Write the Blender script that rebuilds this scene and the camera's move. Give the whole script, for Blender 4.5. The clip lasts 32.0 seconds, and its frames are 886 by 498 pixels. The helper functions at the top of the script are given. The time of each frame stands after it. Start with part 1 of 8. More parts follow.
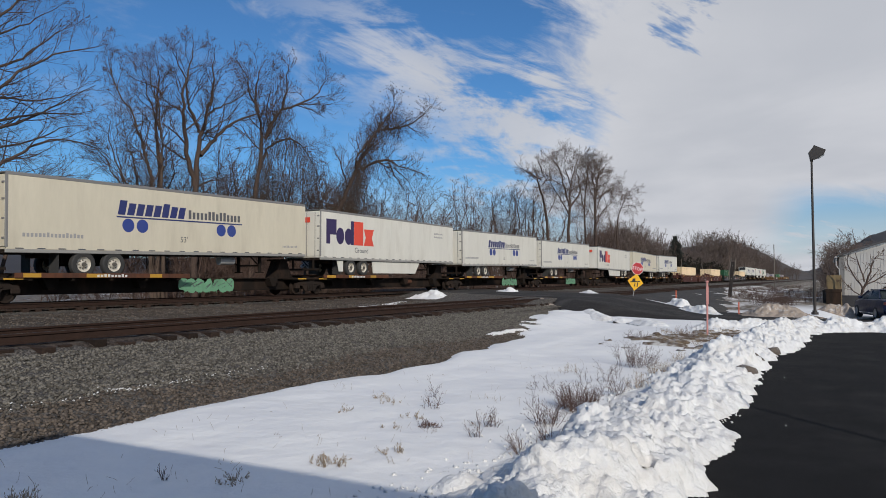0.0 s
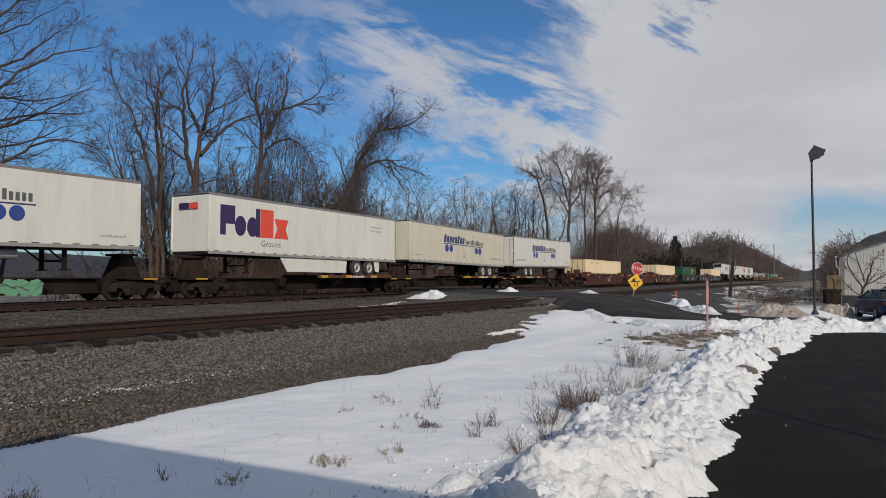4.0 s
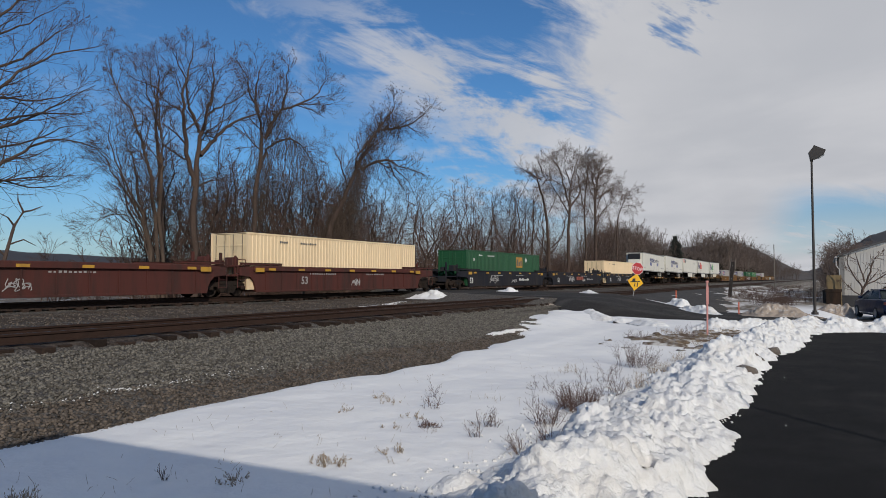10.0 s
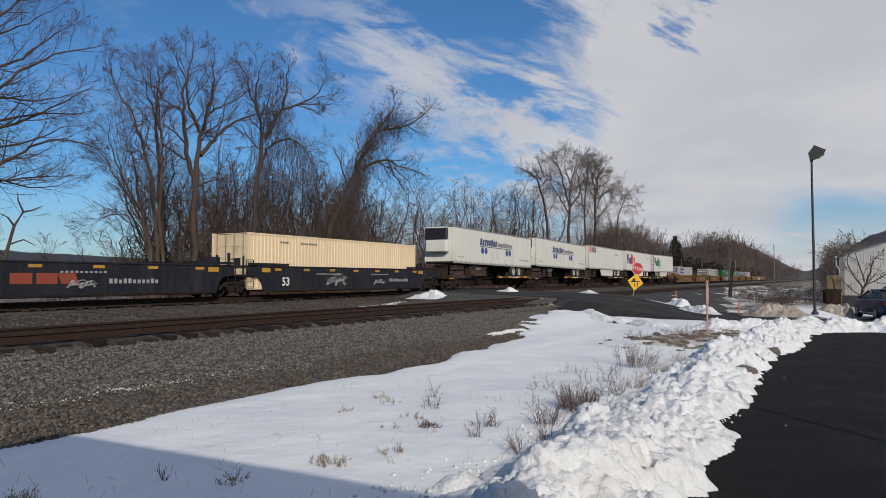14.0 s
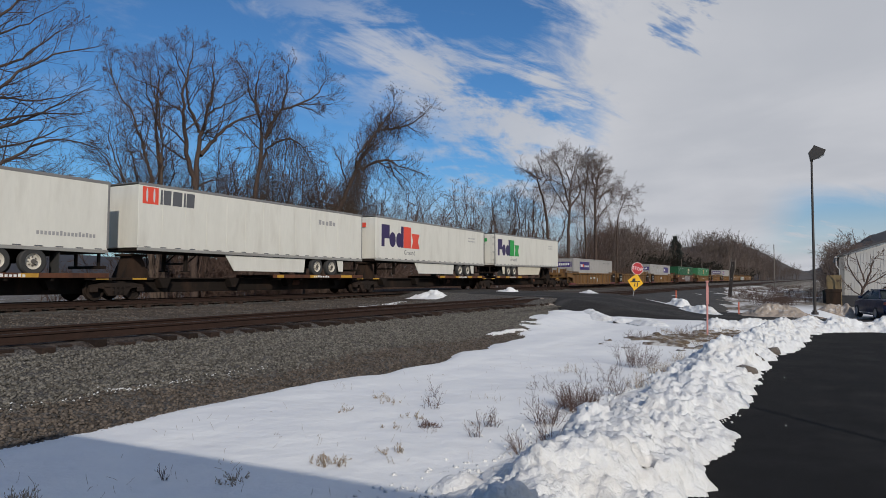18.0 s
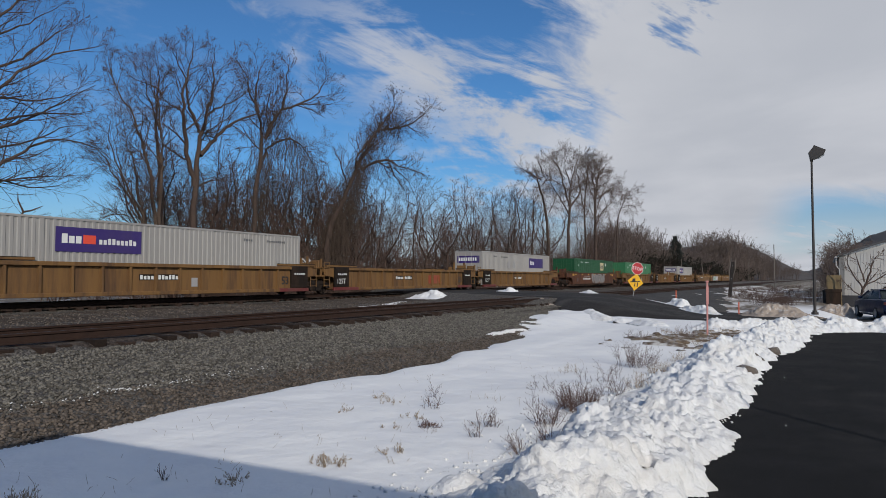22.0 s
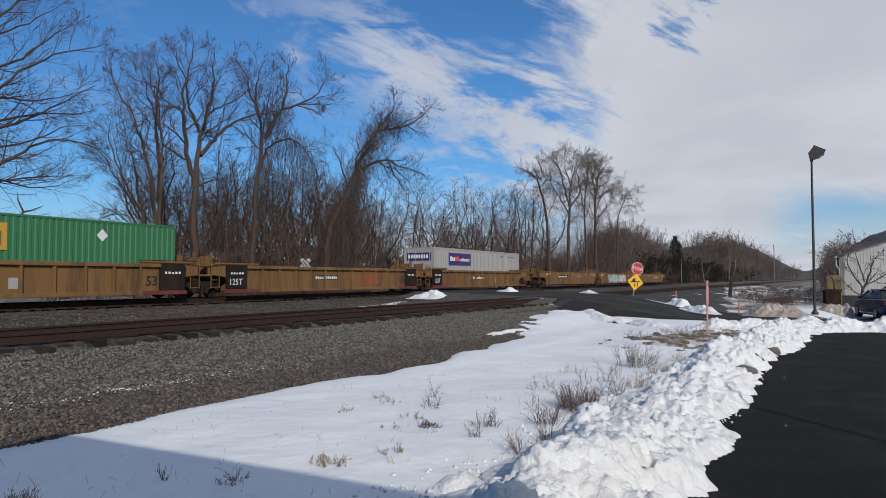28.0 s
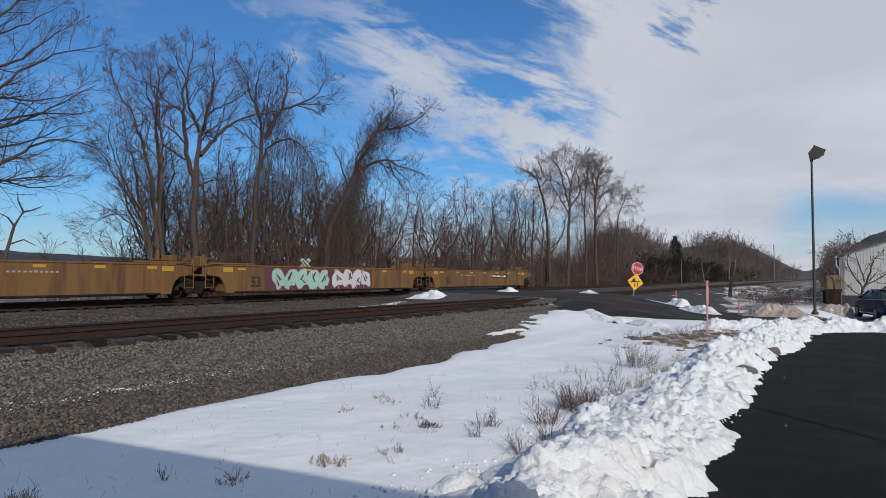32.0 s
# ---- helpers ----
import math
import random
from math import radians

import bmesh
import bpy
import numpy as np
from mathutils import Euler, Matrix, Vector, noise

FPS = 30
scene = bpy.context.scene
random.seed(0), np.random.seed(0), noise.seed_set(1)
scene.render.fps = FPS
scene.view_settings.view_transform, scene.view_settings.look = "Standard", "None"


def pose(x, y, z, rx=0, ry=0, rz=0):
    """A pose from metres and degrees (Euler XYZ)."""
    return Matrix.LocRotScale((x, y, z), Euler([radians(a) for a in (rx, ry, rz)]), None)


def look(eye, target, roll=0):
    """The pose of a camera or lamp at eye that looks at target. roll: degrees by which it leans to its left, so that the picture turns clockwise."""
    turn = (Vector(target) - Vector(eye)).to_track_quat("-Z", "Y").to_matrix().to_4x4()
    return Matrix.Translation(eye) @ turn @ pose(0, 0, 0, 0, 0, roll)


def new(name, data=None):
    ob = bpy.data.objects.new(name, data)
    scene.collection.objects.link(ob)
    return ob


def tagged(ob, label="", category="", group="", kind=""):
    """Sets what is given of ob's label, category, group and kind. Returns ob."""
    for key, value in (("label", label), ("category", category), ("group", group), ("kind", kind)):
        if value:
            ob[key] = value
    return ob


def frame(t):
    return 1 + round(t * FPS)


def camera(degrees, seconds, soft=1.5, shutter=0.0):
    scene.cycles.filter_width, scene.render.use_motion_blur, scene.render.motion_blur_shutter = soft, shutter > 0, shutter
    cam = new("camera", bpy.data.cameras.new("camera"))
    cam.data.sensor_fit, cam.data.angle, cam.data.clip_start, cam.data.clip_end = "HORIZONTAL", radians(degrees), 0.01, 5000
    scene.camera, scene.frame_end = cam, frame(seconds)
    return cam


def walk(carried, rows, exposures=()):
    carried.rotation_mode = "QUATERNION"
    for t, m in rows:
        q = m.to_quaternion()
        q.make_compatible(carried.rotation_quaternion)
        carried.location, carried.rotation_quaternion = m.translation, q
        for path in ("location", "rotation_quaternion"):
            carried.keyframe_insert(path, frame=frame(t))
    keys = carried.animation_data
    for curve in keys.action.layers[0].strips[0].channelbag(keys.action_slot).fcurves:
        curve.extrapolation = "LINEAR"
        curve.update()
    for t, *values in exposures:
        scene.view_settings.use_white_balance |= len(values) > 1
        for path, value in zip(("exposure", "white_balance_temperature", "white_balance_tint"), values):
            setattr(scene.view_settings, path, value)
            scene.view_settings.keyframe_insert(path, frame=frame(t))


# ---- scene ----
# World: X across the tracks (camera side positive), Y along them, z = 0 at the rail heads.
cam = camera(65.06, 32.0, soft=0.85)
EYE = (0.0, 0.0, 0.926)
YAW, TILT = radians(29.0), radians(2.42)
AIM = (-math.sin(YAW) * math.cos(TILT), math.cos(YAW) * math.cos(TILT), 0.926 + math.sin(TILT))
walk(cam, [(0, look(EYE, AIM)), (32, look(EYE, AIM))],
     [(0, 0.0, 6480, 10), (3, -0.12, 6580, 10), (6, -0.12, 6780, 10), (9, -0.11, 6640, 10), (13, -0.02, 6560, 10), (18, -0.11, 6480, 10), (21, -0.13, 6420, 10), (25, 0.04, 6320, 10), (32, 0.02, 6240, 10)])

# ---- light ----
SUN_AZ, SUN_EL = (0.70, -0.714), radians(27)
sun = new("sun", bpy.data.lights.new("sun", "SUN"))
sun.data.energy, sun.data.angle, sun.data.color = 3.15, radians(0.6), (1.0, 0.93, 0.82)
sun.matrix_world = look((40 * SUN_AZ[0], 40 * SUN_AZ[1], 40 * math.tan(SUN_EL)), (0, 0, 0))


def sky_world():
    w = bpy.data.worlds.new("winter_sky")
    w.use_nodes = True
    nt = w.node_tree
    nt.nodes.clear()
    N, L = nt.nodes.new, nt.links.new

    def math_(op, a, b=None, c=None):
        n = N("ShaderNodeMath")
        n.operation = op
        for i, q in enumerate((a, b, c)):
            if q is None:
                continue
            if isinstance(q, (int, float)):
                n.inputs[i].default_value = q
            else:
                L(q, n.inputs[i])
        return n.outputs[0]

    def ramp(v, lo, hi):
        n = N("ShaderNodeMapRange")
        n.interpolation_type = "SMOOTHSTEP"
        L(v, n.inputs[0])
        n.inputs[1].default_value, n.inputs[2].default_value = lo, hi
        return n.outputs[0]

    sky = N("ShaderNodeTexSky")
    sky.sky_type, sky.sun_disc = "NISHITA", False
    sky.sun_elevation, sky.sun_rotation = SUN_EL, math.atan2(SUN_AZ[0], SUN_AZ[1])
    sky.air_density, sky.dust_density, sky.ozone_density = 1.0, 0.4, 2.5
    tex = N("ShaderNodeTexCoord")
    turn = N("ShaderNodeVectorRotate")
    turn.rotation_type = "Z_AXIS"
    L(tex.outputs["Generated"], turn.inputs["Vector"])
    turn.inputs["Angle"].default_value = -YAW
    sep = N("ShaderNodeSeparateXYZ")
    L(turn.outputs[0], sep.inputs[0])
    x, y, z = sep.outputs
    zc = math_("MAXIMUM", z, 0.0)
    den = math_("ADD", zc, 0.10)
    u, v = math_("DIVIDE", x, den), math_("DIVIDE", y, den)
    com = N("ShaderNodeCombineXYZ")
    L(u, com.inputs[0]), L(v, com.inputs[1])

    def noise_(scale, detail, rough, sx=1.0, sy=1.0, dist=0.0, turned=0.0, off=0.0):
        mp = N("ShaderNodeMapping")
        mp.inputs["Scale"].default_value = (sx, sy, 1)
        mp.inputs["Rotation"].default_value = (0, 0, turned)
        mp.inputs["Location"].default_value = (off, off * 0.7, 0)
        L(com.outputs[0], mp.inputs[0])
        n = N("ShaderNodeTexNoise")
        n.inputs["Scale"].default_value, n.inputs["Detail"].default_value = scale, detail
        n.inputs["Roughness"].default_value, n.inputs["Distortion"].default_value = rough, dist
        L(mp.outputs[0], n.inputs["Vector"])
        return n.outputs[0]

    # flat picture of the sky ahead: across and up, as tangents
    az = math_("DIVIDE", x, math_("MAXIMUM", y, 0.05))
    el = math_("DIVIDE", z, math_("MAXIMUM", y, 0.05))
    pic = N("ShaderNodeCombineXYZ")
    L(az, pic.inputs[0]), L(el, pic.inputs[1])

    def streak(scale, detail, rough, sx, sy, turned, dist=0.0, off=0.0):
        mp = N("ShaderNodeMapping")
        mp.vector_type = "TEXTURE"
        mp.inputs["Scale"].default_value = (1 / sx, 1 / sy, 1)
        mp.inputs["Rotation"].default_value = (0, 0, turned)
        mp.inputs["Location"].default_value = (off, off * 0.7, 0)
        L(pic.outputs[0], mp.inputs[0])
        n = N("ShaderNodeTexNoise")
        n.inputs["Scale"].default_value, n.inputs["Detail"].default_value = scale, detail
        n.inputs["Roughness"].default_value, n.inputs["Distortion"].default_value = rough, dist
        L(mp.outputs[0], n.inputs["Vector"])
        return n.outputs[0]

    def band(v, lo, hi, soft):
        return math_("MULTIPLY", ramp(v, lo - soft, lo + soft), ramp(v, hi + soft, hi - soft))

    # the cloud bank stands to the right, ragged along its edge
    big = streak(5.0, 7, 0.62, 1.0, 1.0, 0.0, 0.3, 3.1)
    fray = streak(9.0, 9, 0.66, 0.5, 1.3, -0.35, 0.6, 1.3)
    edge = math_("ADD", az, math_("ADD", math_("MULTIPLY", math_("SUBTRACT", big, 0.5), 0.22), math_("MULTIPLY", math_("SUBTRACT", fray, 0.5), 0.34)))
    bank = math_("MULTIPLY", ramp(edge, 0.125, 0.245), math_("MAXIMUM", ramp(y, -0.25, 0.25), 0.5))
    # torn, rippled cloud before it, sloping down towards the bank
    slope = math_("ADD", el, math_("MULTIPLY", az, 0.42))
    rag = streak(8.5, 10, 0.66, 0.42, 1.35, -0.28, 0.9, 1.7)
    rip = streak(21.0, 6, 0.6, 0.45, 1.5, -0.15, 0.5, 4.4)
    soft = streak(3.2, 4, 0.5, 0.7, 1.2, -0.35, 0.2, 8.2)
    body = math_("ADD", math_("MULTIPLY", rag, 0.64), math_("MULTIPLY", rip, 0.36))
    upper = math_("MULTIPLY", band(slope, 0.225, 0.345, 0.07), ramp(az, -0.30, -0.02))
    lower = math_("MULTIPLY", band(slope, 0.12, 0.21, 0.05), ramp(az, -0.16, 0.06))
    zone = math_("MAXIMUM", math_("MAXIMUM", upper, lower), math_("MULTIPLY", ramp(az, -0.12, 0.12), math_("MULTIPLY", ramp(el, 0.05, 0.12), ramp(el, 0.37, 0.30))))
    torn = math_("MULTIPLY", ramp(math_("ADD", body, math_("MULTIPLY", zone, 0.100)), 0.512, 0.650), math_("ADD", 0.10, math_("MULTIPLY", zone, 0.84)))
    # a few thin wisps over the trees
    wisp = math_("MULTIPLY", ramp(streak(5.5, 8, 0.62, 0.55, 1.5, -0.5, 0.6, 6.3), 0.585, 0.74), 0.55)
    thin = math_("MAXIMUM", torn, wisp)
    gap = band(math_("ADD", el, math_("MULTIPLY", math_("SUBTRACT", rag, 0.5), 0.10)), 0.045, 0.105, 0.025)
    gap = math_("MULTIPLY", gap, ramp(math_("ADD", az, math_("MULTIPLY", math_("SUBTRACT", soft, 0.5), 0.3)), 0.40, 0.56))
    hole = math_("MULTIPLY", ramp(math_("ADD", math_("ADD", math_("POWER", math_("MULTIPLY", math_("SUBTRACT", az, 0.365), 21.0), 2.0), math_("POWER", math_("MULTIPLY", math_("SUBTRACT", el, 0.405), 17.0), 2.0)), math_("MULTIPLY", math_("SUBTRACT", fray, 0.5), 16.0)), 1.4, 0.0), 0.8)
    low = math_("MULTIPLY", ramp(el, 0.17, 0.0), math_("ADD", 0.40, math_("MULTIPLY", ramp(az, -0.32, 0.0), 0.45)))
    keep = math_("SUBTRACT", 1.0, math_("MAXIMUM", math_("MULTIPLY", gap, 0.8), hole))
    cloud = math_("MAXIMUM", math_("MAXIMUM", math_("MULTIPLY", bank, keep), thin), low)
    fluff = noise_(1.1, 6, 0.5, 1.0, 0.8, 0.2, 0.2, 5.0)
    shade = ramp(fluff, 0.32, 0.70)
    mixc = N("ShaderNodeMix")
    mixc.data_type = "RGBA"
    mixc.inputs["A"].default_value = (7.2, 7.5, 8.2, 1)
    mixc.inputs["B"].default_value = (8.5, 8.7, 9.3, 1)
    L(shade, mixc.inputs["Factor"])
    tint = N("ShaderNodeMix")
    tint.data_type, tint.blend_type = "RGBA", "MULTIPLY"
    tint.inputs["Factor"].default_value = 1.0
    tint.inputs["B"].default_value = (0.55, 0.98, 1.36, 1)
    L(sky.outputs[0], tint.inputs["A"])
    mix = N("ShaderNodeMix")
    mix.data_type = "RGBA"
    L(cloud, mix.inputs["Factor"])
    L(tint.outputs["Result"], mix.inputs["A"])
    L(mixc.outputs["Result"], mix.inputs["B"])
    bg = N("ShaderNodeBackground")
    bg.inputs["Strength"].default_value = 0.07
    L(mix.outputs["Result"], bg.inputs["Color"])
    L(bg.outputs[0], N("ShaderNodeOutputWorld").inputs[0])
    scene.world = w


sky_world()


# ---- materials ----
def material(name, colour, second=None, rough=0.7, metal=0.0, scale=4.0, fine=40.0, amount=0.5, bump=0.0, bump_scale=60.0,
             dirt=None, dirt_amount=0.0, dirt_scale=1.5, stretch=(1, 1, 1), spec=0.5, per_object=0.0, detail=6.0, island=0.0, dirt_lo=0.5, cells=0.0):
    """A surface with variation at two scales, optional stains and fine relief, in object space."""
    m = bpy.data.materials.new(name)
    m.use_nodes = True
    nt = m.node_tree
    N, L = nt.nodes.new, nt.links.new
    bsdf = nt.nodes["Principled BSDF"]
    tex = N("ShaderNodeTexCoord")
    mp = N("ShaderNodeMapping")
    mp.inputs["Scale"].default_value = stretch
    L(tex.outputs["Object"], mp.inputs[0])

    def noise_(s, d=4.0, r=0.6):
        n = N("ShaderNodeTexNoise")
        n.inputs["Scale"].default_value, n.inputs["Detail"].default_value, n.inputs["Roughness"].default_value = s, d, r
        L(mp.outputs[0], n.inputs["Vector"])
        return n.outputs[0]

    def mix(f, a, b):
        n = N("ShaderNodeMix")
        n.data_type = "RGBA"
        for socket, q in (("Factor", f), ("A", a), ("B", b)):
            if isinstance(q, tuple):
                n.inputs[socket].default_value = (*q[:3], 1)
            elif isinstance(q, (int, float)):
                n.inputs[socket].default_value = q
            else:
                L(q, n.inputs[socket])
        return n.outputs["Result"]

    def rng(v, lo, hi, to=1.0):
        n = N("ShaderNodeMapRange")
        L(v, n.inputs[0])
        n.inputs[1].default_value, n.inputs[2].default_value, n.inputs[4].default_value = lo, hi, to
        return n.outputs[0]

    second = second or tuple(c * 0.7 for c in colour)
    a = mix(rng(noise_(scale, detail), 0.3, 0.7, amount), colour, second)
    b = mix(rng(noise_(fine, 3.0), 0.35, 0.75, amount * 0.6), a, second)
    if dirt:
        b = mix(rng(noise_(dirt_scale, 7.0, 0.65), dirt_lo, dirt_lo + 0.22, dirt_amount), b, dirt)
    if cells:
        # every stone has a tone of its own
        vo = N("ShaderNodeTexVoronoi")
        vo.inputs["Scale"].default_value = cells
        L(mp.outputs[0], vo.inputs["Vector"])
        sep = N("ShaderNodeSeparateColor")
        L(vo.outputs["Color"], sep.inputs[0])
        h = N("ShaderNodeHueSaturation")
        n = N("ShaderNodeMapRange")
        L(sep.outputs[0], n.inputs[0])
        n.inputs[3].default_value, n.inputs[4].default_value = 0.35, 1.65
        L(n.outputs[0], h.inputs["Value"])
        L(b, h.inputs["Color"])
        b = h.outputs[0]
        cell_height = vo.outputs["Distance"]
    if per_object or island:
        info = N("ShaderNodeObjectInfo").outputs["Random"] if per_object else N("ShaderNodeNewGeometry").outputs["Random Per Island"]
        hsv = N("ShaderNodeHueSaturation")
        k = per_object or island
        n = N("ShaderNodeMapRange")
        L(info, n.inputs[0])
        n.inputs[3].default_value, n.inputs[4].default_value = 1 - k, 1 + k
        L(n.outputs[0], hsv.inputs["Value"])
        L(b, hsv.inputs["Color"])
        b = hsv.outputs[0]
    L(b, bsdf.inputs["Base Color"])
    bsdf.inputs["Metallic"].default_value = metal
    bsdf.inputs["Specular IOR Level"].default_value = spec
    n = N("ShaderNodeMapRange")
    L(noise_(scale * 2.3), n.inputs[0])
    n.inputs[3].default_value, n.inputs[4].default_value = max(0.03, rough - 0.12), min(1.0, rough + 0.12)
    L(n.outputs[0], bsdf.inputs["Roughness"])
    if bump:
        bp = N("ShaderNodeBump")
        bp.inputs["Strength"].default_value, bp.inputs["Distance"].default_value = min(1.0, bump), 0.02
        L(noise_(bump_scale, 5.0), bp.inputs["Height"])
        if cells:
            bq = N("ShaderNodeBump")
            bq.invert = True
            bq.inputs["Strength"].default_value, bq.inputs["Distance"].default_value = 1.0, 0.018
            L(cell_height, bq.inputs["Height"])
            L(bq.outputs[0], bp.inputs["Normal"])
        L(bp.outputs[0], bsdf.inputs["Normal"])
    return m


def snow_material(name, dirty=0.0):
    m = material(name, (0.76, 0.755, 0.745), (0.68, 0.68, 0.685), 0.65, 0, 0.9, 14.0, 0.5, 1.0, 38.0,
                 ((0.29, 0.225, 0.17) if dirty > 0.7 else (0.36, 0.30, 0.235)) if dirty else None, dirt_amount=dirty, dirt_scale=4.5 if dirty > 0.5 else 2.6, dirt_lo=0.24 if dirty > 0.7 else 0.5, spec=0.3)
    b = m.node_tree.nodes["Principled BSDF"]
    b.inputs["Subsurface Weight"].default_value = 0.0
    return m


M = dict(
    snow=snow_material("snow"),
    bank=snow_material("ploughed_snow", 0.34),
    bank_far=snow_material("gritty_ploughed_snow", 0.62),
    dirty=snow_material("dirty_snow", 0.9),
    ballast=material("ballast_stone", (0.126, 0.114, 0.102), (0.064, 0.057, 0.051), 0.9, 0, 12, 90, 0.8, 1.0, 30, (0.13, 0.108, 0.085), 0.6, 0.7, cells=36, spec=0.18),
    worn=material("worn_ballast_stone", (0.080, 0.064, 0.052), (0.040, 0.031, 0.026), 0.9, 0, 12, 90, 0.8, 1.0, 30, (0.10, 0.078, 0.060), 0.6, 0.5, cells=30, spec=0.15),
    crib=material("oily_shaded_ballast", (0.080, 0.062, 0.051), (0.040, 0.031, 0.025), 0.9, 0, 12, 90, 0.8, 1.0, 30, (0.10, 0.085, 0.07), 0.5, 0.9, cells=24, spec=0.15),
    stone=material("loose_stone", (0.150, 0.138, 0.119), (0.092, 0.084, 0.073), 0.9, 0, 9, 60, 0.6, 0.3, 60, island=0.55, spec=0.18),
    stone_low=material("dirty_stone", (0.124, 0.102, 0.084), (0.065, 0.052, 0.043), 0.9, 0, 9, 60, 0.6, 0.3, 60, island=0.5, spec=0.18),
    asphalt=material("lot_asphalt", (0.012, 0.0118, 0.0125), (0.0078, 0.0078, 0.0083), 0.9, 0, 1.1, 180, 0.8, 0.5, 220, (0.030, 0.029, 0.028), 0.6, 0.9, spec=0.12),
    road=material("road_asphalt", (0.036, 0.033, 0.031), (0.021, 0.019, 0.018), 0.88, 0, 0.8, 120, 0.8, 0.4, 150, (0.11, 0.10, 0.09), 0.5, 0.5, spec=0.18),
    gravel=material("dark_gravel", (0.075, 0.072, 0.070), (0.042, 0.040, 0.039), 0.92, 0, 3, 60, 0.8, 0.8, 60, (0.07, 0.06, 0.05), 0.5, 0.4, spec=0.18),
    earth=material("brown_earth", (0.16, 0.115, 0.075), (0.09, 0.065, 0.045), 0.95, 0, 3, 40, 0.8, 0.8, 30, (0.78, 0.78, 0.77), 1.0, 3.4, dirt_lo=0.47, spec=0.18),
    rail=material("rail_steel", (0.046, 0.025, 0.018), (0.021, 0.013, 0.010), 0.75, 0.1, 6, 60, 0.7, 0.2, 40, spec=0.18),
    railhead=material("polished_rail_head", (0.05, 0.036, 0.03), (0.025, 0.019, 0.016), 0.5, 0.3, 3, 40, 0.5, spec=0.18),
    tie=material("creosoted_tie", (0.046, 0.029, 0.022), (0.020, 0.014, 0.011), 0.92, 0, 3, 40, 0.8, 0.6, 40, stretch=(1, 6, 6), per_object=0.35, spec=0.18),
    bark=material("grey_bark", (0.138, 0.101, 0.079), (0.070, 0.050, 0.040), 0.95, 0, 2, 25, 0.8, 0.7, 22, stretch=(1, 1, 0.25), per_object=0.15, spec=0.18),
    bark_vine=material("vine_bark", (0.105, 0.076, 0.058), (0.052, 0.037, 0.029), 0.95, 0, 2, 25, 0.8, 0.7, 22, stretch=(1, 1, 0.25), spec=0.18),
    twig=material("twig_bark", (0.142, 0.094, 0.077), (0.088, 0.058, 0.048), 0.95, 0, 0.6, 5, 0.7, per_object=0.2, spec=0.18),
    bark_dark=material("dark_bark", (0.092, 0.065, 0.053), (0.048, 0.033, 0.028), 0.95, 0, 2, 25, 0.8, 0.7, 22, stretch=(1, 1, 0.25), spec=0.18),
    twig_dark=material("dark_twig_bark", (0.114, 0.075, 0.061), (0.069, 0.045, 0.037), 0.95, 0, 0.6, 5, 0.7, spec=0.18),
    thicket=material("evergreen_thicket", (0.034, 0.031, 0.024), (0.018, 0.017, 0.014), 0.95, 0, 0.3, 3, 0.7, spec=0.1),
    twig_far=material("far_twig_bark", (0.165, 0.128, 0.112), (0.105, 0.081, 0.070), 0.95, 0, 0.3, 3, 0.7, per_object=0.2, spec=0.18),
)


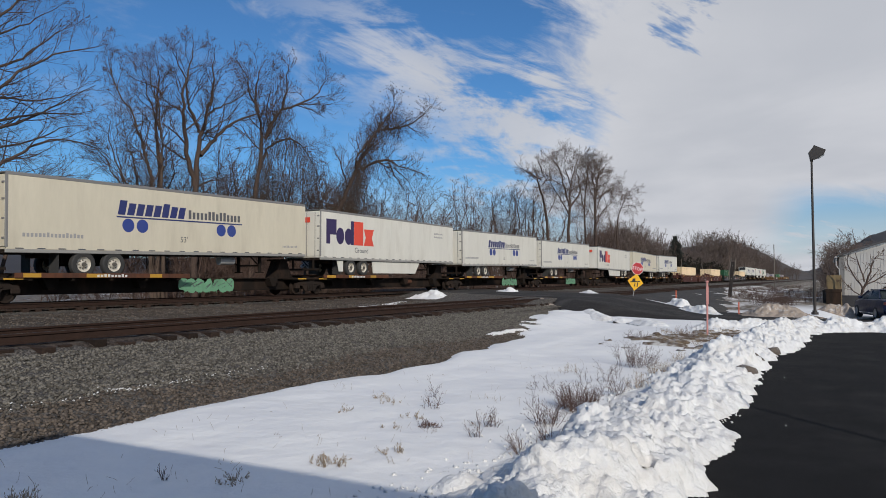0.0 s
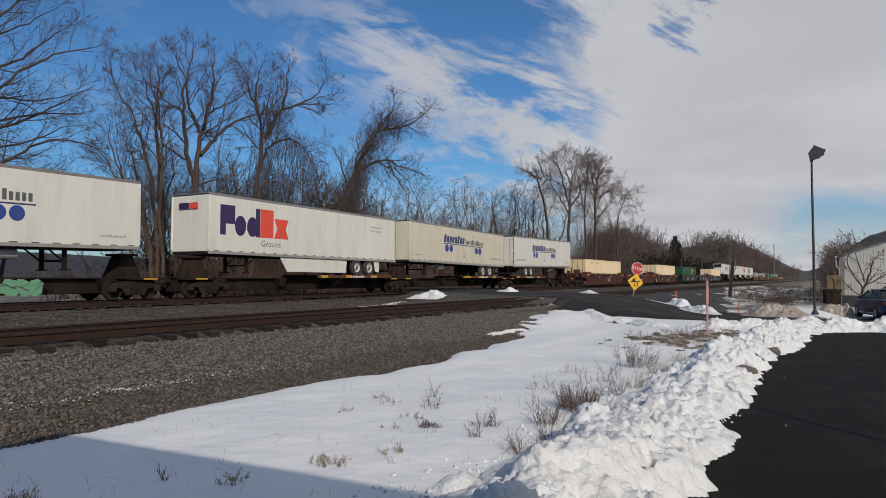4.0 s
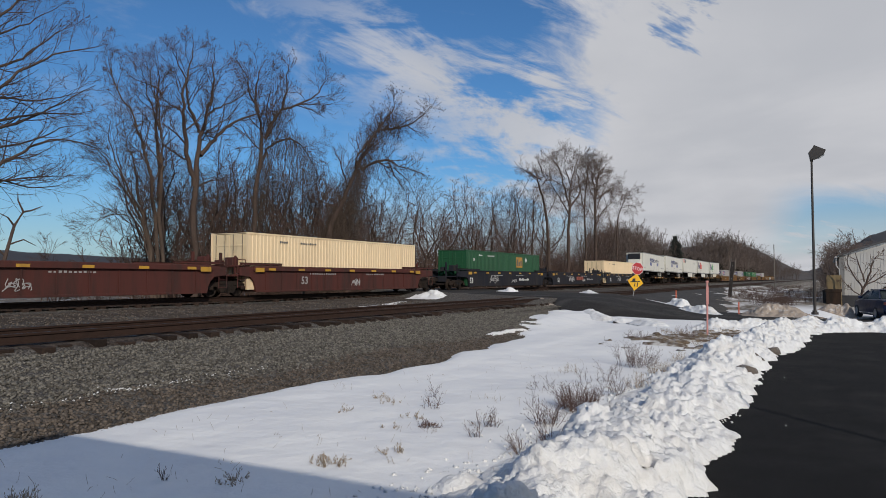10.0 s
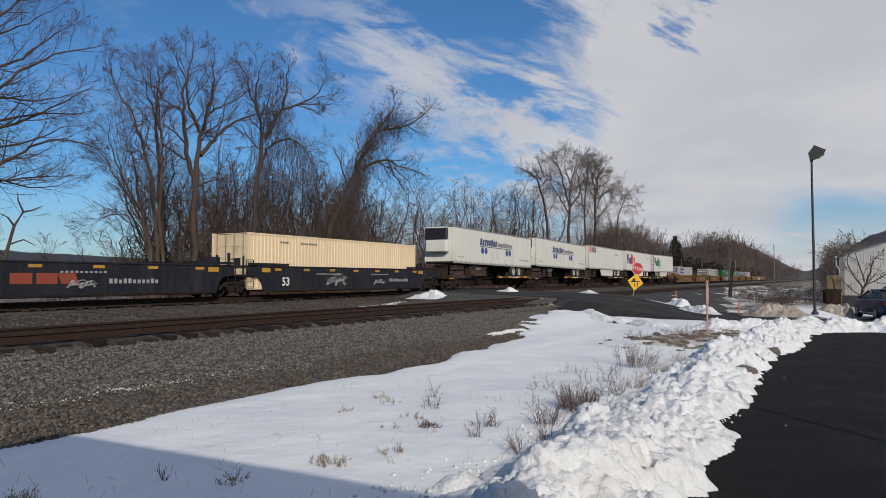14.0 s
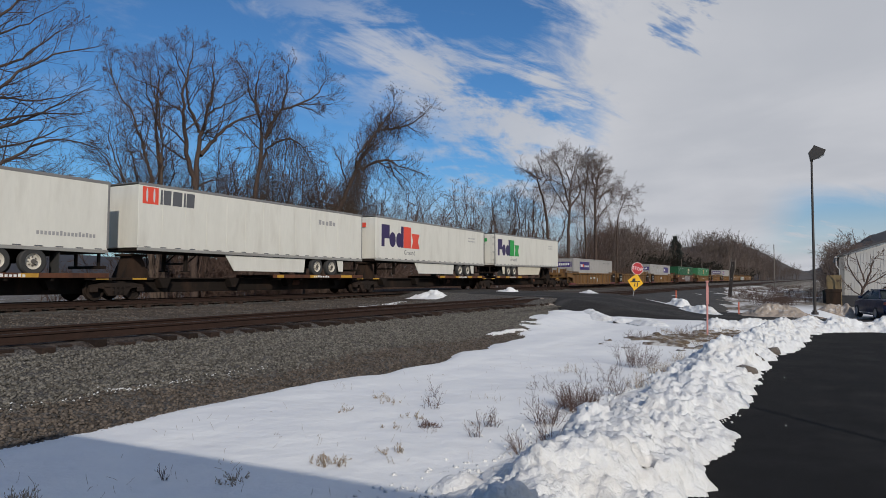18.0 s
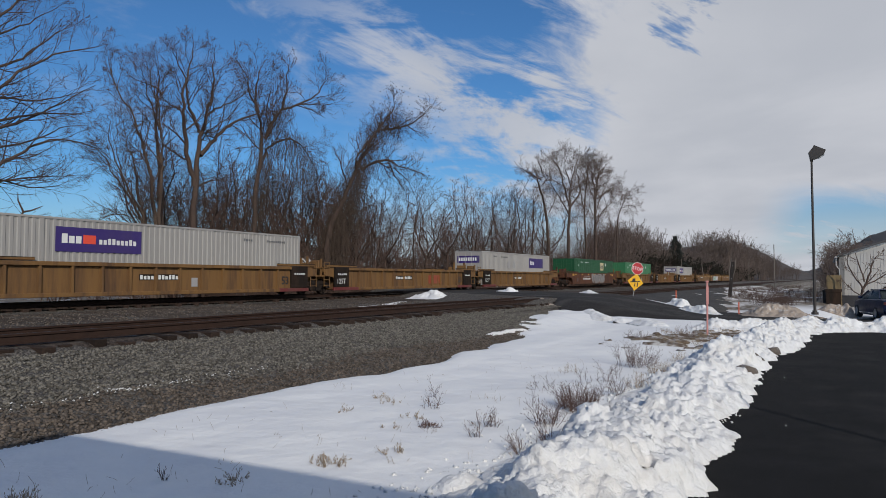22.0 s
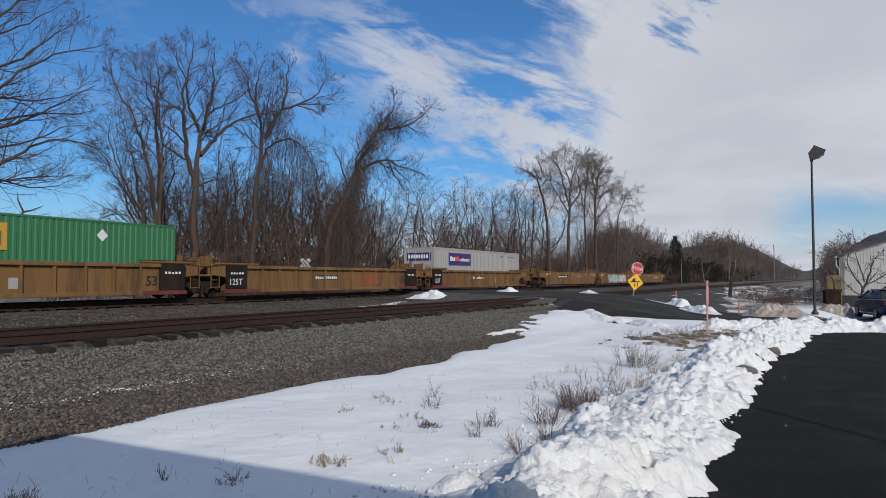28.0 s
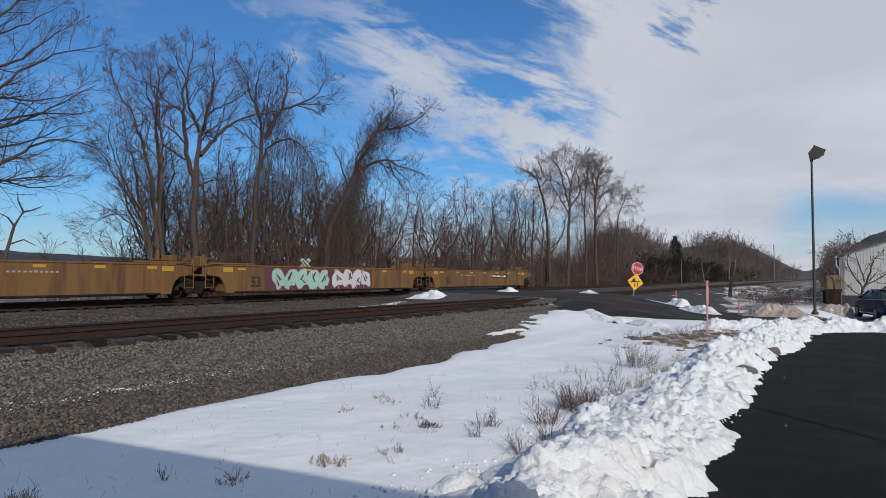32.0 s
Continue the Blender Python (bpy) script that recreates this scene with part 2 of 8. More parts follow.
# ---- mesh helpers ----
class Geo:
    """Collects vertices and faces of one part."""

    def __init__(self):
        self.v, self.f, self.mi = [], [], []

    def add(self, verts, faces, mi=0):
        n = len(self.v)
        self.v += [tuple(p) for p in verts]
        self.f += [tuple(i + n for i in f) for f in faces]
        self.mi += [mi] * len(faces)
        return self

    def box(self, x0, x1, y0, y1, z0, z1, b=0.0, mi=0):
        lo, hi = (min(x0, x1), min(y0, y1), min(z0, z1)), (max(x0, x1), max(y0, y1), max(z0, z1))
        if b <= 0:
            v = [(x, y, z) for x in (lo[0], hi[0]) for y in (lo[1], hi[1]) for z in (lo[2], hi[2])]
            return self.add(v, [(0, 1, 3, 2), (4, 6, 7, 5), (0, 4, 5, 1), (2, 3, 7, 6), (0, 2, 6, 4), (1, 5, 7, 3)], mi)
        b = min(b, *(0.45 * (h - l) for l, h in zip(lo, hi)))
        v, ix = [], {}
        for s in ((i, j, k) for i in (0, 1) for j in (0, 1) for k in (0, 1)):
            for a in range(3):
                ix[s, a] = len(v)
                v.append(tuple((hi if s[c] else lo)[c] + (0 if c == a else (-b if s[c] else b)) for c in range(3)))
        fs = []
        for a in range(3):
            p, q = [c for c in range(3) if c != a]
            for s in (0, 1):
                def cn(i, j):
                    t = [0, 0, 0]
                    t[a], t[p], t[q] = s, i, j
                    return ix[tuple(t), a]
                fs.append((cn(0, 0), cn(1, 0), cn(1, 1), cn(0, 1)))
            for i in (0, 1):
                for j in (0, 1):
                    t0, t1 = [0, 0, 0], [0, 0, 0]
                    t0[p], t0[q], t1[p], t1[q], t1[a] = i, j, i, j, 1
                    fs.append((ix[tuple(t0), p], ix[tuple(t1), p], ix[tuple(t1), q], ix[tuple(t0), q]))
        for s in ((i, j, k) for i in (0, 1) for j in (0, 1) for k in (0, 1)):
            fs.append((ix[s, 0], ix[s, 1], ix[s, 2]))
        c = Vector([(l + h) / 2 for l, h in zip(lo, hi)])
        out = []
        for f in fs:
            p = [Vector(v[i]) for i in f]
            nrm = (p[1] - p[0]).cross(p[2] - p[0])
            out.append(f if nrm.dot(sum(p, Vector()) / len(p) - c) > 0 else f[::-1])
        return self.add(v, out, mi)

    def tube(self, pts, radii, n=8, caps=True, mi=0):
        pts = [Vector(p) for p in pts]
        rings = []
        up = Vector((0, 0, 1))
        for i, p in enumerate(pts):
            d = (pts[min(i + 1, len(pts) - 1)] - pts[max(i - 1, 0)])
            d = d.normalized() if d.length > 1e-9 else up
            a = d.cross(up if abs(d.z) < 0.9 else Vector((1, 0, 0))).normalized()
            b = d.cross(a)
            r = radii[i] if isinstance(radii, (list, tuple)) else radii
            rings.append([p + (a * math.cos(2 * math.pi * k / n) + b * math.sin(2 * math.pi * k / n)) * r for k in range(n)])
        v = [q for ring in rings for q in ring]
        f = []
        for i in range(len(pts) - 1):
            for k in range(n):
                f.append((i * n + k, i * n + (k + 1) % n, (i + 1) * n + (k + 1) % n, (i + 1) * n + k))
        if caps:
            f.append(tuple(range(n))[::-1])
            f.append(tuple((len(pts) - 1) * n + k for k in range(n)))
        return self.add(v, f, mi)

    def cyl(self, p0, p1, r, n=16, mi=0):
        return self.tube([p0, p1], [r, r], n, True, mi)

    def prism(self, poly, x0, x1, mi=0):
        """A polygon in (y, z), pushed along x."""
        n = len(poly)
        v = [(x0, y, z) for y, z in poly] + [(x1, y, z) for y, z in poly]
        f = [tuple(range(n))[::-1], tuple(range(n, 2 * n))]
        f += [(i, (i + 1) % n, n + (i + 1) % n, n + i) for i in range(n)]
        return self.add(v, f, mi)

    def moved(self, m):
        self.v = [tuple(m @ Vector(p)) for p in self.v]
        return self

    def mesh(self, name, mats, smooth=False):
        me = bpy.data.meshes.new(name)
        me.from_pydata(self.v, [], self.f)
        for mm in mats if isinstance(mats, (list, tuple)) else (mats,):
            me.materials.append(mm)
        if any(self.mi):
            me.polygons.foreach_set("material_index", self.mi)
        if smooth:
            me.polygons.foreach_set("use_smooth", [True] * len(me.polygons))
            me.set_sharp_from_angle(angle=radians(40))
        me.update()
        bm = bmesh.new()
        bm.from_mesh(me)
        bmesh.ops.recalc_face_normals(bm, faces=bm.faces)
        bm.to_mesh(me)
        bm.free()
        return me


def part(name, geo, mats, parent, label="", smooth=False):
    """One mesh object under a thing or a part; geo may be a mesh that is already made."""
    me = geo if isinstance(geo, bpy.types.Mesh) else geo.mesh(name, mats, smooth)
    ob = new(name, me)
    ob.parent = parent
    return tagged(ob, label) if label else ob


def thing(name, label, category, m=None, group="", kind=""):
    ob = new(name)
    ob.empty_display_size = 0.2
    if m is not None:
        ob.matrix_world = m
    return tagged(ob, label, category, group, kind)


def solo(name, geo, mats, label, category, m=None, group="", kind="", smooth=False):
    me = geo if isinstance(geo, bpy.types.Mesh) else geo.mesh(name, mats, smooth)
    ob = new(name, me)
    if m is not None:
        ob.matrix_world = m
    return tagged(ob, label, category, group, kind)


def fbm(x, y, s, o=4, seed=0.0):
    return noise.fractal(Vector((x * s, y * s, seed)), 1.0, 2.0, o)


def sheet(name, xs, ys, height, mat, smooth=True):
    """A sheet over a grid of x and y, raised by height(x, y)."""
    nx, ny = len(xs), len(ys)
    v = [(x, y, height(x, y)) for y in ys for x in xs]
    f = [(j * nx + i, j * nx + i + 1, (j + 1) * nx + i + 1, (j + 1) * nx + i) for j in range(ny - 1) for i in range(nx - 1)]
    me = bpy.data.meshes.new(name)
    me.from_pydata(v, [], f)
    me.materials.append(mat)
    me.polygons.foreach_set("use_smooth", [smooth] * len(f))
    me.update()
    return me


def spread(*runs):
    """Coordinates from runs of (start, end, step)."""
    out = []
    for a, b, s in runs:
        n = max(1, round((b - a) / s))
        out += [a + (b - a) * i / n for i in range(n)]
    return out + [runs[-1][1]]


NEAR, FAR = -12.6, -26.75


def smooth_step(a, b, x):
    t = min(1.0, max(0.0, (x - a) / (b - a)))
    return t * t * (3 - 2 * t)


def bed_z(x):
    """The ballast's profile across the tracks."""
    pts = ((-34.0, -0.95), (-30.2, -0.34), (-28.3, -0.215), (-25.5, -0.215), (-25.15, -0.34), (-17.0, -0.38), (-14.0, -0.215), (-11.52, -0.210), (-11.16, -0.305), (-9.4, -0.47), (-7.0, -0.74))
    for (a, za), (b, zb) in zip(pts, pts[1:]):
        if x <= b:
            return za + (zb - za) * smooth_step(a, b, x) if x > a else za
    return pts[-1][1]


def ground_z(x, y):
    z = -0.70
    if x < -6.6:
        z = -0.70 - 0.35 * smooth_step(-6.6, -9.0, x)
    if 9 < y < 33 and -11.7 < x < -6:
        toe = -6.5
        for (ya, xa), (yb, xb) in zip(((9, -6.6), (14.2, -7.05), (17.7, -7.75), (24, -9.5), (28.7, -10.7)), ((14.2, -7.05), (17.7, -7.75), (24, -9.5), (28.7, -10.7), (33, -11.0))):
            if ya <= y <= yb:
                toe = xa + (xb - xa) * (y - ya) / (yb - ya)
        w = smooth_step(toe - 0.35, toe + 0.35, x + 0.5 * fbm(x, y, 0.7, 3, 8.0))
        top = max(-0.70, bed_z(x) + 0.06 - 0.10 * smooth_step(22, 28, y))
        z += (top - 0.22 * (1 - w) - z) * smooth_step(9, 12.5, y)
    if x < -30:
        z = -1.05 - 0.3 * smooth_step(-30, -36, x)
    if -11.5 < x < -3 and (y > 46 or y - 37 + 0.83 * (x + 12) > 5.4):
        z = -0.95
    elif y > 24 and x > -11.5:
        k = smooth_step(27.5, 31, y) * smooth_step(-6.4, -4.2, y - 37 + 0.83 * (x + 12))
        z = max(z, (0.0 - 0.69 * smooth_step(-11.2, -4.5, x) - 0.06) * k + z * (1 - k))
    z -= 0.42 * smooth_step(27, 36, y) * smooth_step(-0.8, 1.2, x)
    r = math.hypot(x, y)
    if r < 90 and x > -9:
        z += 0.05 * fbm(x, y, 0.35, 4, 2.0) * smooth_step(2, 5, y) * smooth_step(-0.4, -1.6, x)
    return z


# ---- setting: ground, tracks, roads ----
def build_ground():
    xs = spread((-2600, -400, 220), (-400, -60, 20), (-60, -12, 3), (-12, 1, 0.14), (1, 14, 1.0), (14, 60, 6), (60, 400, 30), (400, 2600, 220))
    ys = spread((-300, -20, 28), (-20, 1, 2), (1, 14, 0.13), (14, 44, 0.35), (44, 90, 3), (90, 400, 20), (400, 4200, 200))
    m = bpy.data.materials.new("snowy_ground")
    m.use_nodes = True
    nt = m.node_tree
    N, L = nt.nodes.new, nt.links.new
    b = nt.nodes["Principled BSDF"]
    geo = N("ShaderNodeNewGeometry")
    sep = N("ShaderNodeSeparateXYZ")
    L(geo.outputs["Position"], sep.inputs[0])

    def noise_(s, d, r=0.6):
        n = N("ShaderNodeTexNoise")
        n.inputs["Scale"].default_value, n.inputs["Detail"].default_value, n.inputs["Roughness"].default_value = s, d, r
        L(geo.outputs["Position"], n.inputs["Vector"])
        return n.outputs[0]

    def rng(v, a, c, to0=0.0, to1=1.0):
        n = N("ShaderNodeMapRange")
        n.interpolation_type = "SMOOTHSTEP"
        L(v, n.inputs[0])
        for i, q in zip((1, 2, 3, 4), (a, c, to0, to1)):
            n.inputs[i].default_value = q
        return n.outputs[0]

    def mix(f, a, c):
        n = N("ShaderNodeMix")
        n.data_type = "RGBA"
        for s, q in (("Factor", f), ("A", a), ("B", c)):
            if isinstance(q, tuple):
                n.inputs[s].default_value = (*q, 1)
            else:
                L(q, n.inputs[s])
        return n.outputs["Result"]

    def op(o, a, c):
        n = N("ShaderNodeMath")
        n.operation = o
        n.use_clamp = True
        for i, q in enumerate((a, c)):
            if isinstance(q, (int, float)):
                n.inputs[i].default_value = q
            else:
                L(q, n.inputs[i])
        return n.outputs[0]

    snow = mix(rng(noise_(0.8, 5), 0.35, 0.7), (0.82, 0.815, 0.80), (0.75, 0.75, 0.755))
    grass = mix(rng(noise_(1.3, 6), 0.35, 0.65), (0.17, 0.13, 0.085), (0.09, 0.07, 0.05))
    # the snow cover breaks up behind the tracks and down the line
    far = op("ADD", op("MULTIPLY", rng(sep.outputs[1], 40, 50), rng(sep.outputs[0], 3.0, 0.0)), rng(sep.outputs[0], -20, -32))
    bare = op("MULTIPLY", far, rng(noise_(0.35, 7, 0.7), 0.34, 0.46))
    L(mix(bare, snow, grass), b.inputs["Base Color"])
    b.inputs["Roughness"].default_value, b.inputs["Specular IOR Level"].default_value = 0.7, 0.3
    bp = N("ShaderNodeBump")
    bp.inputs["Strength"].default_value, bp.inputs["Distance"].default_value = 0.60, 0.08
    L(noise_(1.9, 7, 0.58), bp.inputs["Height"])
    L(bp.outputs[0], b.inputs["Normal"])
    solo("ground", sheet("ground", xs, ys, ground_z, m), None, "level ground under old snow with bare brown patches", "ground", kind="structure")


build_ground()


def build_bed():
    xs = spread((-34, -14, 0.8), (-14, -6.2, 0.2))
    ys = spread((-60, 0, 6), (0, 27.3, 0.3), (27.3, 62, 0.7), (62, 120, 4), (120, 900, 40))

    def h(x, y):
        z = bed_z(x + 0.22 * fbm(x, y, 0.9, 3, 7.0) * smooth_step(-9.8, -8.0, x)) + 0.03 * fbm(x, y, 2.2, 3, 4.0)
        # packed up to the rails at the crossing
        yc = y - 37 + 0.83 * (x + 12)
        c = smooth_step(-8.5, -6, yc) * smooth_step(8.5, 6, yc)
        if x < -11.2:
            z += (-0.02 - z) * c
        if x > -7.2:
            z -= 0.25 * smooth_step(-7.2, -6.4, x)
        # the bank gives way to the crossing road
        if x > -10.5 and y > 20:
            z -= 0.12 * smooth_step(21, 26, y) * smooth_step(-11.3, -10.2, x) + 0.55 * smooth_step(26.5, 33, y) * smooth_step(-11.4, -8.8, x)
        return z

    solo("ballast_bed", sheet("ballast_bed", xs, ys, h, M["ballast"]), None, "grey crushed-stone ballast bed under the tracks", "ballast", kind="structure")
    # loose stones over the near shoulder and between the tracks
    rng = np.random.default_rng(4)
    n = 64000
    y = 1.0 + 29.0 * rng.random(n) ** 1.35
    x = -6.75 - 4.48 * rng.random(n)
    far = rng.random(n) < 0.16
    x = np.where(far, -14.6 - 9.5 * rng.random(n), x)
    y = np.where(far, 3 + 30 * rng.random(n), y)
    size = (0.014 + 0.021 * rng.random(n)) * np.where(far, 1.2, 1.0)
    z = np.array([h(a, b) for a, b in zip(x, y)]) + 0.25 * size
    base = np.array([(1, 0, 0), (-1, 0, 0), (0, 1, 0), (0, -1, 0), (0, 0, 1), (0, 0, -1)], float)
    v = base[None] * (0.7 + 0.6 * rng.random((n, 6, 1))) * (0.75 + 0.5 * rng.random((n, 1, 3)))
    a = rng.random(n) * 6.283
    c, s = np.cos(a)[:, None], np.sin(a)[:, None]
    b2 = rng.random(n) * 2 - 1
    c2, s2 = np.cos(b2)[:, None], np.sin(b2)[:, None]
    vx, vz = v[..., 0] * c2 - v[..., 2] * s2, v[..., 0] * s2 + v[..., 2] * c2
    vx, vy = vx * c - v[..., 1] * s, vx * s + v[..., 1] * c
    v = np.stack([vx, vy, vz * 0.8], -1) * size[:, None, None] + np.stack([x, y, z], -1)[:, None]
    low = (x > -8.15 + 0.35 * (rng.random(n) - 0.5) + 0.15 * np.sin(y * 0.9)) & (x < -6)
    low |= x < -14
    for chosen, mat, label in ((~low, "stone", "loose grey crushed stones of the ballast shoulder"), (low, "stone_low", "dark dirty stones of the older ballast")):
        stones(v[chosen], mat, label)
    return h


def stones(v, mat, label, name="loose_ballast", category="ballast"):
    n = len(v)
    tri = np.array([(0, 2, 4), (2, 1, 4), (1, 3, 4), (3, 0, 4), (2, 0, 5), (1, 2, 5), (3, 1, 5), (0, 3, 5)])
    f = (tri[None] + 6 * np.arange(n)[:, None, None]).reshape(-1, 3)
    me = bpy.data.meshes.new(name)
    me.vertices.add(6 * n)
    me.vertices.foreach_set("co", v.astype(np.float32).ravel())
    me.loops.add(3 * len(f))
    me.loops.foreach_set("vertex_index", f.astype(np.int32).ravel())
    me.polygons.add(len(f))
    me.polygons.foreach_set("loop_start", np.arange(0, 3 * len(f), 3, dtype=np.int32))
    me.materials.append(M[mat])
    me.update(calc_edges=True)
    solo(name, me, None, label, category, kind="stuff")


bed_h = build_bed()


def crib(x0, y1, step):
    """Oily dark ballast between and beside the rails; its colour also paints shade at the tie ends."""
    xs, ys = spread((x0 - 1.5, x0 + 1.34, 0.22)), spread((-20, 27.5, step), (47, y1, 3 * step))
    solo("crib_ballast", sheet("crib_ballast", xs, ys, lambda x, y: bed_h(x, y) + 0.008 - (0.3 if 27 < y < 47 else 0), M["crib"]), None, "oily ballast between the ties, darkened for shade at the tie ends", "ballast", kind="structure")


solo("worn_ballast", sheet("worn_ballast", spread((-25.0, -14.0, 0.8)), spread((-20, 28, 0.6), (50, 140, 3)), lambda x, y: bed_h(x, y) + 0.006 - (0.3 if 27.5 < y < 52 else 0), M["worn"]), None,
     "brown worn ballast between the two tracks", "ballast", kind="structure")
crib(NEAR, 140, 0.5)
crib(FAR, 140, 1.0)


def rail_profile():
    half = [(0.07, -0.17), (0.07, -0.155), (0.018, -0.14), (0.010, -0.05), (0.036, -0.038), (0.037, -0.008), (0.028, 0.0)]
    return half + [(-x, z) for x, z in half[::-1]]


def build_track(name, x0, y0, y1, label):
    tr = thing(name, label, "railway track", kind="structure")
    prof = rail_profile()
    for sx in (-0.7175, 0.7175):
        g, hd = Geo(), Geo()
        n = len(prof)
        v = [(x0 + sx + x, y, z) for y in (y0, y1) for x, z in prof]
        g.add(v, [(i, (i + 1) % n, n + (i + 1) % n, n + i) for i in range(n)])
        rail = part("rail", g, M["rail"], tr)
        hd.box(x0 + sx - 0.024, x0 + sx + 0.024, y0, y1, 0.0005, 0.003)
        part("rail_head", hd, M["railhead"], rail, "polished running surface")
    return tr


TRACK_NEAR = build_track("track_1", NEAR, -60, 900, "rusty steel rails of the empty siding on timber ties")
TRACK_FAR = build_track("track_2", FAR, -60, 900, "steel rails on timber ties under the train")


def build_ties():
    rng = random.Random(8)
    me = Geo().box(-1.37, 1.37, -0.115, 0.115, -0.36, -0.18, 0.012).mesh("tie", M["tie"])
    i = 0
    y = -3.0
    while i < 160:
        ob = part("tie", me, None, TRACK_NEAR)
        ob.matrix_world = pose(NEAR + rng.uniform(-0.14, 0.14), y, rng.uniform(-0.035, 0.01), 0, rng.uniform(-0.8, 0.8), rng.uniform(-2.4, 2.4))
        y += rng.uniform(0.47, 0.58)
        i += 1
    g = Geo()
    y = -3.0
    while y < 130:
        g.box(FAR - 1.3, FAR + 1.3 + rng.uniform(-0.12, 0.22), y - 0.115, y + 0.115, -0.36, -0.18)
        y += 0.52
    y = 80.5
    while y < 150:
        g.box(NEAR - 1.3, NEAR + 1.3, y - 0.115, y + 0.115, -0.36, -0.18)
        y += 0.52
    tagged(part("ties", g, M["tie"], TRACK_FAR), kind="stuff")


build_ties()


def strip(name, pts, half, mat, zf, label, category, n=60):
    """A road along a polyline of (x, y), with zf(x, y) for its height."""
    pts = [Vector((*p, 0)) for p in pts]
    fine = []
    for a, b in zip(pts, pts[1:]):
        k = max(2, int((b - a).length / 0.5))
        fine += [a.lerp(b, i / k) for i in range(k)]
    fine.append(pts[-1])
    for _ in range(12):
        fine = [fine[0]] + [(fine[i - 1] + fine[i] * 2 + fine[i + 1]) / 4 for i in range(1, len(fine) - 1)] + [fine[-1]]
    m = 9
    v = []
    for i, p in enumerate(fine):
        d = (fine[min(i + 1, len(fine) - 1)] - fine[max(i - 1, 0)]).normalized()
        s = Vector((d.y, -d.x, 0))
        for j in range(m):
            w = (j / (m - 1) * 2 - 1) * half * (1 + 0.10 * fbm(i * 0.5, j // (m - 1), 0.35, 3, 9))
            q = p + s * w
            v.append((q.x, q.y, zf(q.x, q.y) - (0.4 if j in (0, m - 1) else 0.0)))
    f = [(i * m + j, i * m + j + 1, (i + 1) * m + j + 1, (i + 1) * m + j) for i in range(len(fine) - 1) for j in range(m - 1)]
    me = bpy.data.meshes.new(name)
    me.from_pydata(v, [], f)
    me.materials.append(mat)
    me.polygons.foreach_set("use_smooth", [True] * len(f))
    me.update()
    return solo(name, me, None, label, category, kind="structure")


def road_z(x, y):
    if x < -30.5:
        return -0.05 - 0.9 * smooth_step(-30.5, -40, x)
    return 0.012 - 0.69 * smooth_step(-11.2, -4.5, x) - 0.42 * smooth_step(27, 36, y) * smooth_step(-0.8, 1.2, x)


strip("road", [(-60, 77), (-30, 52), (-21, 44.5), (-12, 37), (-7, 32.6), (0, 30.6), (8, 30.2), (40, 30)], 4.5, M["road"], road_z,
      "worn grey asphalt road over the tracks", "road")


strip("driveway", [(-1.4, 34.9), (2.2, 38.8), (6, 40.6), (16, 41.5)], 2.9, M["road"], lambda x, y: -1.085 + 0.3 * smooth_step(0.8, -0.6, x), "wet asphalt drive where the car is parked", "driveway")


def build_lot():
    xs = spread((-1.6, 16, 0.5))
    ys = spread((-0.75, 26.0, 0.5))
    solo("parking_lot", sheet("parking_lot", xs, ys, lambda x, y: -0.685 + 0.006 * fbm(x, y, 0.6, 2), M["asphalt"]), None,
         "fresh black asphalt of the parking lot", "parking lot", kind="structure")


build_lot()


# ---- the train ----
SPEED = 15.81
ROLLING = []          # (thing, place along the track at 0 s, pose of its own)


def paint(name, c, dirt=(0.12, 0.09, 0.07), amount=0.35, rough=0.5, stretch=(1, 0.6, 0.25), scale=0.8, grime=1.1, **k):
    return material(name, c, tuple(q * 0.8 for q in c), rough, 0, scale, 9, 0.5, 0.0, 60, dirt, amount, grime, stretch, **k)


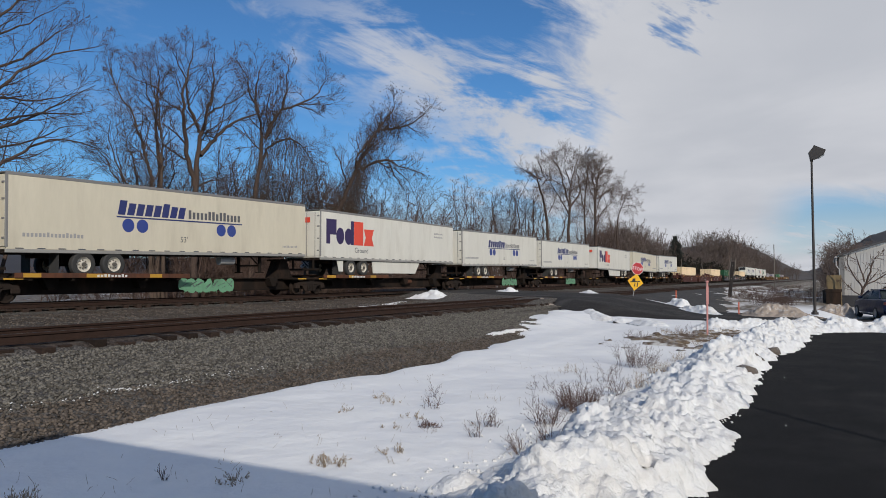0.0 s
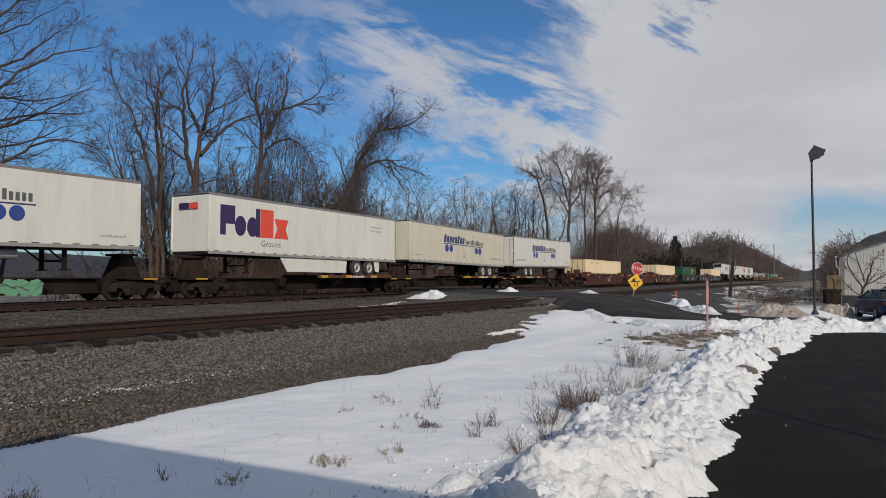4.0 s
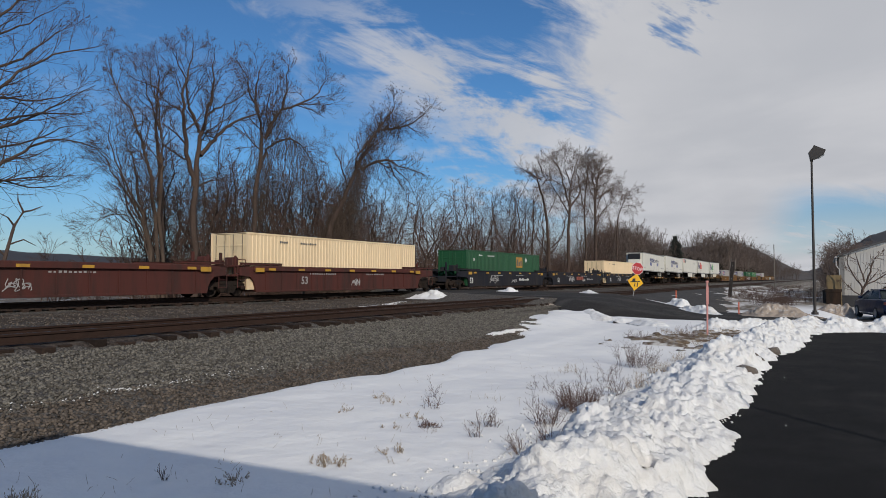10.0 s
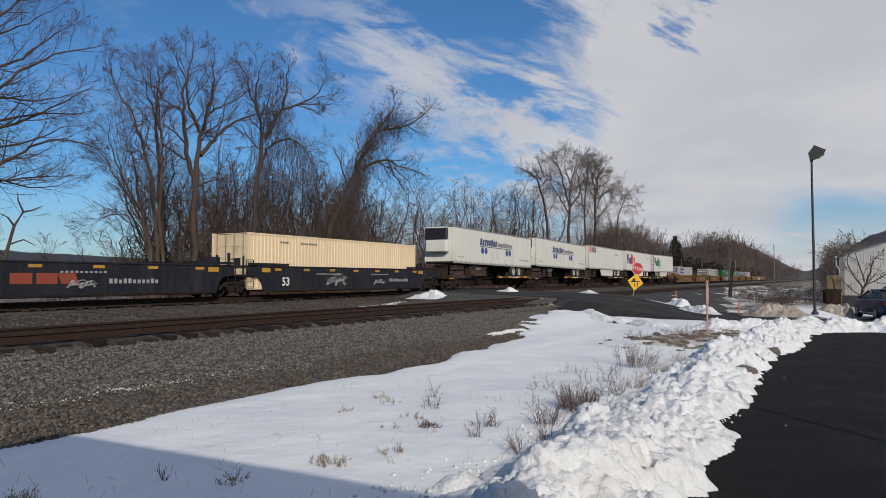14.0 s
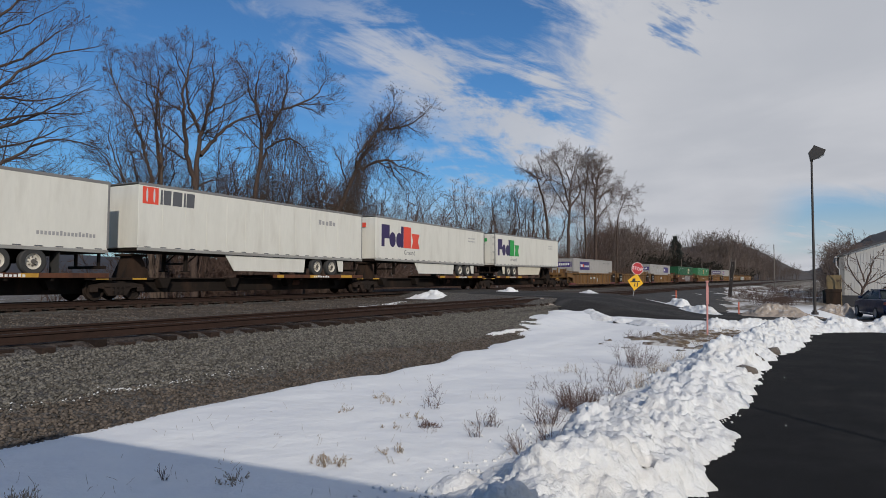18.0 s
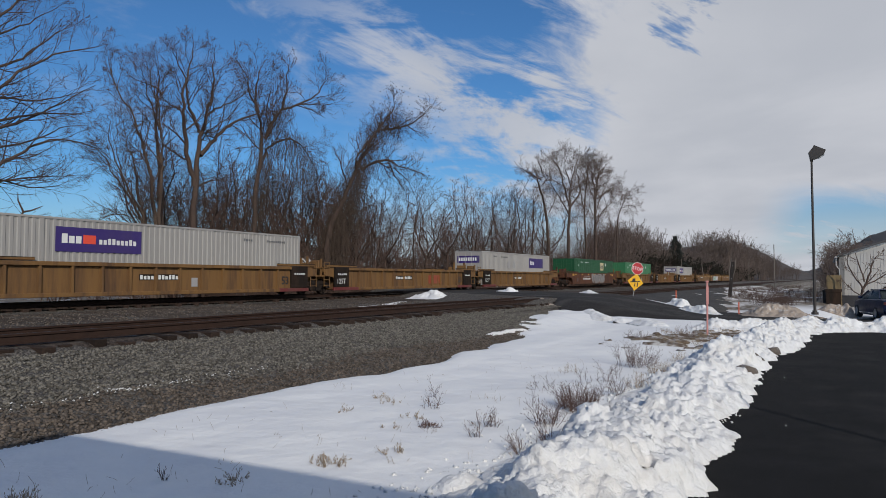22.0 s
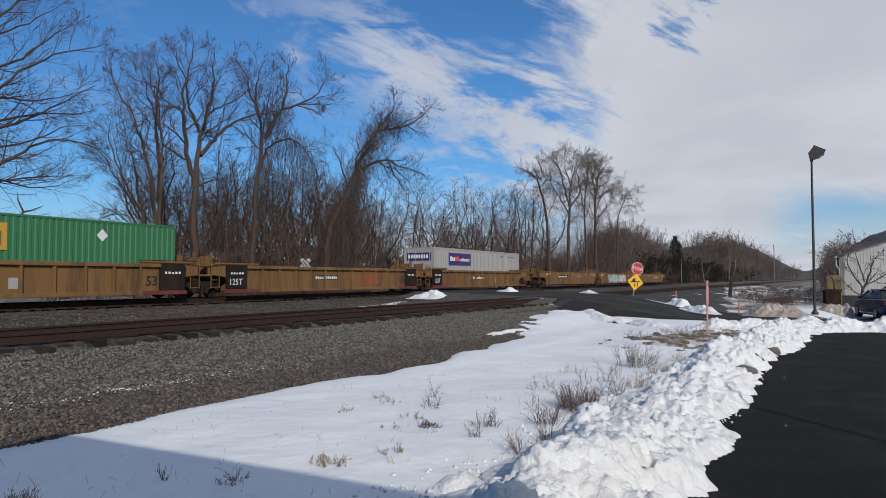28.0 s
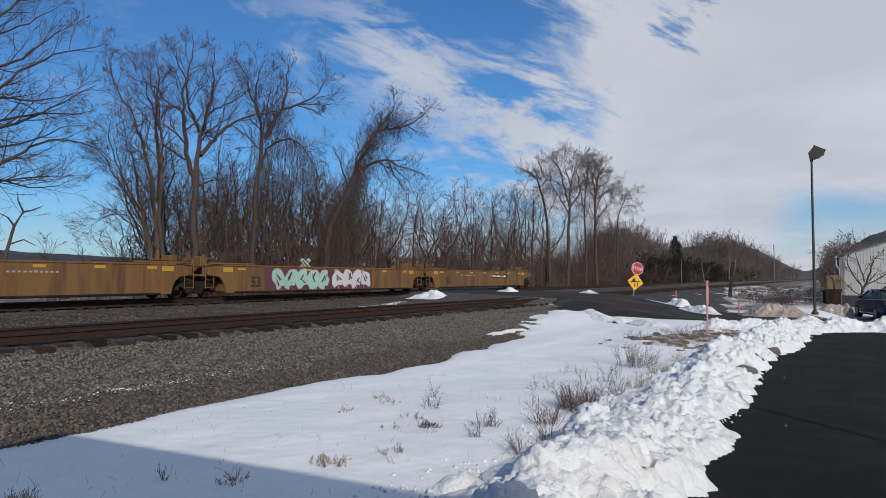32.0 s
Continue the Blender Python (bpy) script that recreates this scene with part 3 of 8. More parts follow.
T = dict(
    white=paint("white_trailer_panel", (0.70, 0.675, 0.605), (0.42, 0.38, 0.32), 0.36, stretch=(1, 0.9, 0.2), grime=1.4),
    cream=paint("cream_trailer_panel", (0.64, 0.58, 0.455), (0.40, 0.345, 0.26), 0.36, stretch=(1, 0.9, 0.2), grime=1.4),
    railgrey=paint("grey_trailer_rail", (0.20, 0.195, 0.19), amount=0.3),
    lowrail=paint("dull_aluminium_rail", (0.30, 0.29, 0.27), amount=0.4),
    roof=paint("trailer_roof", (0.16, 0.155, 0.15)),
    dark=paint("black_underframe", (0.017, 0.0125, 0.010), (0.060, 0.034, 0.022), 0.7, 0.85, spec=0.15),
    steel=paint("rusty_truck_steel", (0.022, 0.016, 0.013), (0.048, 0.029, 0.020), 0.6, 0.85, spec=0.2),
    tyre=material("tyre_rubber", (0.025, 0.025, 0.025), (0.045, 0.042, 0.04), 0.85, 0, 5, 40, 0.6),
    rim=material("white_wheel_rim", (0.62, 0.58, 0.50), (0.38, 0.34, 0.29), 0.5, 0, 6, 40, 0.7),
    hub=material("wheel_hub", (0.16, 0.14, 0.12), None, 0.5, 0.4),
    beige=paint("beige_container", (0.78, 0.60, 0.38), (0.42, 0.30, 0.19), 0.25),
    beige_end=paint("beige_container_end", (0.72, 0.56, 0.35), (0.18, 0.13, 0.09), 0.75),
    green=paint("green_container", (0.016, 0.078, 0.034), (0.02, 0.055, 0.028), 0.5, spec=0.3),
    green2=paint("light_green_container", (0.030, 0.15, 0.060), (0.03, 0.11, 0.05), 0.4),
    grey=paint("grey_container", (0.31, 0.295, 0.28), (0.22, 0.205, 0.195), 0.4),
    red=paint("oxide_red_car", (0.080, 0.024, 0.019), (0.036, 0.021, 0.018), 0.9, 0.75, (1, 1.0, 0.16), grime=1.6, dirt_lo=0.46, spec=0.3),
    navy=paint("dark_blue_car", (0.013, 0.014, 0.021), (0.034, 0.029, 0.028), 0.8, 0.75, (1, 1.0, 0.2), grime=1.8, dirt_lo=0.45, spec=0.25),
    yellow=paint("yellow_car", (0.186, 0.098, 0.035), (0.084, 0.045, 0.025), 0.95, 0.75, (1, 1.1, 0.14), grime=1.7, dirt_lo=0.45, spec=0.3),
    brown=paint("rust_orange_car", (0.116, 0.047, 0.025), (0.050, 0.025, 0.019), 0.95, 0.8, (1, 1.1, 0.25), grime=2.2, dirt_lo=0.44, spec=0.25),
    blue_ink=paint("blue_lettering", (0.022, 0.032, 0.14), amount=0.1),
    disc=paint("blue_disc", (0.028, 0.055, 0.26), amount=0.1),
    purple=paint("purple_lettering", (0.032, 0.018, 0.085), amount=0.1),
    banner=paint("purple_banner", (0.036, 0.018, 0.14), amount=0.15),
    orange=paint("orange_lettering", (0.74, 0.075, 0.04), amount=0.1),
    rust_ink=paint("faded_red_lettering", (0.27, 0.055, 0.028), (0.2, 0.1, 0.03), 0.6),
    leaf=paint("green_lettering", (0.02, 0.33, 0.06), amount=0.1),
    ink=paint("grey_lettering", (0.10, 0.10, 0.11), amount=0.1),
    faded=paint("faded_lettering", (0.34, 0.33, 0.33), amount=0.1),
    chalk=paint("white_lettering", (0.72, 0.72, 0.70), amount=0.2),
    tape=paint("yellow_reflector", (0.50, 0.27, 0.03), (0.16, 0.085, 0.035), 0.75),
    pale_sign=paint("pale_yellow_panel", (0.62, 0.52, 0.28), amount=0.15),
    maroon=paint("maroon_panel", (0.13, 0.022, 0.02), amount=0.5),
    mint=paint("mint_spray_paint", (0.36, 0.56, 0.47), amount=0.2),
    pale=paint("pale_spray_paint", (0.60, 0.58, 0.58), amount=0.2),
    silver=paint("silver_spray_paint", (0.21, 0.20, 0.195), amount=0.5),
    # Darker copy of mint: the shade under the trailers is in its colour.
    mint_shaded=paint("shaded_green_spray_paint", (0.15, 0.34, 0.20), (0.05, 0.09, 0.05), 0.5),
    rim_ink=paint("chalky_spray_paint", (0.42, 0.40, 0.39), amount=0.4),
    plum=paint("plum_spray_paint", (0.11, 0.03, 0.045), amount=0.2),
    glass_black=material("black_grille", (0.02, 0.02, 0.022), None, 0.4),
)
W2 = 1.295
LETTER = {}


def letters(text, size, bold=0.0):
    """A flat mesh of the text in the built-in font, standing along +y, facing +x."""
    key = (text, size, bold)
    if key not in LETTER:
        cu = bpy.data.curves.new("letters", "FONT")
        cu.body, cu.size, cu.resolution_u, cu.offset = text, size, 2, bold
        ob = bpy.data.objects.new("letters", cu)
        scene.collection.objects.link(ob)
        me = bpy.data.meshes.new_from_object(ob.evaluated_get(bpy.context.evaluated_depsgraph_get()))
        bpy.data.objects.remove(ob)
        me.transform(Matrix(((0, 0, 1, 0), (1, 0, 0, 0), (0, 1, 0, 0), (0, 0, 0, 1))))
        LETTER[key] = me
    return LETTER[key].copy()


def write(parent, text, y, z, size, mat, x=W2 + 0.006):
    me = letters(text, size, 0.022 * size if text == "53" else 0.0)
    me.materials.clear()
    me.materials.append(mat)
    ob = part("lettering", me, None, parent)
    ob.location = (x, y, z)
    return ob


def flat(parent, name, quads, mat, x=W2 + 0.005, label=""):
    """Flat painted shapes on a side: polygons of (y, z)."""
    g = Geo()
    for q in quads:
        g.prism(q, x - 0.004, x)
    ob = part(name, g, mat, parent, label)
    return tagged(ob, kind="stuff") if len(quads) > 3 else ob


def rect(y0, y1, z0, z1, slant=0.0):
    return [(y0, z0), (y1, z0), (y1 + slant, z1), (y0 + slant, z1)]


def ellipse(y, z, ry, rz, n=28):
    return [(y + ry * math.cos(2 * math.pi * i / n), z + rz * math.sin(2 * math.pi * i / n)) for i in range(n)]


def bars(y0, y1, z0, z1, n, gap=0.22, slant=0.0, seed=0):
    """A row of plain upright bars, in place of small writing."""
    q, out, w = random.Random(seed), [], (y1 - y0) / n
    for i in range(n):
        h = z1 if q.random() < 0.35 else z0 + (z1 - z0) * 0.78
        out.append(rect(y0 + i * w, y0 + (i + 1 - gap) * w, z0, h, slant))
    return out


def road_wheel(parent, y, x, r=0.51, m=None):
    """A dual wheel of a trailer, seen from its outer side."""
    if "wheel" not in MESH:
        g = Geo()
        prof = [(0.28, -0.12), (0.46, -0.13), (0.505, -0.09), (0.51, 0.0), (0.505, 0.09), (0.46, 0.13), (0.30, 0.12), (0.28, 0.06)]
        n = 28
        v = [(a, q * math.cos(2 * math.pi * k / n), q * math.sin(2 * math.pi * k / n)) for q, a in prof for k in range(n)]
        g.add(v, [(i * n + k, i * n + (k + 1) % n, (i + 1) * n + (k + 1) % n, (i + 1) * n + k) for i in range(len(prof) - 1) for k in range(n)])
        MESH["wheel"] = g.mesh("tyre", T["tyre"], True)
        g = Geo()
        prof = [(0.30, 0.115), (0.285, 0.10), (0.26, 0.03), (0.20, 0.0), (0.14, 0.03), (0.11, 0.10), (0.0, 0.11)]
        v = [(a, q * math.cos(2 * math.pi * k / n), q * math.sin(2 * math.pi * k / n)) for q, a in prof for k in range(n)]
        g.add(v, [(i * n + k, i * n + (k + 1) % n, (i + 1) * n + (k + 1) % n, (i + 1) * n + k) for i in range(len(prof) - 1) for k in range(n)])
        MESH["rim"] = g.mesh("rim", T["rim"], True)
        g = Geo().cyl((0.09, 0, 0), (0.16, 0, 0), 0.085, 14)
        for k in range(8):
            a = k * math.pi / 4
            g.cyl((0.04, 0.165 * math.cos(a), 0.165 * math.sin(a)), (0.055, 0.165 * math.cos(a), 0.165 * math.sin(a)), 0.028, 6)
        MESH["hub"] = g.mesh("hub", T["hub"], True)
    w = part("wheel", MESH["wheel"], None, parent, "black dual tyre with a pale rim")
    w.location = (x, y, 0)
    part("rim", MESH["rim"], None, w)
    part("hub", MESH["hub"], None, w)
    return w


MESH = {}


def trailer(u, skin, label, rear="left", tilt=(0.0, 0.0), skirt=False, reefer=False, ribs=False):
    """A 53 ft van trailer on the spine car; local y runs from its left end, z from the rail."""
    L, zb, zt = 16.15, 2.03, 4.95
    t = thing("trailer", label, "trailer", group="trailers on the train")
    mat = T[skin]
    g = Geo().box(-W2, W2, 0.05, L - 0.05, zb + 0.12, zt - 0.10, 0.02)
    part("body", g, mat, t)
    g = Geo().box(-W2 + 0.01, W2 - 0.01, 0.03, L - 0.03, zt - 0.055, zt, 0.02)
    part("roof", g, T["roof"], t)
    for s in (-1, 1):
        part("top_rail", Geo().box(s * (W2 - 0.03), s * (W2 + 0.012), 0, L, zt - 0.13, zt - 0.01, 0.012), T["railgrey"], t, "grey metal rail")
        part("bottom_rail", Geo().box(s * (W2 - 0.05), s * (W2 + 0.014), 0, L, zb, zb + 0.13, 0.012), T["lowrail"], t, "dull aluminium rail")
        for y in (0.0, L - 0.10):
            part("corner_post", Geo().box(s * (W2 - 0.06), s * (W2 + 0.010), y, y + 0.10, zb + 0.2, zt - 0.12, 0.012), T["railgrey"] if (y == 0) == (rear == "left") else mat, t)
    part("floor", Geo().box(-W2 + 0.05, W2 - 0.05, 0.1, L - 0.1, zb - 0.02, zb + 0.1), T["dark"], t)
    # reflective tape along the bottom rail
    q = [rect(0.35 + i * 0.8, 0.35 + i * 0.8 + 0.3, zb + 0.145, zb + 0.185) for i in range(20)]
    flat(t, "tape", q, T["ink"])
    # upright panel joints
    g = Geo()
    for i in range(1, 13):
        y = i * L / 13
        g.box(W2 + 0.001, W2 + (0.010 if ribs else 0.003), y - 0.018, y + 0.018, zb + 0.22, zt - 0.14)
    part("panel_joint", g, mat, t)
    # end with the doors
    y, s = (0.045, -1) if rear == "left" else (L - 0.045, 1)
    for x0, x1 in ((-1.22, -0.01), (0.01, 1.22)):
        d = part("door", Geo().box(x0, x1, y, y + s * 0.035, zb + 0.22, zt - 0.15, 0.012), mat, t)
        for x in (x0 + 0.3, x1 - 0.3):
            part("lock_rod", Geo().cyl((x, y + s * 0.055, zb + 0.22), (x, y + s * 0.055, zt - 0.16), 0.018, 8), T["railgrey"], d)
        for z in (zb + 0.5, zb + 1.2, zb + 1.9, zb + 2.5):
            part("hinge", Geo().box(x0 if x0 < -1 else x1 - 0.16, x0 + 0.16 if x0 < -1 else x1, y + s * 0.03, y + s * 0.06, z, z + 0.07, 0.008), T["railgrey"], d)
    part("bumper", Geo().box(-1.2, 1.2, y - s * 0.05, y + s * 0.05, zb - 0.62, zb - 0.50, 0.01).box(-0.8, -0.7, y - 0.05, y + 0.05, zb - 0.55, zb).box(0.7, 0.8, y - 0.05, y + 0.05, zb - 0.55, zb), T["dark"], t)
    ya = [3.0, 4.32] if rear == "left" else [L - 4.32, L - 3.0]
    # running gear
    g = Geo()
    for a in ya:
        g.cyl((-1.05, a, 1.61), (1.05, a, 1.61), 0.07, 10)
        g.box(-0.55, -0.45, a - 0.5, a + 0.5, 1.62, 2.05)
        g.box(0.45, 0.55, a - 0.5, a + 0.5, 1.62, 2.05)
    g.box(-0.6, 0.6, ya[0] - 1.2, ya[1] + 1.2, 1.86, 2.05)
    part("slider", g, T["dark"], t)
    for a in ya:
        for s in (1, -1):
            w = road_wheel(t, a, s * 1.15)
            w.location.z = 1.61
            if s < 0:
                w.rotation_euler = (0, 0, math.pi)
    for s in (-1, 1):
        yb = ya[0] - 1.0 if rear == "left" else ya[1] + 1.0
        part("mud_flap", Geo().box(s * 0.62, s * 1.22, yb - 0.012, yb + 0.012, 1.2, 2.02), T["tyre"], t)
    # landing legs and king pin plate near the nose
    yn = L - 3.0 if rear == "left" else 3.0
    for s in (-1, 1):
        leg = part("landing_leg", Geo().box(s * 0.75 - 0.07, s * 0.75 + 0.07, yn - 0.07, yn + 0.07, 1.2, 2.05, 0.01).box(s * 0.75 - 0.15, s * 0.75 + 0.15, yn - 0.15, yn + 0.15, 1.16, 1.21), T["dark"], t)
        part("brace", Geo().tube([(s * 0.75, yn, 1.5), (s * 0.75, yn + 0.7 * (-1 if rear == "left" else 1), 2.03)], 0.035, 6), T["dark"], leg)
    part("crossbeam", Geo().box(-0.75, 0.75, yn - 0.04, yn + 0.04, 1.5, 1.58), T["dark"], t)
    if not skirt:
        yt = yn - 2.3 if rear == "left" else yn + 2.3
        part("air_tank", Geo().cyl((0.7, yt - 0.45, 1.78), (0.7, yt + 0.45, 1.78), 0.2, 14), T["faded"], t, "dull silver air tank")
    if skirt:
        a, b = (5.3, 11.2) if rear == "left" else (L - 11.2, L - 5.3)
        z0 = 1.26
        poly = [(a + 0.1, z0), (b - 0.6, z0), (b, zb), (a, zb)] if rear == "left" else [(a + 0.6, z0), (b - 0.1, z0), (b, zb), (a, zb)]
        sk = T[skirt] if isinstance(skirt, str) else mat
        part("side_skirt", Geo().prism(poly, W2 - 0.10, W2 - 0.07), sk, t, "cream side skirt" if isinstance(skirt, str) else "white side skirt")
        c = ya[0] - 1.15 if rear == "left" else ya[1] + 0.75
        part("side_skirt", Geo().prism([(c, z0 + 0.1), (c + 0.4, z0 + 0.1), (c + 0.4, zb), (c - 0.2, zb)], W2 - 0.10, W2 - 0.07), sk, t)
    if reefer:
        yn2, s = (L, 1) if rear == "left" else (0.0, -1)
        part("cooling_unit", Geo().box(-0.95, 0.95, yn2, yn2 + s * 0.55, zb + 0.85, zt - 0.1, 0.08), T["white"], t)
        part("grille", Geo().box(-0.97, 0.97, yn2 + s * 0.2, yn2 + s * 0.58, zt - 1.15, zt - 0.16, 0.06), T["glass_black"], t, "black cooling-unit grille")
    ROLLING.append((t, u, Matrix.Translation((0, 0, tilt[0])) @ Matrix.Rotation(math.atan2(tilt[1] - tilt[0], L), 4, "X")))
    return t


def disc_marks(t, y0=5.9, web="left"):
    """Blue slanted bars, underline and four discs, as on the cream and white trailers."""
    z = 3.66
    for i in range(8):
        flat(t, "lettering", [rect(y0 + i * 0.43, y0 + i * 0.43 + 0.34, z, z + (0.60 if i in (0, 5) else 0.50), 0.12)], T["blue_ink"])
    flat(t, "lettering", bars(y0 + 3.62, y0 + 6.85, z + 0.02, z + 0.42, 14, 0.35, 0, 3), T["ink"])
    flat(t, "underline", [rect(y0 - 0.05, y0 + 6.9, z - 0.12, z - 0.06)], T["blue_ink"])
    for y in (y0 + 0.50, y0 + 1.18, y0 + 5.56, y0 + 6.22):
        flat(t, "disc", [ellipse(y, z - 0.43, 0.285, 0.285)], T["disc"], label="round blue disc")
    yw = 0.6 if web == "left" else 13.2
    flat(t, "lettering", bars(yw, yw + 2.4, 2.62, 2.80, 16, 0.35, 0, 5), T["faded"])
    write(t, "53'", y0 + 3.15, 2.60, 0.36, T["ink"])
    yn = 14.3 if web == "left" else 0.6
    flat(t, "lettering", bars(yn, yn + 1.2, 2.50, 2.62, 11, 0.4, 0, 6), T["faded"])


def parcel(t, y0, second, rear):
    """Purple and coloured blocks in place of the parcel carrier's mark."""
    z, h = 2.98, 1.46
    flat(t, "block", [rect(y0, y0 + 0.36, z, z + h)], T["purple"])
    flat(t, "block", [rect(y0 + 0.36, y0 + 0.95, z + 0.55, z + h)], T["purple"])
    for k in (1.32, 2.14):
        flat(t, "disc", [ellipse(y0 + k, z + 0.50, 0.38, 0.50)], T["purple"])
    flat(t, "block", [rect(y0 + 2.36, y0 + 2.68, z, z + h)], T["purple"], x=W2 + 0.007)
    flat(t, "block", [rect(y0 + 2.70, y0 + 3.66, z, z + h)], T[second])
    flat(t, "block", [[(y0 + 3.72, z), (y0 + 4.82, z), (y0 + 4.60, z + 0.52), (y0 + 4.82, z + 1.04), (y0 + 3.72, z + 1.04), (y0 + 3.94, z + 0.52)]], T[second])
    write(t, "Ground", y0 + 2.75, 2.52, 0.46, T["ink"])
    flat(t, "lettering", bars(13.2, 14.5, 4.15, 4.27, 9, 0.4, 0, 2) + bars(13.2, 14.5, 3.9, 4.02, 9, 0.4, 0, 8), T["faded"])
    # the same mark, small, on the left end
    g = Geo().box(-0.75, -0.05, -0.02, -0.012, 4.2, 4.5)
    part("block", g, T["purple"], t)
    part("block", Geo().box(-0.02, 0.55, -0.02, -0.012, 4.2, 4.5), T[second], t)


def build_trailers():
    A = "cream dry-van trailer with blue discs on a spine car"
    B = "white dry-van trailer with blue discs on a spine car"
    C = "white parcel trailer with purple and orange marks on a spine car"
    disc_marks(trailer(-3.3, "cream", A, "left"), 4.6)
    disc_marks(trailer(14.0, "cream", A, "left", (-0.19, 0.10)), 4.45)
    parcel(trailer(31.4, "white", C, "left", (-0.03, 0.02), True), 0.55, "orange", "left")
    disc_marks(trailer(49.1, "white", B, "left", (-0.12, 0.12)), 4.92)
    disc_marks(trailer(66.6, "white", B, "left", (-0.08, 0.10)), 4.8)
    parcel(trailer(86.4, "white", C, "right", (0.06, -0.04), True), 0.7, "orange", "right")
    disc_marks(trailer(104.3, "cream", A, "right", (0.08, -0.12)), 4.95, "right")
    disc_marks(trailer(122.7, "white", B, "left", (-0.06, 0.12)), 4.7)
    disc_marks(trailer(268.9, "white", "white refrigerated trailer with a black cooling unit on a spine car", "right", (0.10, -0.10), reefer=True), 4.7, "right")
    disc_marks(trailer(286.4, "white", "white refrigerated trailer with blue discs on a spine car", "right", (0.12, -0.10), reefer=True), 4.75, "right")
    d = trailer(303.9, "white", "white ribbed trailer with a black and orange mark", "right", (0.08, -0.05), True, ribs=True)
    flat(d, "emblem", [rect(0.2, 1.0, 4.05, 4.78)], T["orange"], label="orange square emblem")
    flat(d, "emblem_arc", [ellipse(0.42, 4.42, 0.05, 0.3), ellipse(0.78, 4.42, 0.05, 0.3)], T["pale"], x=W2 + 0.009)
    flat(d, "lettering", [rect(1.1, 1.65, 4.08, 4.72, 0.03), rect(1.75, 2.25, 4.08, 4.72, 0.03), rect(2.35, 2.95, 4.08, 4.72, 0.03)], T["ink"])
    flat(d, "lettering", bars(11.9, 13.5, 4.02, 4.30, 5, 0.3, 0, 1), T["faded"])
    parcel(trailer(321.5, "white", C, "right", (0.05, -0.05), True), 0.7, "orange", "right")
    parcel(trailer(339.9, "white", "white parcel trailer with purple and green marks on a spine car", "left", (-0.03, 0.06), "cream"), 0.6, "leaf", "left")


# ---- rail cars ----
def truck_meshes():
    if "frame" in MESH:
        return
    n = 28
    g = Geo()
    prof = [(0.0, 0.10), (0.10, 0.10), (0.13, 0.04), (0.34, 0.0), (0.37, 0.055), (0.42, 0.055), (0.425, -0.05), (0.45, -0.055), (0.45, -0.085), (0.34, -0.06), (0.0, -0.06)]
    v = [(a, q * math.cos(2 * math.pi * k / n), q * math.sin(2 * math.pi * k / n)) for q, a in prof for k in range(n)]
    g.add(v, [(i * n + k, i * n + (k + 1) % n, (i + 1) * n + (k + 1) % n, (i + 1) * n + k) for i in range(len(prof) - 1) for k in range(n)])
    MESH["steel_wheel"] = g.mesh("wheel", T["steel"], True)
    g = Geo()
    out = [(-1.22, 0.40), (-1.22, 0.66), (-0.95, 0.70), (-0.55, 0.80), (0.55, 0.80), (0.95, 0.70), (1.22, 0.66), (1.22, 0.40), (1.0, 0.40), (0.95, 0.55),
           (0.62, 0.50), (0.42, 0.22), (-0.42, 0.22), (-0.62, 0.50), (-0.95, 0.55), (-1.0, 0.40)]
    g.prism(out, -0.07, 0.07)
    g.box(0.05, 0.11, -0.62, -0.36, 0.56, 0.66, 0.02).box(0.05, 0.11, 0.36, 0.62, 0.56, 0.66, 0.02)
    g.box(0.05, 0.13, -1.25, -0.90, 0.36, 0.56, 0.03).box(0.05, 0.13, 0.90, 1.25, 0.36, 0.56, 0.03)
    MESH["frame"] = g.mesh("side_frame", T["steel"])
    g = Geo()
    for y in (-0.2, 0.0, 0.2):
        g.tube([(0.02, y, 0.26 + 0.30 * i / 24) for i in range(25)], [0.075 if i % 4 < 2 else 0.05 for i in range(25)], 8)
    MESH["springs"] = g.mesh("spring", T["steel"])
    MESH["bolster"] = Geo().box(-1.05, 1.05, -0.2, 0.2, 0.52, 0.74, 0.02).mesh("bolster", T["dark"])
    MESH["axle"] = Geo().cyl((-0.72, 0, 0), (0.72, 0, 0), 0.08, 12).mesh("axle", T["steel"])


def truck(parent, y):
    truck_meshes()
    b = part("truck", MESH["bolster"], None, parent, "black four-wheel truck")
    b.location = (0, y, 0)
    for s in (-1, 1):
        f = part("side_frame", MESH["frame"], None, b)
        f.location, f.rotation_euler = (s * 1.0, 0, 0), (0, 0, 0 if s > 0 else math.pi)
        part("spring", MESH["springs"], None, b).location = (s * 1.02, 0, 0)
        for dy in (-0.87, 0.87):
            w = part("wheel", MESH["steel_wheel"], None, b)
            w.location, w.rotation_euler = (s * 0.78, dy, 0.45), (0, 0, 0 if s > 0 else math.pi)
    for dy in (-0.87, 0.87):
        part("axle", MESH["axle"], None, b).location = (0, dy, 0.45)


def coupler(parent, y, s):
    part("coupler", Geo().box(-0.09, 0.09, y, y + s * 0.75, 0.72, 0.92, 0.02).box(-0.16, 0.16, y + s * 0.62, y + s * 0.86, 0.66, 0.98, 0.05), T["steel"], parent, "rusty knuckle coupler")


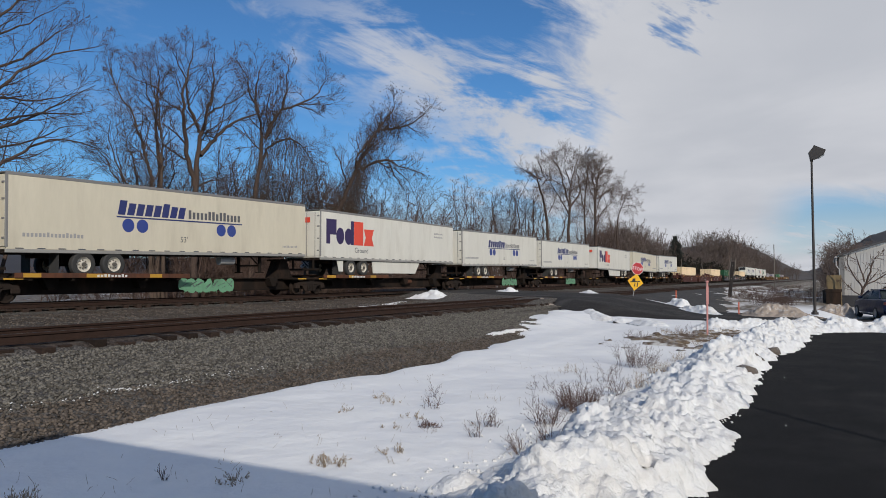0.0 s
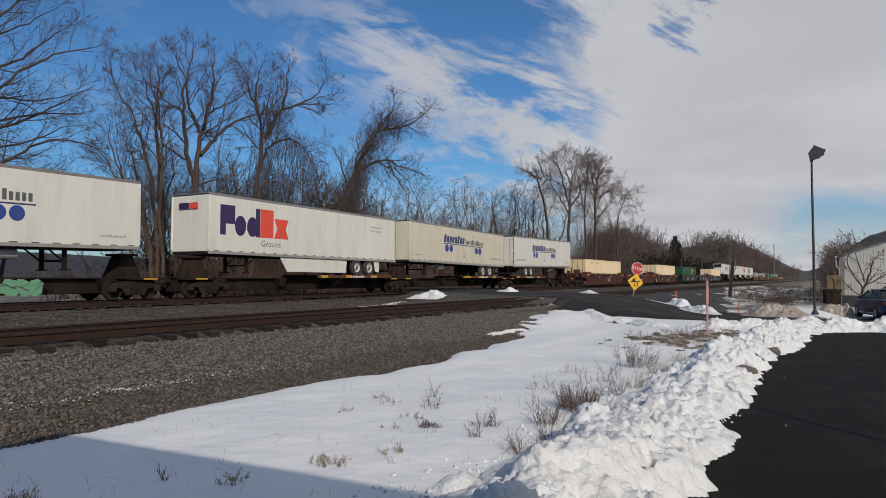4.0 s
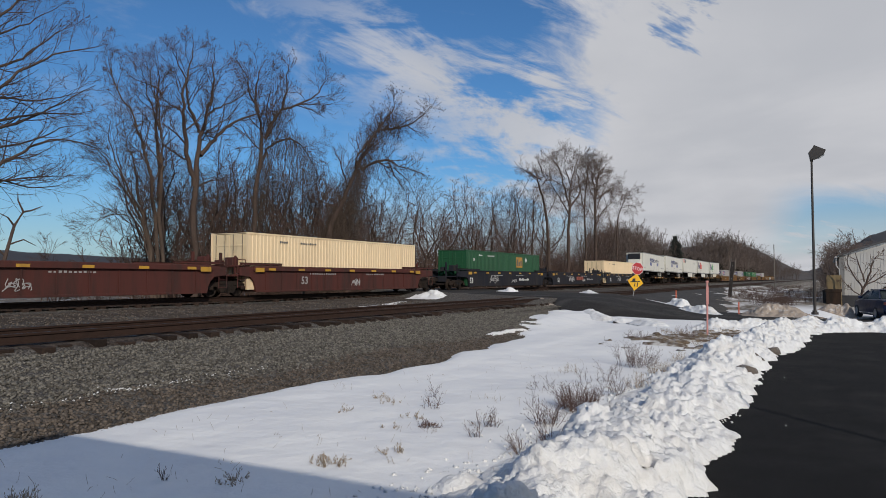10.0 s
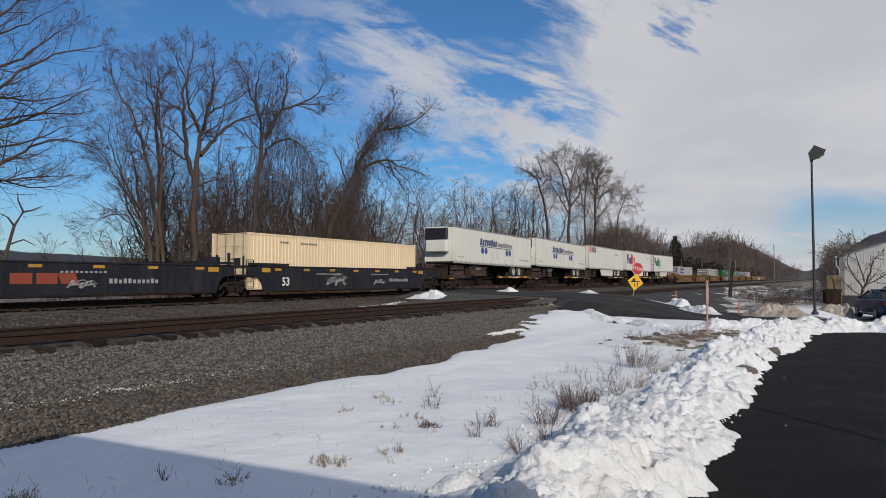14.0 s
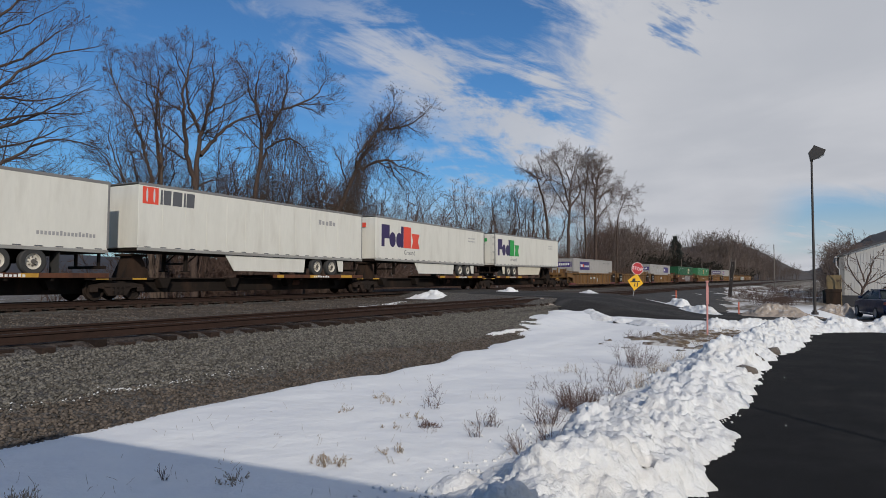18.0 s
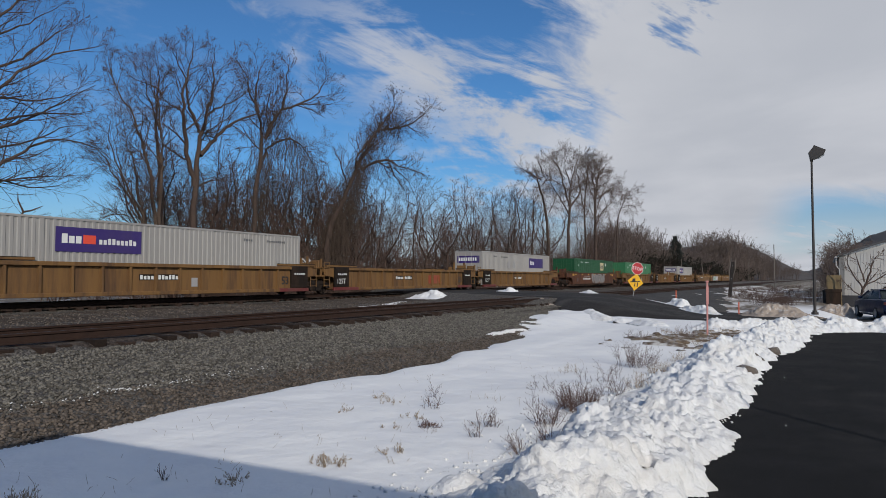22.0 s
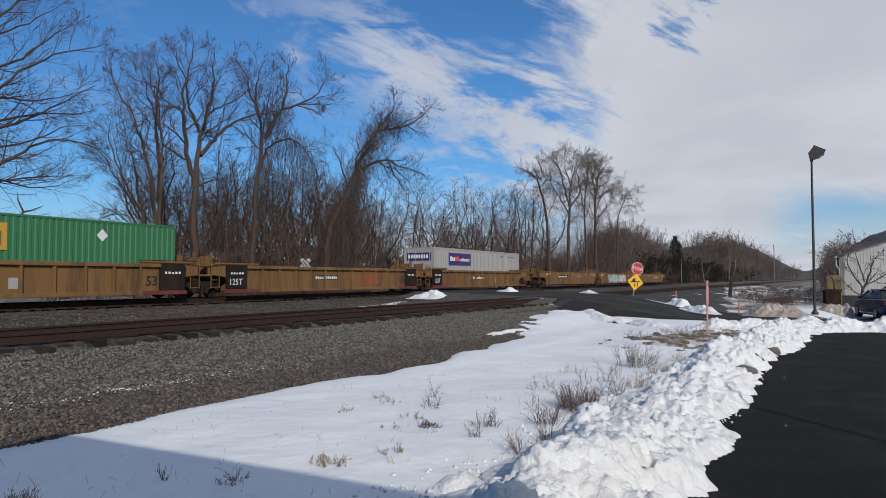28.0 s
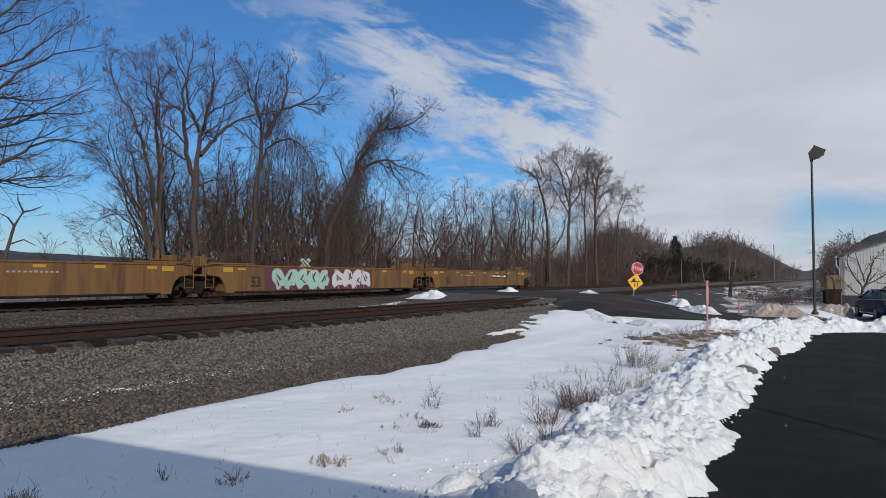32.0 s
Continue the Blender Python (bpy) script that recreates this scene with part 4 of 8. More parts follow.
def hand_rail(parent, mat, y, x=1.2, z0=1.55, h=0.30, w=0.5):
    """An end ladder with its grab rails."""
    g = Geo()
    for dy in (0, w):
        g.tube([(x, y + dy, 0.45), (x, y + dy, z0 + h)], 0.022, 6)
    for z in (0.5, 0.85, 1.2, 1.55):
        g.tube([(x, y, z), (x, y + w, z)], 0.018, 6)
    g.tube([(x, y, z0 + h), (x, y + w, z0 + h)], 0.02, 6)
    part("ladder", g, mat, parent)


def spine_unit(u0, u1, rear, wheels, first=False, last=False, tag=0):
    """One unit of a spine car from u0 to u1; wheels: (from, to) of its wheel deck."""
    L = u1 - u0
    t = thing("spine_car", "black articulated spine car with yellow-edged wheel deck", "rail car", group="spine cars of the train")
    part("centre_sill", Geo().box(-0.34, 0.34, 0.2, L - 0.2, 0.30, 0.92, 0.02).box(-0.55, 0.55, 0.2, L - 0.2, 0.90, 0.96, 0.01), T["dark"], t)
    a, b = wheels
    g = Geo()
    for s in (-1, 1):
        g.box(s * 0.62, s * 1.30, a, b, 1.02, 1.07, 0.01)
    for y in np.linspace(a + 0.3, b - 0.3, 5):
        g.box(-1.28, 1.28, y - 0.06, y + 0.06, 0.84, 1.02)
    d = part("wheel_deck", g, T["dark"], t)
    rng = random.Random(int(u0))
    for s in (-1, 1):
        part("deck_edge", Geo().box(s * 1.30, s * 1.335, a - 0.3, b + 0.3, 0.94, 1.13, 0.01), T["brown"], d, "rusty deck edge")
    y = a
    while y < b - 0.6:
        w = rng.uniform(0.5, 1.1)
        flat(t, "reflector", [rect(y, min(b, y + w), 0.96, 1.11)], T["tape"], 1.341)
        y += w + rng.uniform(0.9, 2.2)
    flat(t, "lettering", bars((a + b) / 2 - 0.7, (a + b) / 2 + 0.7, 0.975, 1.095, 9, 0.35, 0, 2), T["chalk"], 1.346)
    # hitch under the king pin
    y = L - 1.4 if rear == "left" else 1.4
    g = Geo().prism([(y - 0.7, 0.95), (y + 0.7, 0.95), (y + 0.25, 1.9), (y - 0.25, 1.9)], -0.35, 0.35)
    g.box(-0.5, 0.5, y - 0.45, y + 0.45, 1.88, 1.98, 0.02)
    part("hitch", g, T["dark"], t)
    # end platforms
    for y in (0.9, L - 0.9):
        part("platform", Geo().box(-1.25, 1.25, y - 0.7, y + 0.7, 0.86, 0.95, 0.01), T["dark"], t)
        flat(t, "reflector", [rect(y - 0.35, y + 0.35, 0.87, 0.94)], T["tape"], 1.256)
    # cross bearers with sloping gussets
    for y in np.linspace(2.6, L - 2.6, 4):
        part("cross_bearer", Geo().prism([(y - 0.35, 0.95), (y + 0.35, 0.95), (y + 0.12, 0.5), (y - 0.12, 0.5)], -0.75, 0.75), T["dark"], t)
    part("brake_cylinder", Geo().cyl((0.55, L * 0.62, 0.7), (0.55, L * 0.62 + 0.8, 0.7), 0.16, 14), T["brown"], t)
    truck(t, 1.5 if first else 0.0)
    if first:
        coupler(t, 0.1, -1)
    if last:
        truck(t, L - 1.5)
        coupler(t, L - 0.1, 1)
    ROLLING.append((t, u0, Matrix()))
    return t


def build_spines():
    for u0, u1, rear, wheels, f, l in ((-4.0, 13.4, "left", (1.5, 7.5), False, False), (13.4, 30.8, "left", (1.2, 8.4), False, False), (30.8, 48.2, "left", (1.2, 7.4), False, False),
                                       (48.2, 65.8, "left", (1.6, 8.4), False, False), (65.8, 84.2, "left", (1.6, 8.2), False, True), (85.2, 103.4, "right", (9.5, 16.6), True, False),
                                       (103.4, 121.6, "right", (9.2, 16.6), False, False), (121.6, 140.4, "left", (1.8, 8.6), False, True),
                                       (267.8, 285.7, "right", (9.6, 16.9), True, False), (285.7, 303.2, "right", (9.2, 16.6), False, False), (303.2, 320.8, "right", (9.2, 16.6), False, False),
                                       (320.8, 338.7, "right", (9.2, 16.6), False, False), (338.7, 356.9, "left", (1.6, 8.4), False, True)):
        t = spine_unit(u0, u1, rear, wheels, f, l)
        if u0 in (13.4, 48.2, 65.8):
            graffiti(t, 8.6 if u0 < 20 else 9.8, 0.28, 3.3, 0.62, ("mint_shaded",), 0.77, int(u0), 7, "mint_shaded")


def graffiti(parent, y0, z0, w, h, mats, x, seed, n=5, edge="rim_ink"):
    """Fat uneven spray-paint blocks with a rim and dark slashes, that spell nothing."""
    q = random.Random(seed)
    dark = T["plum"] if "pale" in mats or "mint" in mats else T["ink"]
    for i in range(n):
        dx = w / n
        a, sl = y0 + i * dx, q.uniform(-0.05, 0.12) * h
        lo, hi = z0 + q.uniform(0, .06) * h, z0 + h * q.uniform(.90, 1.02)
        mid, wide = (lo + hi) / 2, dx * q.uniform(0.86, 0.98)

        # an uneven, slanted outline: stems, bulges and bites at random
        m = q.choice((9, 10, 11, 12))
        ring = [(radians(360 * (j + q.uniform(-.25, .25)) / m), q.choice((1.0, 1.02, 0.92, 0.62 if j % 3 == 1 else 1.06))) for j in range(m)]

        def block(k):
            p = []
            for an, r in ring:
                c, e = math.cos(an), math.sin(an)
                f = r / max(abs(c), abs(e)) ** 0.75
                p.append((a + wide / 2 + c * f * (wide * 0.54 + k) + 2.2 * sl * e, mid + e * min(f, 1.05) * ((hi - lo) / 2 + k)))
            return p
        flat(parent, "spray_paint", [block(0.045)], T[edge], x + 0.0006 * i, "pale rim")
        flat(parent, "spray_paint", [block(0.0)], T[mats[i % len(mats)]], x + 0.006 + 0.0006 * i)
        # slashes of shade across each block, a highlight and a drip
        for mat, wd in ((dark, 0.17), (dark, 0.11), (T[edge], 0.08)):
            c, tilt = a + wide * q.uniform(0.25, 0.7), q.uniform(0.08, 0.26) * (1 if q.random() < 0.6 else -1)
            z1 = lo + q.uniform(0.14, 0.5) * h
            z2 = min(hi - 0.12 * h, z1 + q.uniform(0.25, 0.5) * h)
            flat(parent, "spray_paint", [[(c - tilt, z1), (c - tilt + wd * dx, z1 + 0.05), (c + tilt + wd * 0.6 * dx, z2), (c + tilt, z2 + 0.03)]], mat, x + 0.012)
        d = a + wide * q.uniform(0.2, 0.8)
        flat(parent, "spray_paint", [rect(d, d + 0.03, lo - q.uniform(0.02, 0.07), lo + 0.1)], T[mats[i % len(mats)]], x + 0.010)


def scribble(parent, y0, z0, w, h, mat, x, seed):
    """Thin looping strokes of marker paint that spell nothing."""
    q = random.Random(seed)
    for k in range(3):
        a, b, c = q.uniform(4, 8), q.uniform(9, 15), q.uniform(0, 6)
        pts = []
        for i in range(60):
            t = i / 59
            pts.append((x, y0 + w * (0.9 * t + 0.10 * math.sin(b * t * 2 + c)), z0 + h * (0.5 + 0.42 * math.sin(a * 2.6 * t + c) * (0.6 + 0.4 * math.cos(b * t)))))
        part("spray_paint", Geo().tube(pts, 0.016, 4), T[mat], parent)


def well_unit(u0, u1, style, paintname, label, first=False, last=False, seed=0):
    """One unit of an articulated well car: deep side sills between the trucks, open in the middle."""
    L = u1 - u0
    mat = T[paintname]
    t = thing("well_car", label, "rail car", group="well cars of the train")
    a, b = (2.85 if first else 1.55), L - (2.85 if last else 1.55)
    zt = 1.56
    e0, e1 = (0.9 if first else 0.45), L - (0.9 if last else 0.45)
    for s in (-1, 1):
        x0, x1 = s * 1.34, s * 1.44
        poly = [(a + 0.05, 0.24), (b - 0.05, 0.24), (b + 0.03, 0.55), (b + 0.16, 0.80), (b + 0.40, 1.0), (e1, 1.08), (e1, zt - 0.1), (b - 0.3, zt), (a + 0.3, zt), (e0, zt - 0.1), (e0, 1.08), (a - 0.40, 1.0), (a - 0.16, 0.80), (a - 0.03, 0.55)]
        side = part("side_sill", Geo().prism(poly, min(x0, x1), max(x0, x1)), mat, t)
        for y0, y1 in ((e0 + 0.1, a + 1.9), (b - 1.9, e1 - 0.1)):
            part("step_plate", Geo().box(s * 1.305, s * 1.47, y0, y1, zt + 0.035, zt + 0.13, 0.012), mat, side)
            part("tread", Geo().box(s * 1.30, s * 1.475, y0 - 0.02, y1 + 0.02, zt + 0.132, zt + 0.15), T["dark"], side, "dark worn tread")
        if style == "flange":
            part("flange", Geo().box(s * 1.36, s * 1.56, a - 0.2, b + 0.2, 1.30, 1.55, 0.02), mat, side)
            for i in range(13):
                y = a + 0.7 + (b - a - 1.4) * i / 12
                part("rib", Geo().box(s * 1.43, s * 1.475, y - 0.03, y + 0.03, 0.32, 1.30), mat, side)
            part("lower_flange", Geo().box(s * 1.40, s * 1.47, a + 0.6, b - 0.6, 0.22, 0.32, 0.01), mat, side)
        elif style == "ribbed":
            part("top_chord", Geo().box(s * 1.36, s * 1.58, a - 0.3, b + 0.3, 1.40, 1.56, 0.015), mat, side)
            part("lower_chord", Geo().box(s * 1.40, s * 1.56, a + 0.5, b - 0.5, 0.22, 0.38, 0.015), mat, side)
            k = 12
            for i in range(k + 1):
                y = a + 0.8 + (b - a - 1.6) * i / k
                part("rib", Geo().prism([(y - 0.05, 0.36), (y + 0.05, 0.36), (y + 0.05, 1.43), (y - 0.05, 1.43)], min(s * 1.43, s * 1.555), max(s * 1.43, s * 1.555)), mat, side)
        else:
            part("top_chord", Geo().box(s * 1.38, s * 1.47, a - 0.2, b + 0.2, 1.50, 1.58, 0.02), mat, side)
            part("lower_chord", Geo().box(s * 1.40, s * 1.46, a + 0.6, b - 0.6, 0.20, 0.30, 0.02), T["dark"], side)
    x = 1.565 if style == "flange" else 1.447
    # well floor cross members, and the end bulkheads over the trucks
    g = Geo()
    for y in np.linspace(a + 0.6, b - 0.6, 7):
        g.box(-1.34, 1.34, y - 0.15, y + 0.15, 0.24, 0.34)
    part("well_floor", g, mat, t)
    for y0, y1 in ((e0 - 0.35 if not first else e0, a + 0.1), (b - 0.1, e1 + 0.35 if not last else e1)):
        part("end_deck", Geo().box(-1.32, 1.32, y0, y1, 1.02, 1.12, 0.01).box(-0.4, 0.4, y0, y1, 0.66, 1.02), mat, t)
        yc = (y0 + y1) / 2
        part("bulkhead", Geo().box(-1.30, 1.30, (y1 if y0 < L / 2 else y0) - 0.05, (y1 if y0 < L / 2 else y0) + 0.05, 0.30, 1.50), mat, t)
        part("walkway", Geo().box(-1.36, 1.36, yc - 0.35, yc + 0.35, zt - 0.06, zt + 0.02, 0.01), mat, t)
        h = part("brake_gear", Geo().box(0.2, 0.75, yc - 0.25, yc + 0.15, zt, zt + 0.42, 0.03), mat, t)
        part("valve_box", Geo().box(-0.7, -0.35, yc - 0.1, yc + 0.3, zt, zt + 0.30, 0.03), mat, t)
        part("stand", Geo().box(-0.1, 0.02, yc - 0.35, yc - 0.22, 1.1, zt + 0.66, 0.01), mat, h)
        part("stand", Geo().box(0.9, 1.0, yc - 0.3, yc - 0.2, 1.1, zt + 0.5, 0.01), mat, h)
    # reflectors and small stencils
    for y in np.linspace(a + 0.8, b - 1.3, 7) if style != "ribbed" else ():
        flat(t, "reflector", [rect(y, y + 0.5, 1.33, 1.45)], T["tape"], x + 0.002)
    if style == "smooth" or style == "flange":
        for y in (a - 0.15, b - 0.55):
            flat(t, "reflector", [rect(y, y + 0.62, 1.24, 1.46)], T["tape"], x + 0.004)
        flat(t, "lettering", bars(a + 4.2, a + 6.6, 1.14, 1.22, 12, 0.4, 0, seed) + bars(a + 9.6, a + 11.6, 1.14, 1.22, 10, 0.4, 0, seed + 1), T["faded"], 1.447)
    if style == "ribbed":
        for y, txt, outer in ((e0 + 0.75, "125T", first), (e1 - 2.15, "", last)):
            if outer:
                part("panel_foot", Geo().box(1.43, 1.575, y - 0.3, y + 1.6, 0.22, 0.40, 0.01), T["maroon"], t, "maroon jacking panel")
                continue
            pl = part("black_panel", Geo().box(1.44, 1.59, y, y + 1.3, 0.42, 1.58, 0.01), T["dark"], t, "black stencilled panel")
            if txt:
                write(pl, txt, y + 0.08, 0.62, 0.42, T["chalk"], 1.597)
            flat(pl, "lettering", bars(y + 0.2, y + 1.1, 1.12, 1.22, 5, 0.4, 0, 4), T["chalk"], 1.597)
            part("panel_foot", Geo().box(1.43, 1.575, y - 0.1 if txt else y - 0.9, y + 2.3 if txt else y + 1.4, 0.22, 0.40, 0.01), T["maroon"], t, "maroon jacking panel")
        write(t, "53", a + 0.8 + (b - a - 1.6) * 11.5 / 12 - 0.28, 0.62, 0.58, T["glass_black"], 1.45)
        pl = flat(t, "number_board", [rect(a + 6.3, a + 8.4, 0.85, 1.10)], T["dark"], 1.452)
        flat(t, "lettering", bars(a + 6.35, a + 8.35, 0.88, 1.07, 11, 0.3, 0, 3), T["chalk"], 1.457)
    for s, y in ((1, e0 - 0.1), (1, e1 - 0.4)):
        hand_rail(t, mat, y, 1.40)
    truck(t, 1.5 if first else 0.0)
    if first:
        coupler(t, 0.1, -1)
    if last:
        truck(t, L - 1.5)
        coupler(t, L - 0.1, 1)
    ROLLING.append((t, u0, Matrix()))
    return t


def container(u, skin, label, end=None, marks=""):
    """A 53 ft corrugated container standing in a well."""
    L, zb, zt = 16.15, 0.352, 3.25
    t = thing("container", label, "container", group="containers on the train")
    mat = T[skin]
    endmat = T[end] if end else mat
    fr = Geo()
    for s in (-1, 1):
        fr.box(s * (W2 - 0.08), s * W2, 0, L, zt - 0.09, zt, 0.01)
        fr.box(s * (W2 - 0.08), s * W2, 0, L, zb, zb + 0.14, 0.01)
        for y in (0.0, 1.75, L - 1.87, L - 0.12):
            fr.box(s * (W2 - 0.10), s * (W2 - 0.002), y, y + 0.12, zb + 0.14, zt - 0.09)
    part("frame", fr, mat, t)
    # corrugated sides
    for s in (-1, 1):
        g = Geo()
        n = 60
        prof = []
        for i in range(n):
            y = 0.12 + (L - 0.24) * i / n
            w = (L - 0.24) / n
            prof += [(y, 0.0), (y + 0.38 * w, 0.0), (y + 0.5 * w, -0.035), (y + 0.88 * w, -0.035)]
        prof.append((L - 0.12, 0.0))
        v = [(s * (W2 - 0.012 + d), y, z) for z in (zb + 0.12, zt - 0.07) for y, d in prof]
        k = len(prof)
        g.add(v, [(i, i + 1, k + i + 1, k + i) for i in range(k - 1)])
        part("side_panel", g, mat, t)
    part("roof", Geo().box(-W2 + 0.03, W2 - 0.03, 0.02, L - 0.02, zt - 0.05, zt - 0.015), mat, t)
    part("end_wall", Geo().box(-W2 + 0.05, W2 - 0.05, L - 0.08, L - 0.03, zb + 0.1, zt - 0.06), mat, t)
    for x0, x1 in ((-1.2, -0.01), (0.01, 1.2)):
        d = part("door", Geo().box(x0, x1, 0.03, 0.08, zb + 0.12, zt - 0.08, 0.01), endmat, t)
        for x in (x0 + 0.28, x1 - 0.28):
            part("lock_rod", Geo().cyl((x, 0.005, zb + 0.12), (x, 0.005, zt - 0.1), 0.02, 8), endmat if skin != "beige" else T["hub"], d)
        for z in (zb + 0.9, zb + 1.6, zb + 2.2):
            part("door_bar", Geo().box(x0 + 0.05, x1 - 0.05, 0.012, 0.03, z, z + 0.09, 0.008), endmat, d)
    g = Geo()
    for s in (-1, 1):
        for y in (0.0, L - 0.18):
            for z in (zb - 0.002, zt - 0.12):
                g.box(s * (W2 - 0.14), s * (W2 + 0.004), y - 0.004, y + 0.184, z, z + 0.124, 0.01)
    part("corner_casting", g, mat, t)
    o = 9.6 if marks == "banner_left" else 0.0
    flat(t, "lettering", bars(2.35 + o, 3.0 + o, 2.80, 2.92, 4, 0.3, 0, 3) + bars(4.0 + o, 5.4 + o, 2.80, 2.90, 9, 0.35, 0, 3), T["chalk"] if "green" in skin else T["ink"], W2 + 0.004)
    if marks.startswith("flag"):
        fy = 7.4 if skin == "green2" else 10.2
        flat(t, "sign_panel", [rect(fy, fy + 1.5, 1.93, 2.9)], T["pale_sign" if marks == "flag_pale" else "tape"], W2 + 0.004, "yellow square with black blocks")
        flat(t, "lettering", [rect(fy + 0.15, fy + 0.5, 2.1, 2.7), rect(fy + 0.62, fy + 0.92, 2.1, 2.5), rect(fy + 1.04, fy + 1.3, 2.1, 2.6)], T["ink"], W2 + 0.009)
        flat(t, "placard", [[(12.6, 2.4), (12.85, 2.65), (12.6, 2.9), (12.35, 2.4 + 0.25)]], T["chalk"], W2 + 0.004)
        write(t, "53", 1.2, 2.35, 0.36, T["chalk"], W2 + 0.006)
    if marks == "banner_left":
        flat(t, "banner", [rect(2.3, 6.05, 1.95, 2.9)], T["banner"], W2 + 0.004, "purple banner")
        flat(t, "lettering", bars(2.55, 3.4, 2.28, 2.64, 3, 0.2, 0, 1) + bars(4.1, 5.85, 2.28, 2.52, 9, 0.3, 0, 2), T["chalk"], W2 + 0.009)
        flat(t, "lettering", [rect(3.42, 3.95, 2.28, 2.62)], T["orange"], W2 + 0.009)
    if marks == "banner_right":
        flat(t, "banner", [rect(10.5, 14.2, 1.95, 2.88)], T["banner"], W2 + 0.004, "faded purple banner")
        flat(t, "lettering", bars(10.8, 11.8, 2.25, 2.65, 3, 0.2, 0, 1), T["chalk"], W2 + 0.009)
        for y in (5.6, 6.8):
            flat(t, "placard", [ellipse(y, 2.2, 0.34, 0.34, 12)], T["faded"], W2 + 0.004)
    if marks.startswith("banner"):
        part("banner", Geo().box(-1.05, 1.05, 0.008, 0.02, 2.25, 2.85), T["banner"], t)
        g = Geo()
        for i in range(8):
            g.box(-0.9 + 0.22 * i, -0.76 + 0.22 * i, 0.0, 0.008, 2.42, 2.7)
        part("lettering", g, T["chalk"], t)
    ROLLING.append((t, u, Matrix()))
    return t


def build_wells():
    R, D = "oxide-red articulated well car with a yellow-marked top flange", "dark blue smooth-sided well car with yellow reflectors"
    Y, S = "yellow ribbed articulated well car with black stencilled panels", "yellow smooth-sided empty well car"
    for i, (a, b) in enumerate(((141.5, 162.4), (162.4, 182.7), (182.7, 203.0))):
        t = well_unit(a, b, "flange", "red", R, i == 0, i == 2, i)
        lo, hi = (2.85 if i == 0 else 1.55), b - a - (2.85 if i == 2 else 1.55)
        write(t, "53", lo + 0.7 + (hi - lo - 1.4) * (7.5 if i == 0 else 2.5) / 12 - 0.27, 0.62, 0.58, T["faded"], 1.45)
        scribble(t, 11.9 if i == 0 else 9.6, 0.42, 1.0, 0.55, "faded", 1.452, 31 + i)
    for i, (a, b) in enumerate(((205.3, 226.1), (226.1, 246.5), (246.5, 266.8))):
        t = well_unit(a, b, "smooth", "navy", D, i == 0, i == 2, 40 + i)
        write(t, "53", 2.9, 0.55, 0.62, T["chalk"], 1.45)
        scribble(t, 6.8, 0.45, 1.9, 0.75, "faded", 1.447, 51 + i)
        scribble(t, 11.5, 0.5, 1.2, 0.4, "faded", 1.447, 61 + i)
        flat(t, "lettering", bars(13.2, 15.6, 0.72, 0.92, 11, 0.35, 0, 4), T["chalk"] if i == 0 else T["faded"], 1.449)
        if i == 1:
            flat(t, "emblem", [rect(9.3, 10.1, 0.72, 1.12), rect(10.25, 11.05, 0.72, 1.12), rect(11.2, 11.9, 0.72, 1.12, -0.15)], T["rust_ink"], 1.449, "faded red mark")
    for set_ in (((358.0, 379.1), (379.1, 399.2), (399.2, 419.6)), ((444.8, 465.6), (465.6, 485.5), (485.5, 505.8))):
        for i, (a, b) in enumerate(set_):
            t = well_unit(a, b, "ribbed", "yellow", Y, i == 0, i == 2, 60 + i)
            flat(t, "emblem", [rect(12.2, 12.75, 0.55, 1.15), rect(12.95, 13.5, 0.55, 1.15), rect(13.7, 14.2, 0.55, 1.15, -0.2)] if i == 1 else [rect(11.9, 12.25, 0.55, 0.95)], T["rust_ink"] if i == 1 else T["faded"], 1.451)
    t = well_unit(421.0, 443.3, "smooth", "brown", "rusty orange well car with silver spray paint", True, True, 70)
    write(t, "53", 4.2, 0.55, 0.62, T["glass_black"], 1.45)
    graffiti(t, 10.0, 0.32, 5.6, 1.16, ("silver",), 1.449, 72, 5)
    flat(t, "lettering", bars(6.6, 9.5, 0.78, 1.0, 11, 0.3, 0.06, 4), T["chalk"], 1.449)
    for i, (a, b) in enumerate(((507.4, 528.5), (528.5, 548.8), (548.8, 570.2))):
        t = well_unit(a, b, "smooth", "yellow", S, i == 0, i == 2, 80 + i)
        write(t, "53", 3.2, 0.5, 0.74, T["glass_black"], 1.45)
        y = (6.4, 0, 11.6)[i]
        if i != 1:
            flat(t, "number_board", [rect(y, y + 3.1, 0.94, 1.26)], T["dark"], 1.449)
            flat(t, "lettering", bars(y + 0.1, y + 2.9, 1.03, 1.2, 11, 0.3, 0.04, 4), T["chalk"], 1.454)
        else:
            flat(t, "spray_paint", [rect(4.2, 13.8, 0.28, 1.46)], T["plum"], 1.448)
            graffiti(t, 4.8, 0.32, 4.7, 1.1, ("mint",), 1.450, 91, 5)
            graffiti(t, 9.8, 0.32, 3.8, 1.1, ("pale",), 1.450, 92, 4)
    Bg = "beige corrugated container standing in the well"
    container(144.4, "beige", Bg, "beige_end")
    container(183.8, "beige", Bg, "beige_end")
    container(207.9, "green", "dark green corrugated container with a yellow panel", None, "flag")
    container(247.1, "beige", Bg, "beige_end")
    container(361.3, "grey", "grey corrugated container with a purple banner", None, "banner_left")
    container(400.5, "grey", "grey corrugated container with a faded purple banner", None, "banner_right")
    container(424.9, "green", "dark green corrugated container with a pale yellow panel", None, "flag_pale")
    container(447.8, "green2", "light green corrugated container with a yellow panel", None, "flag")
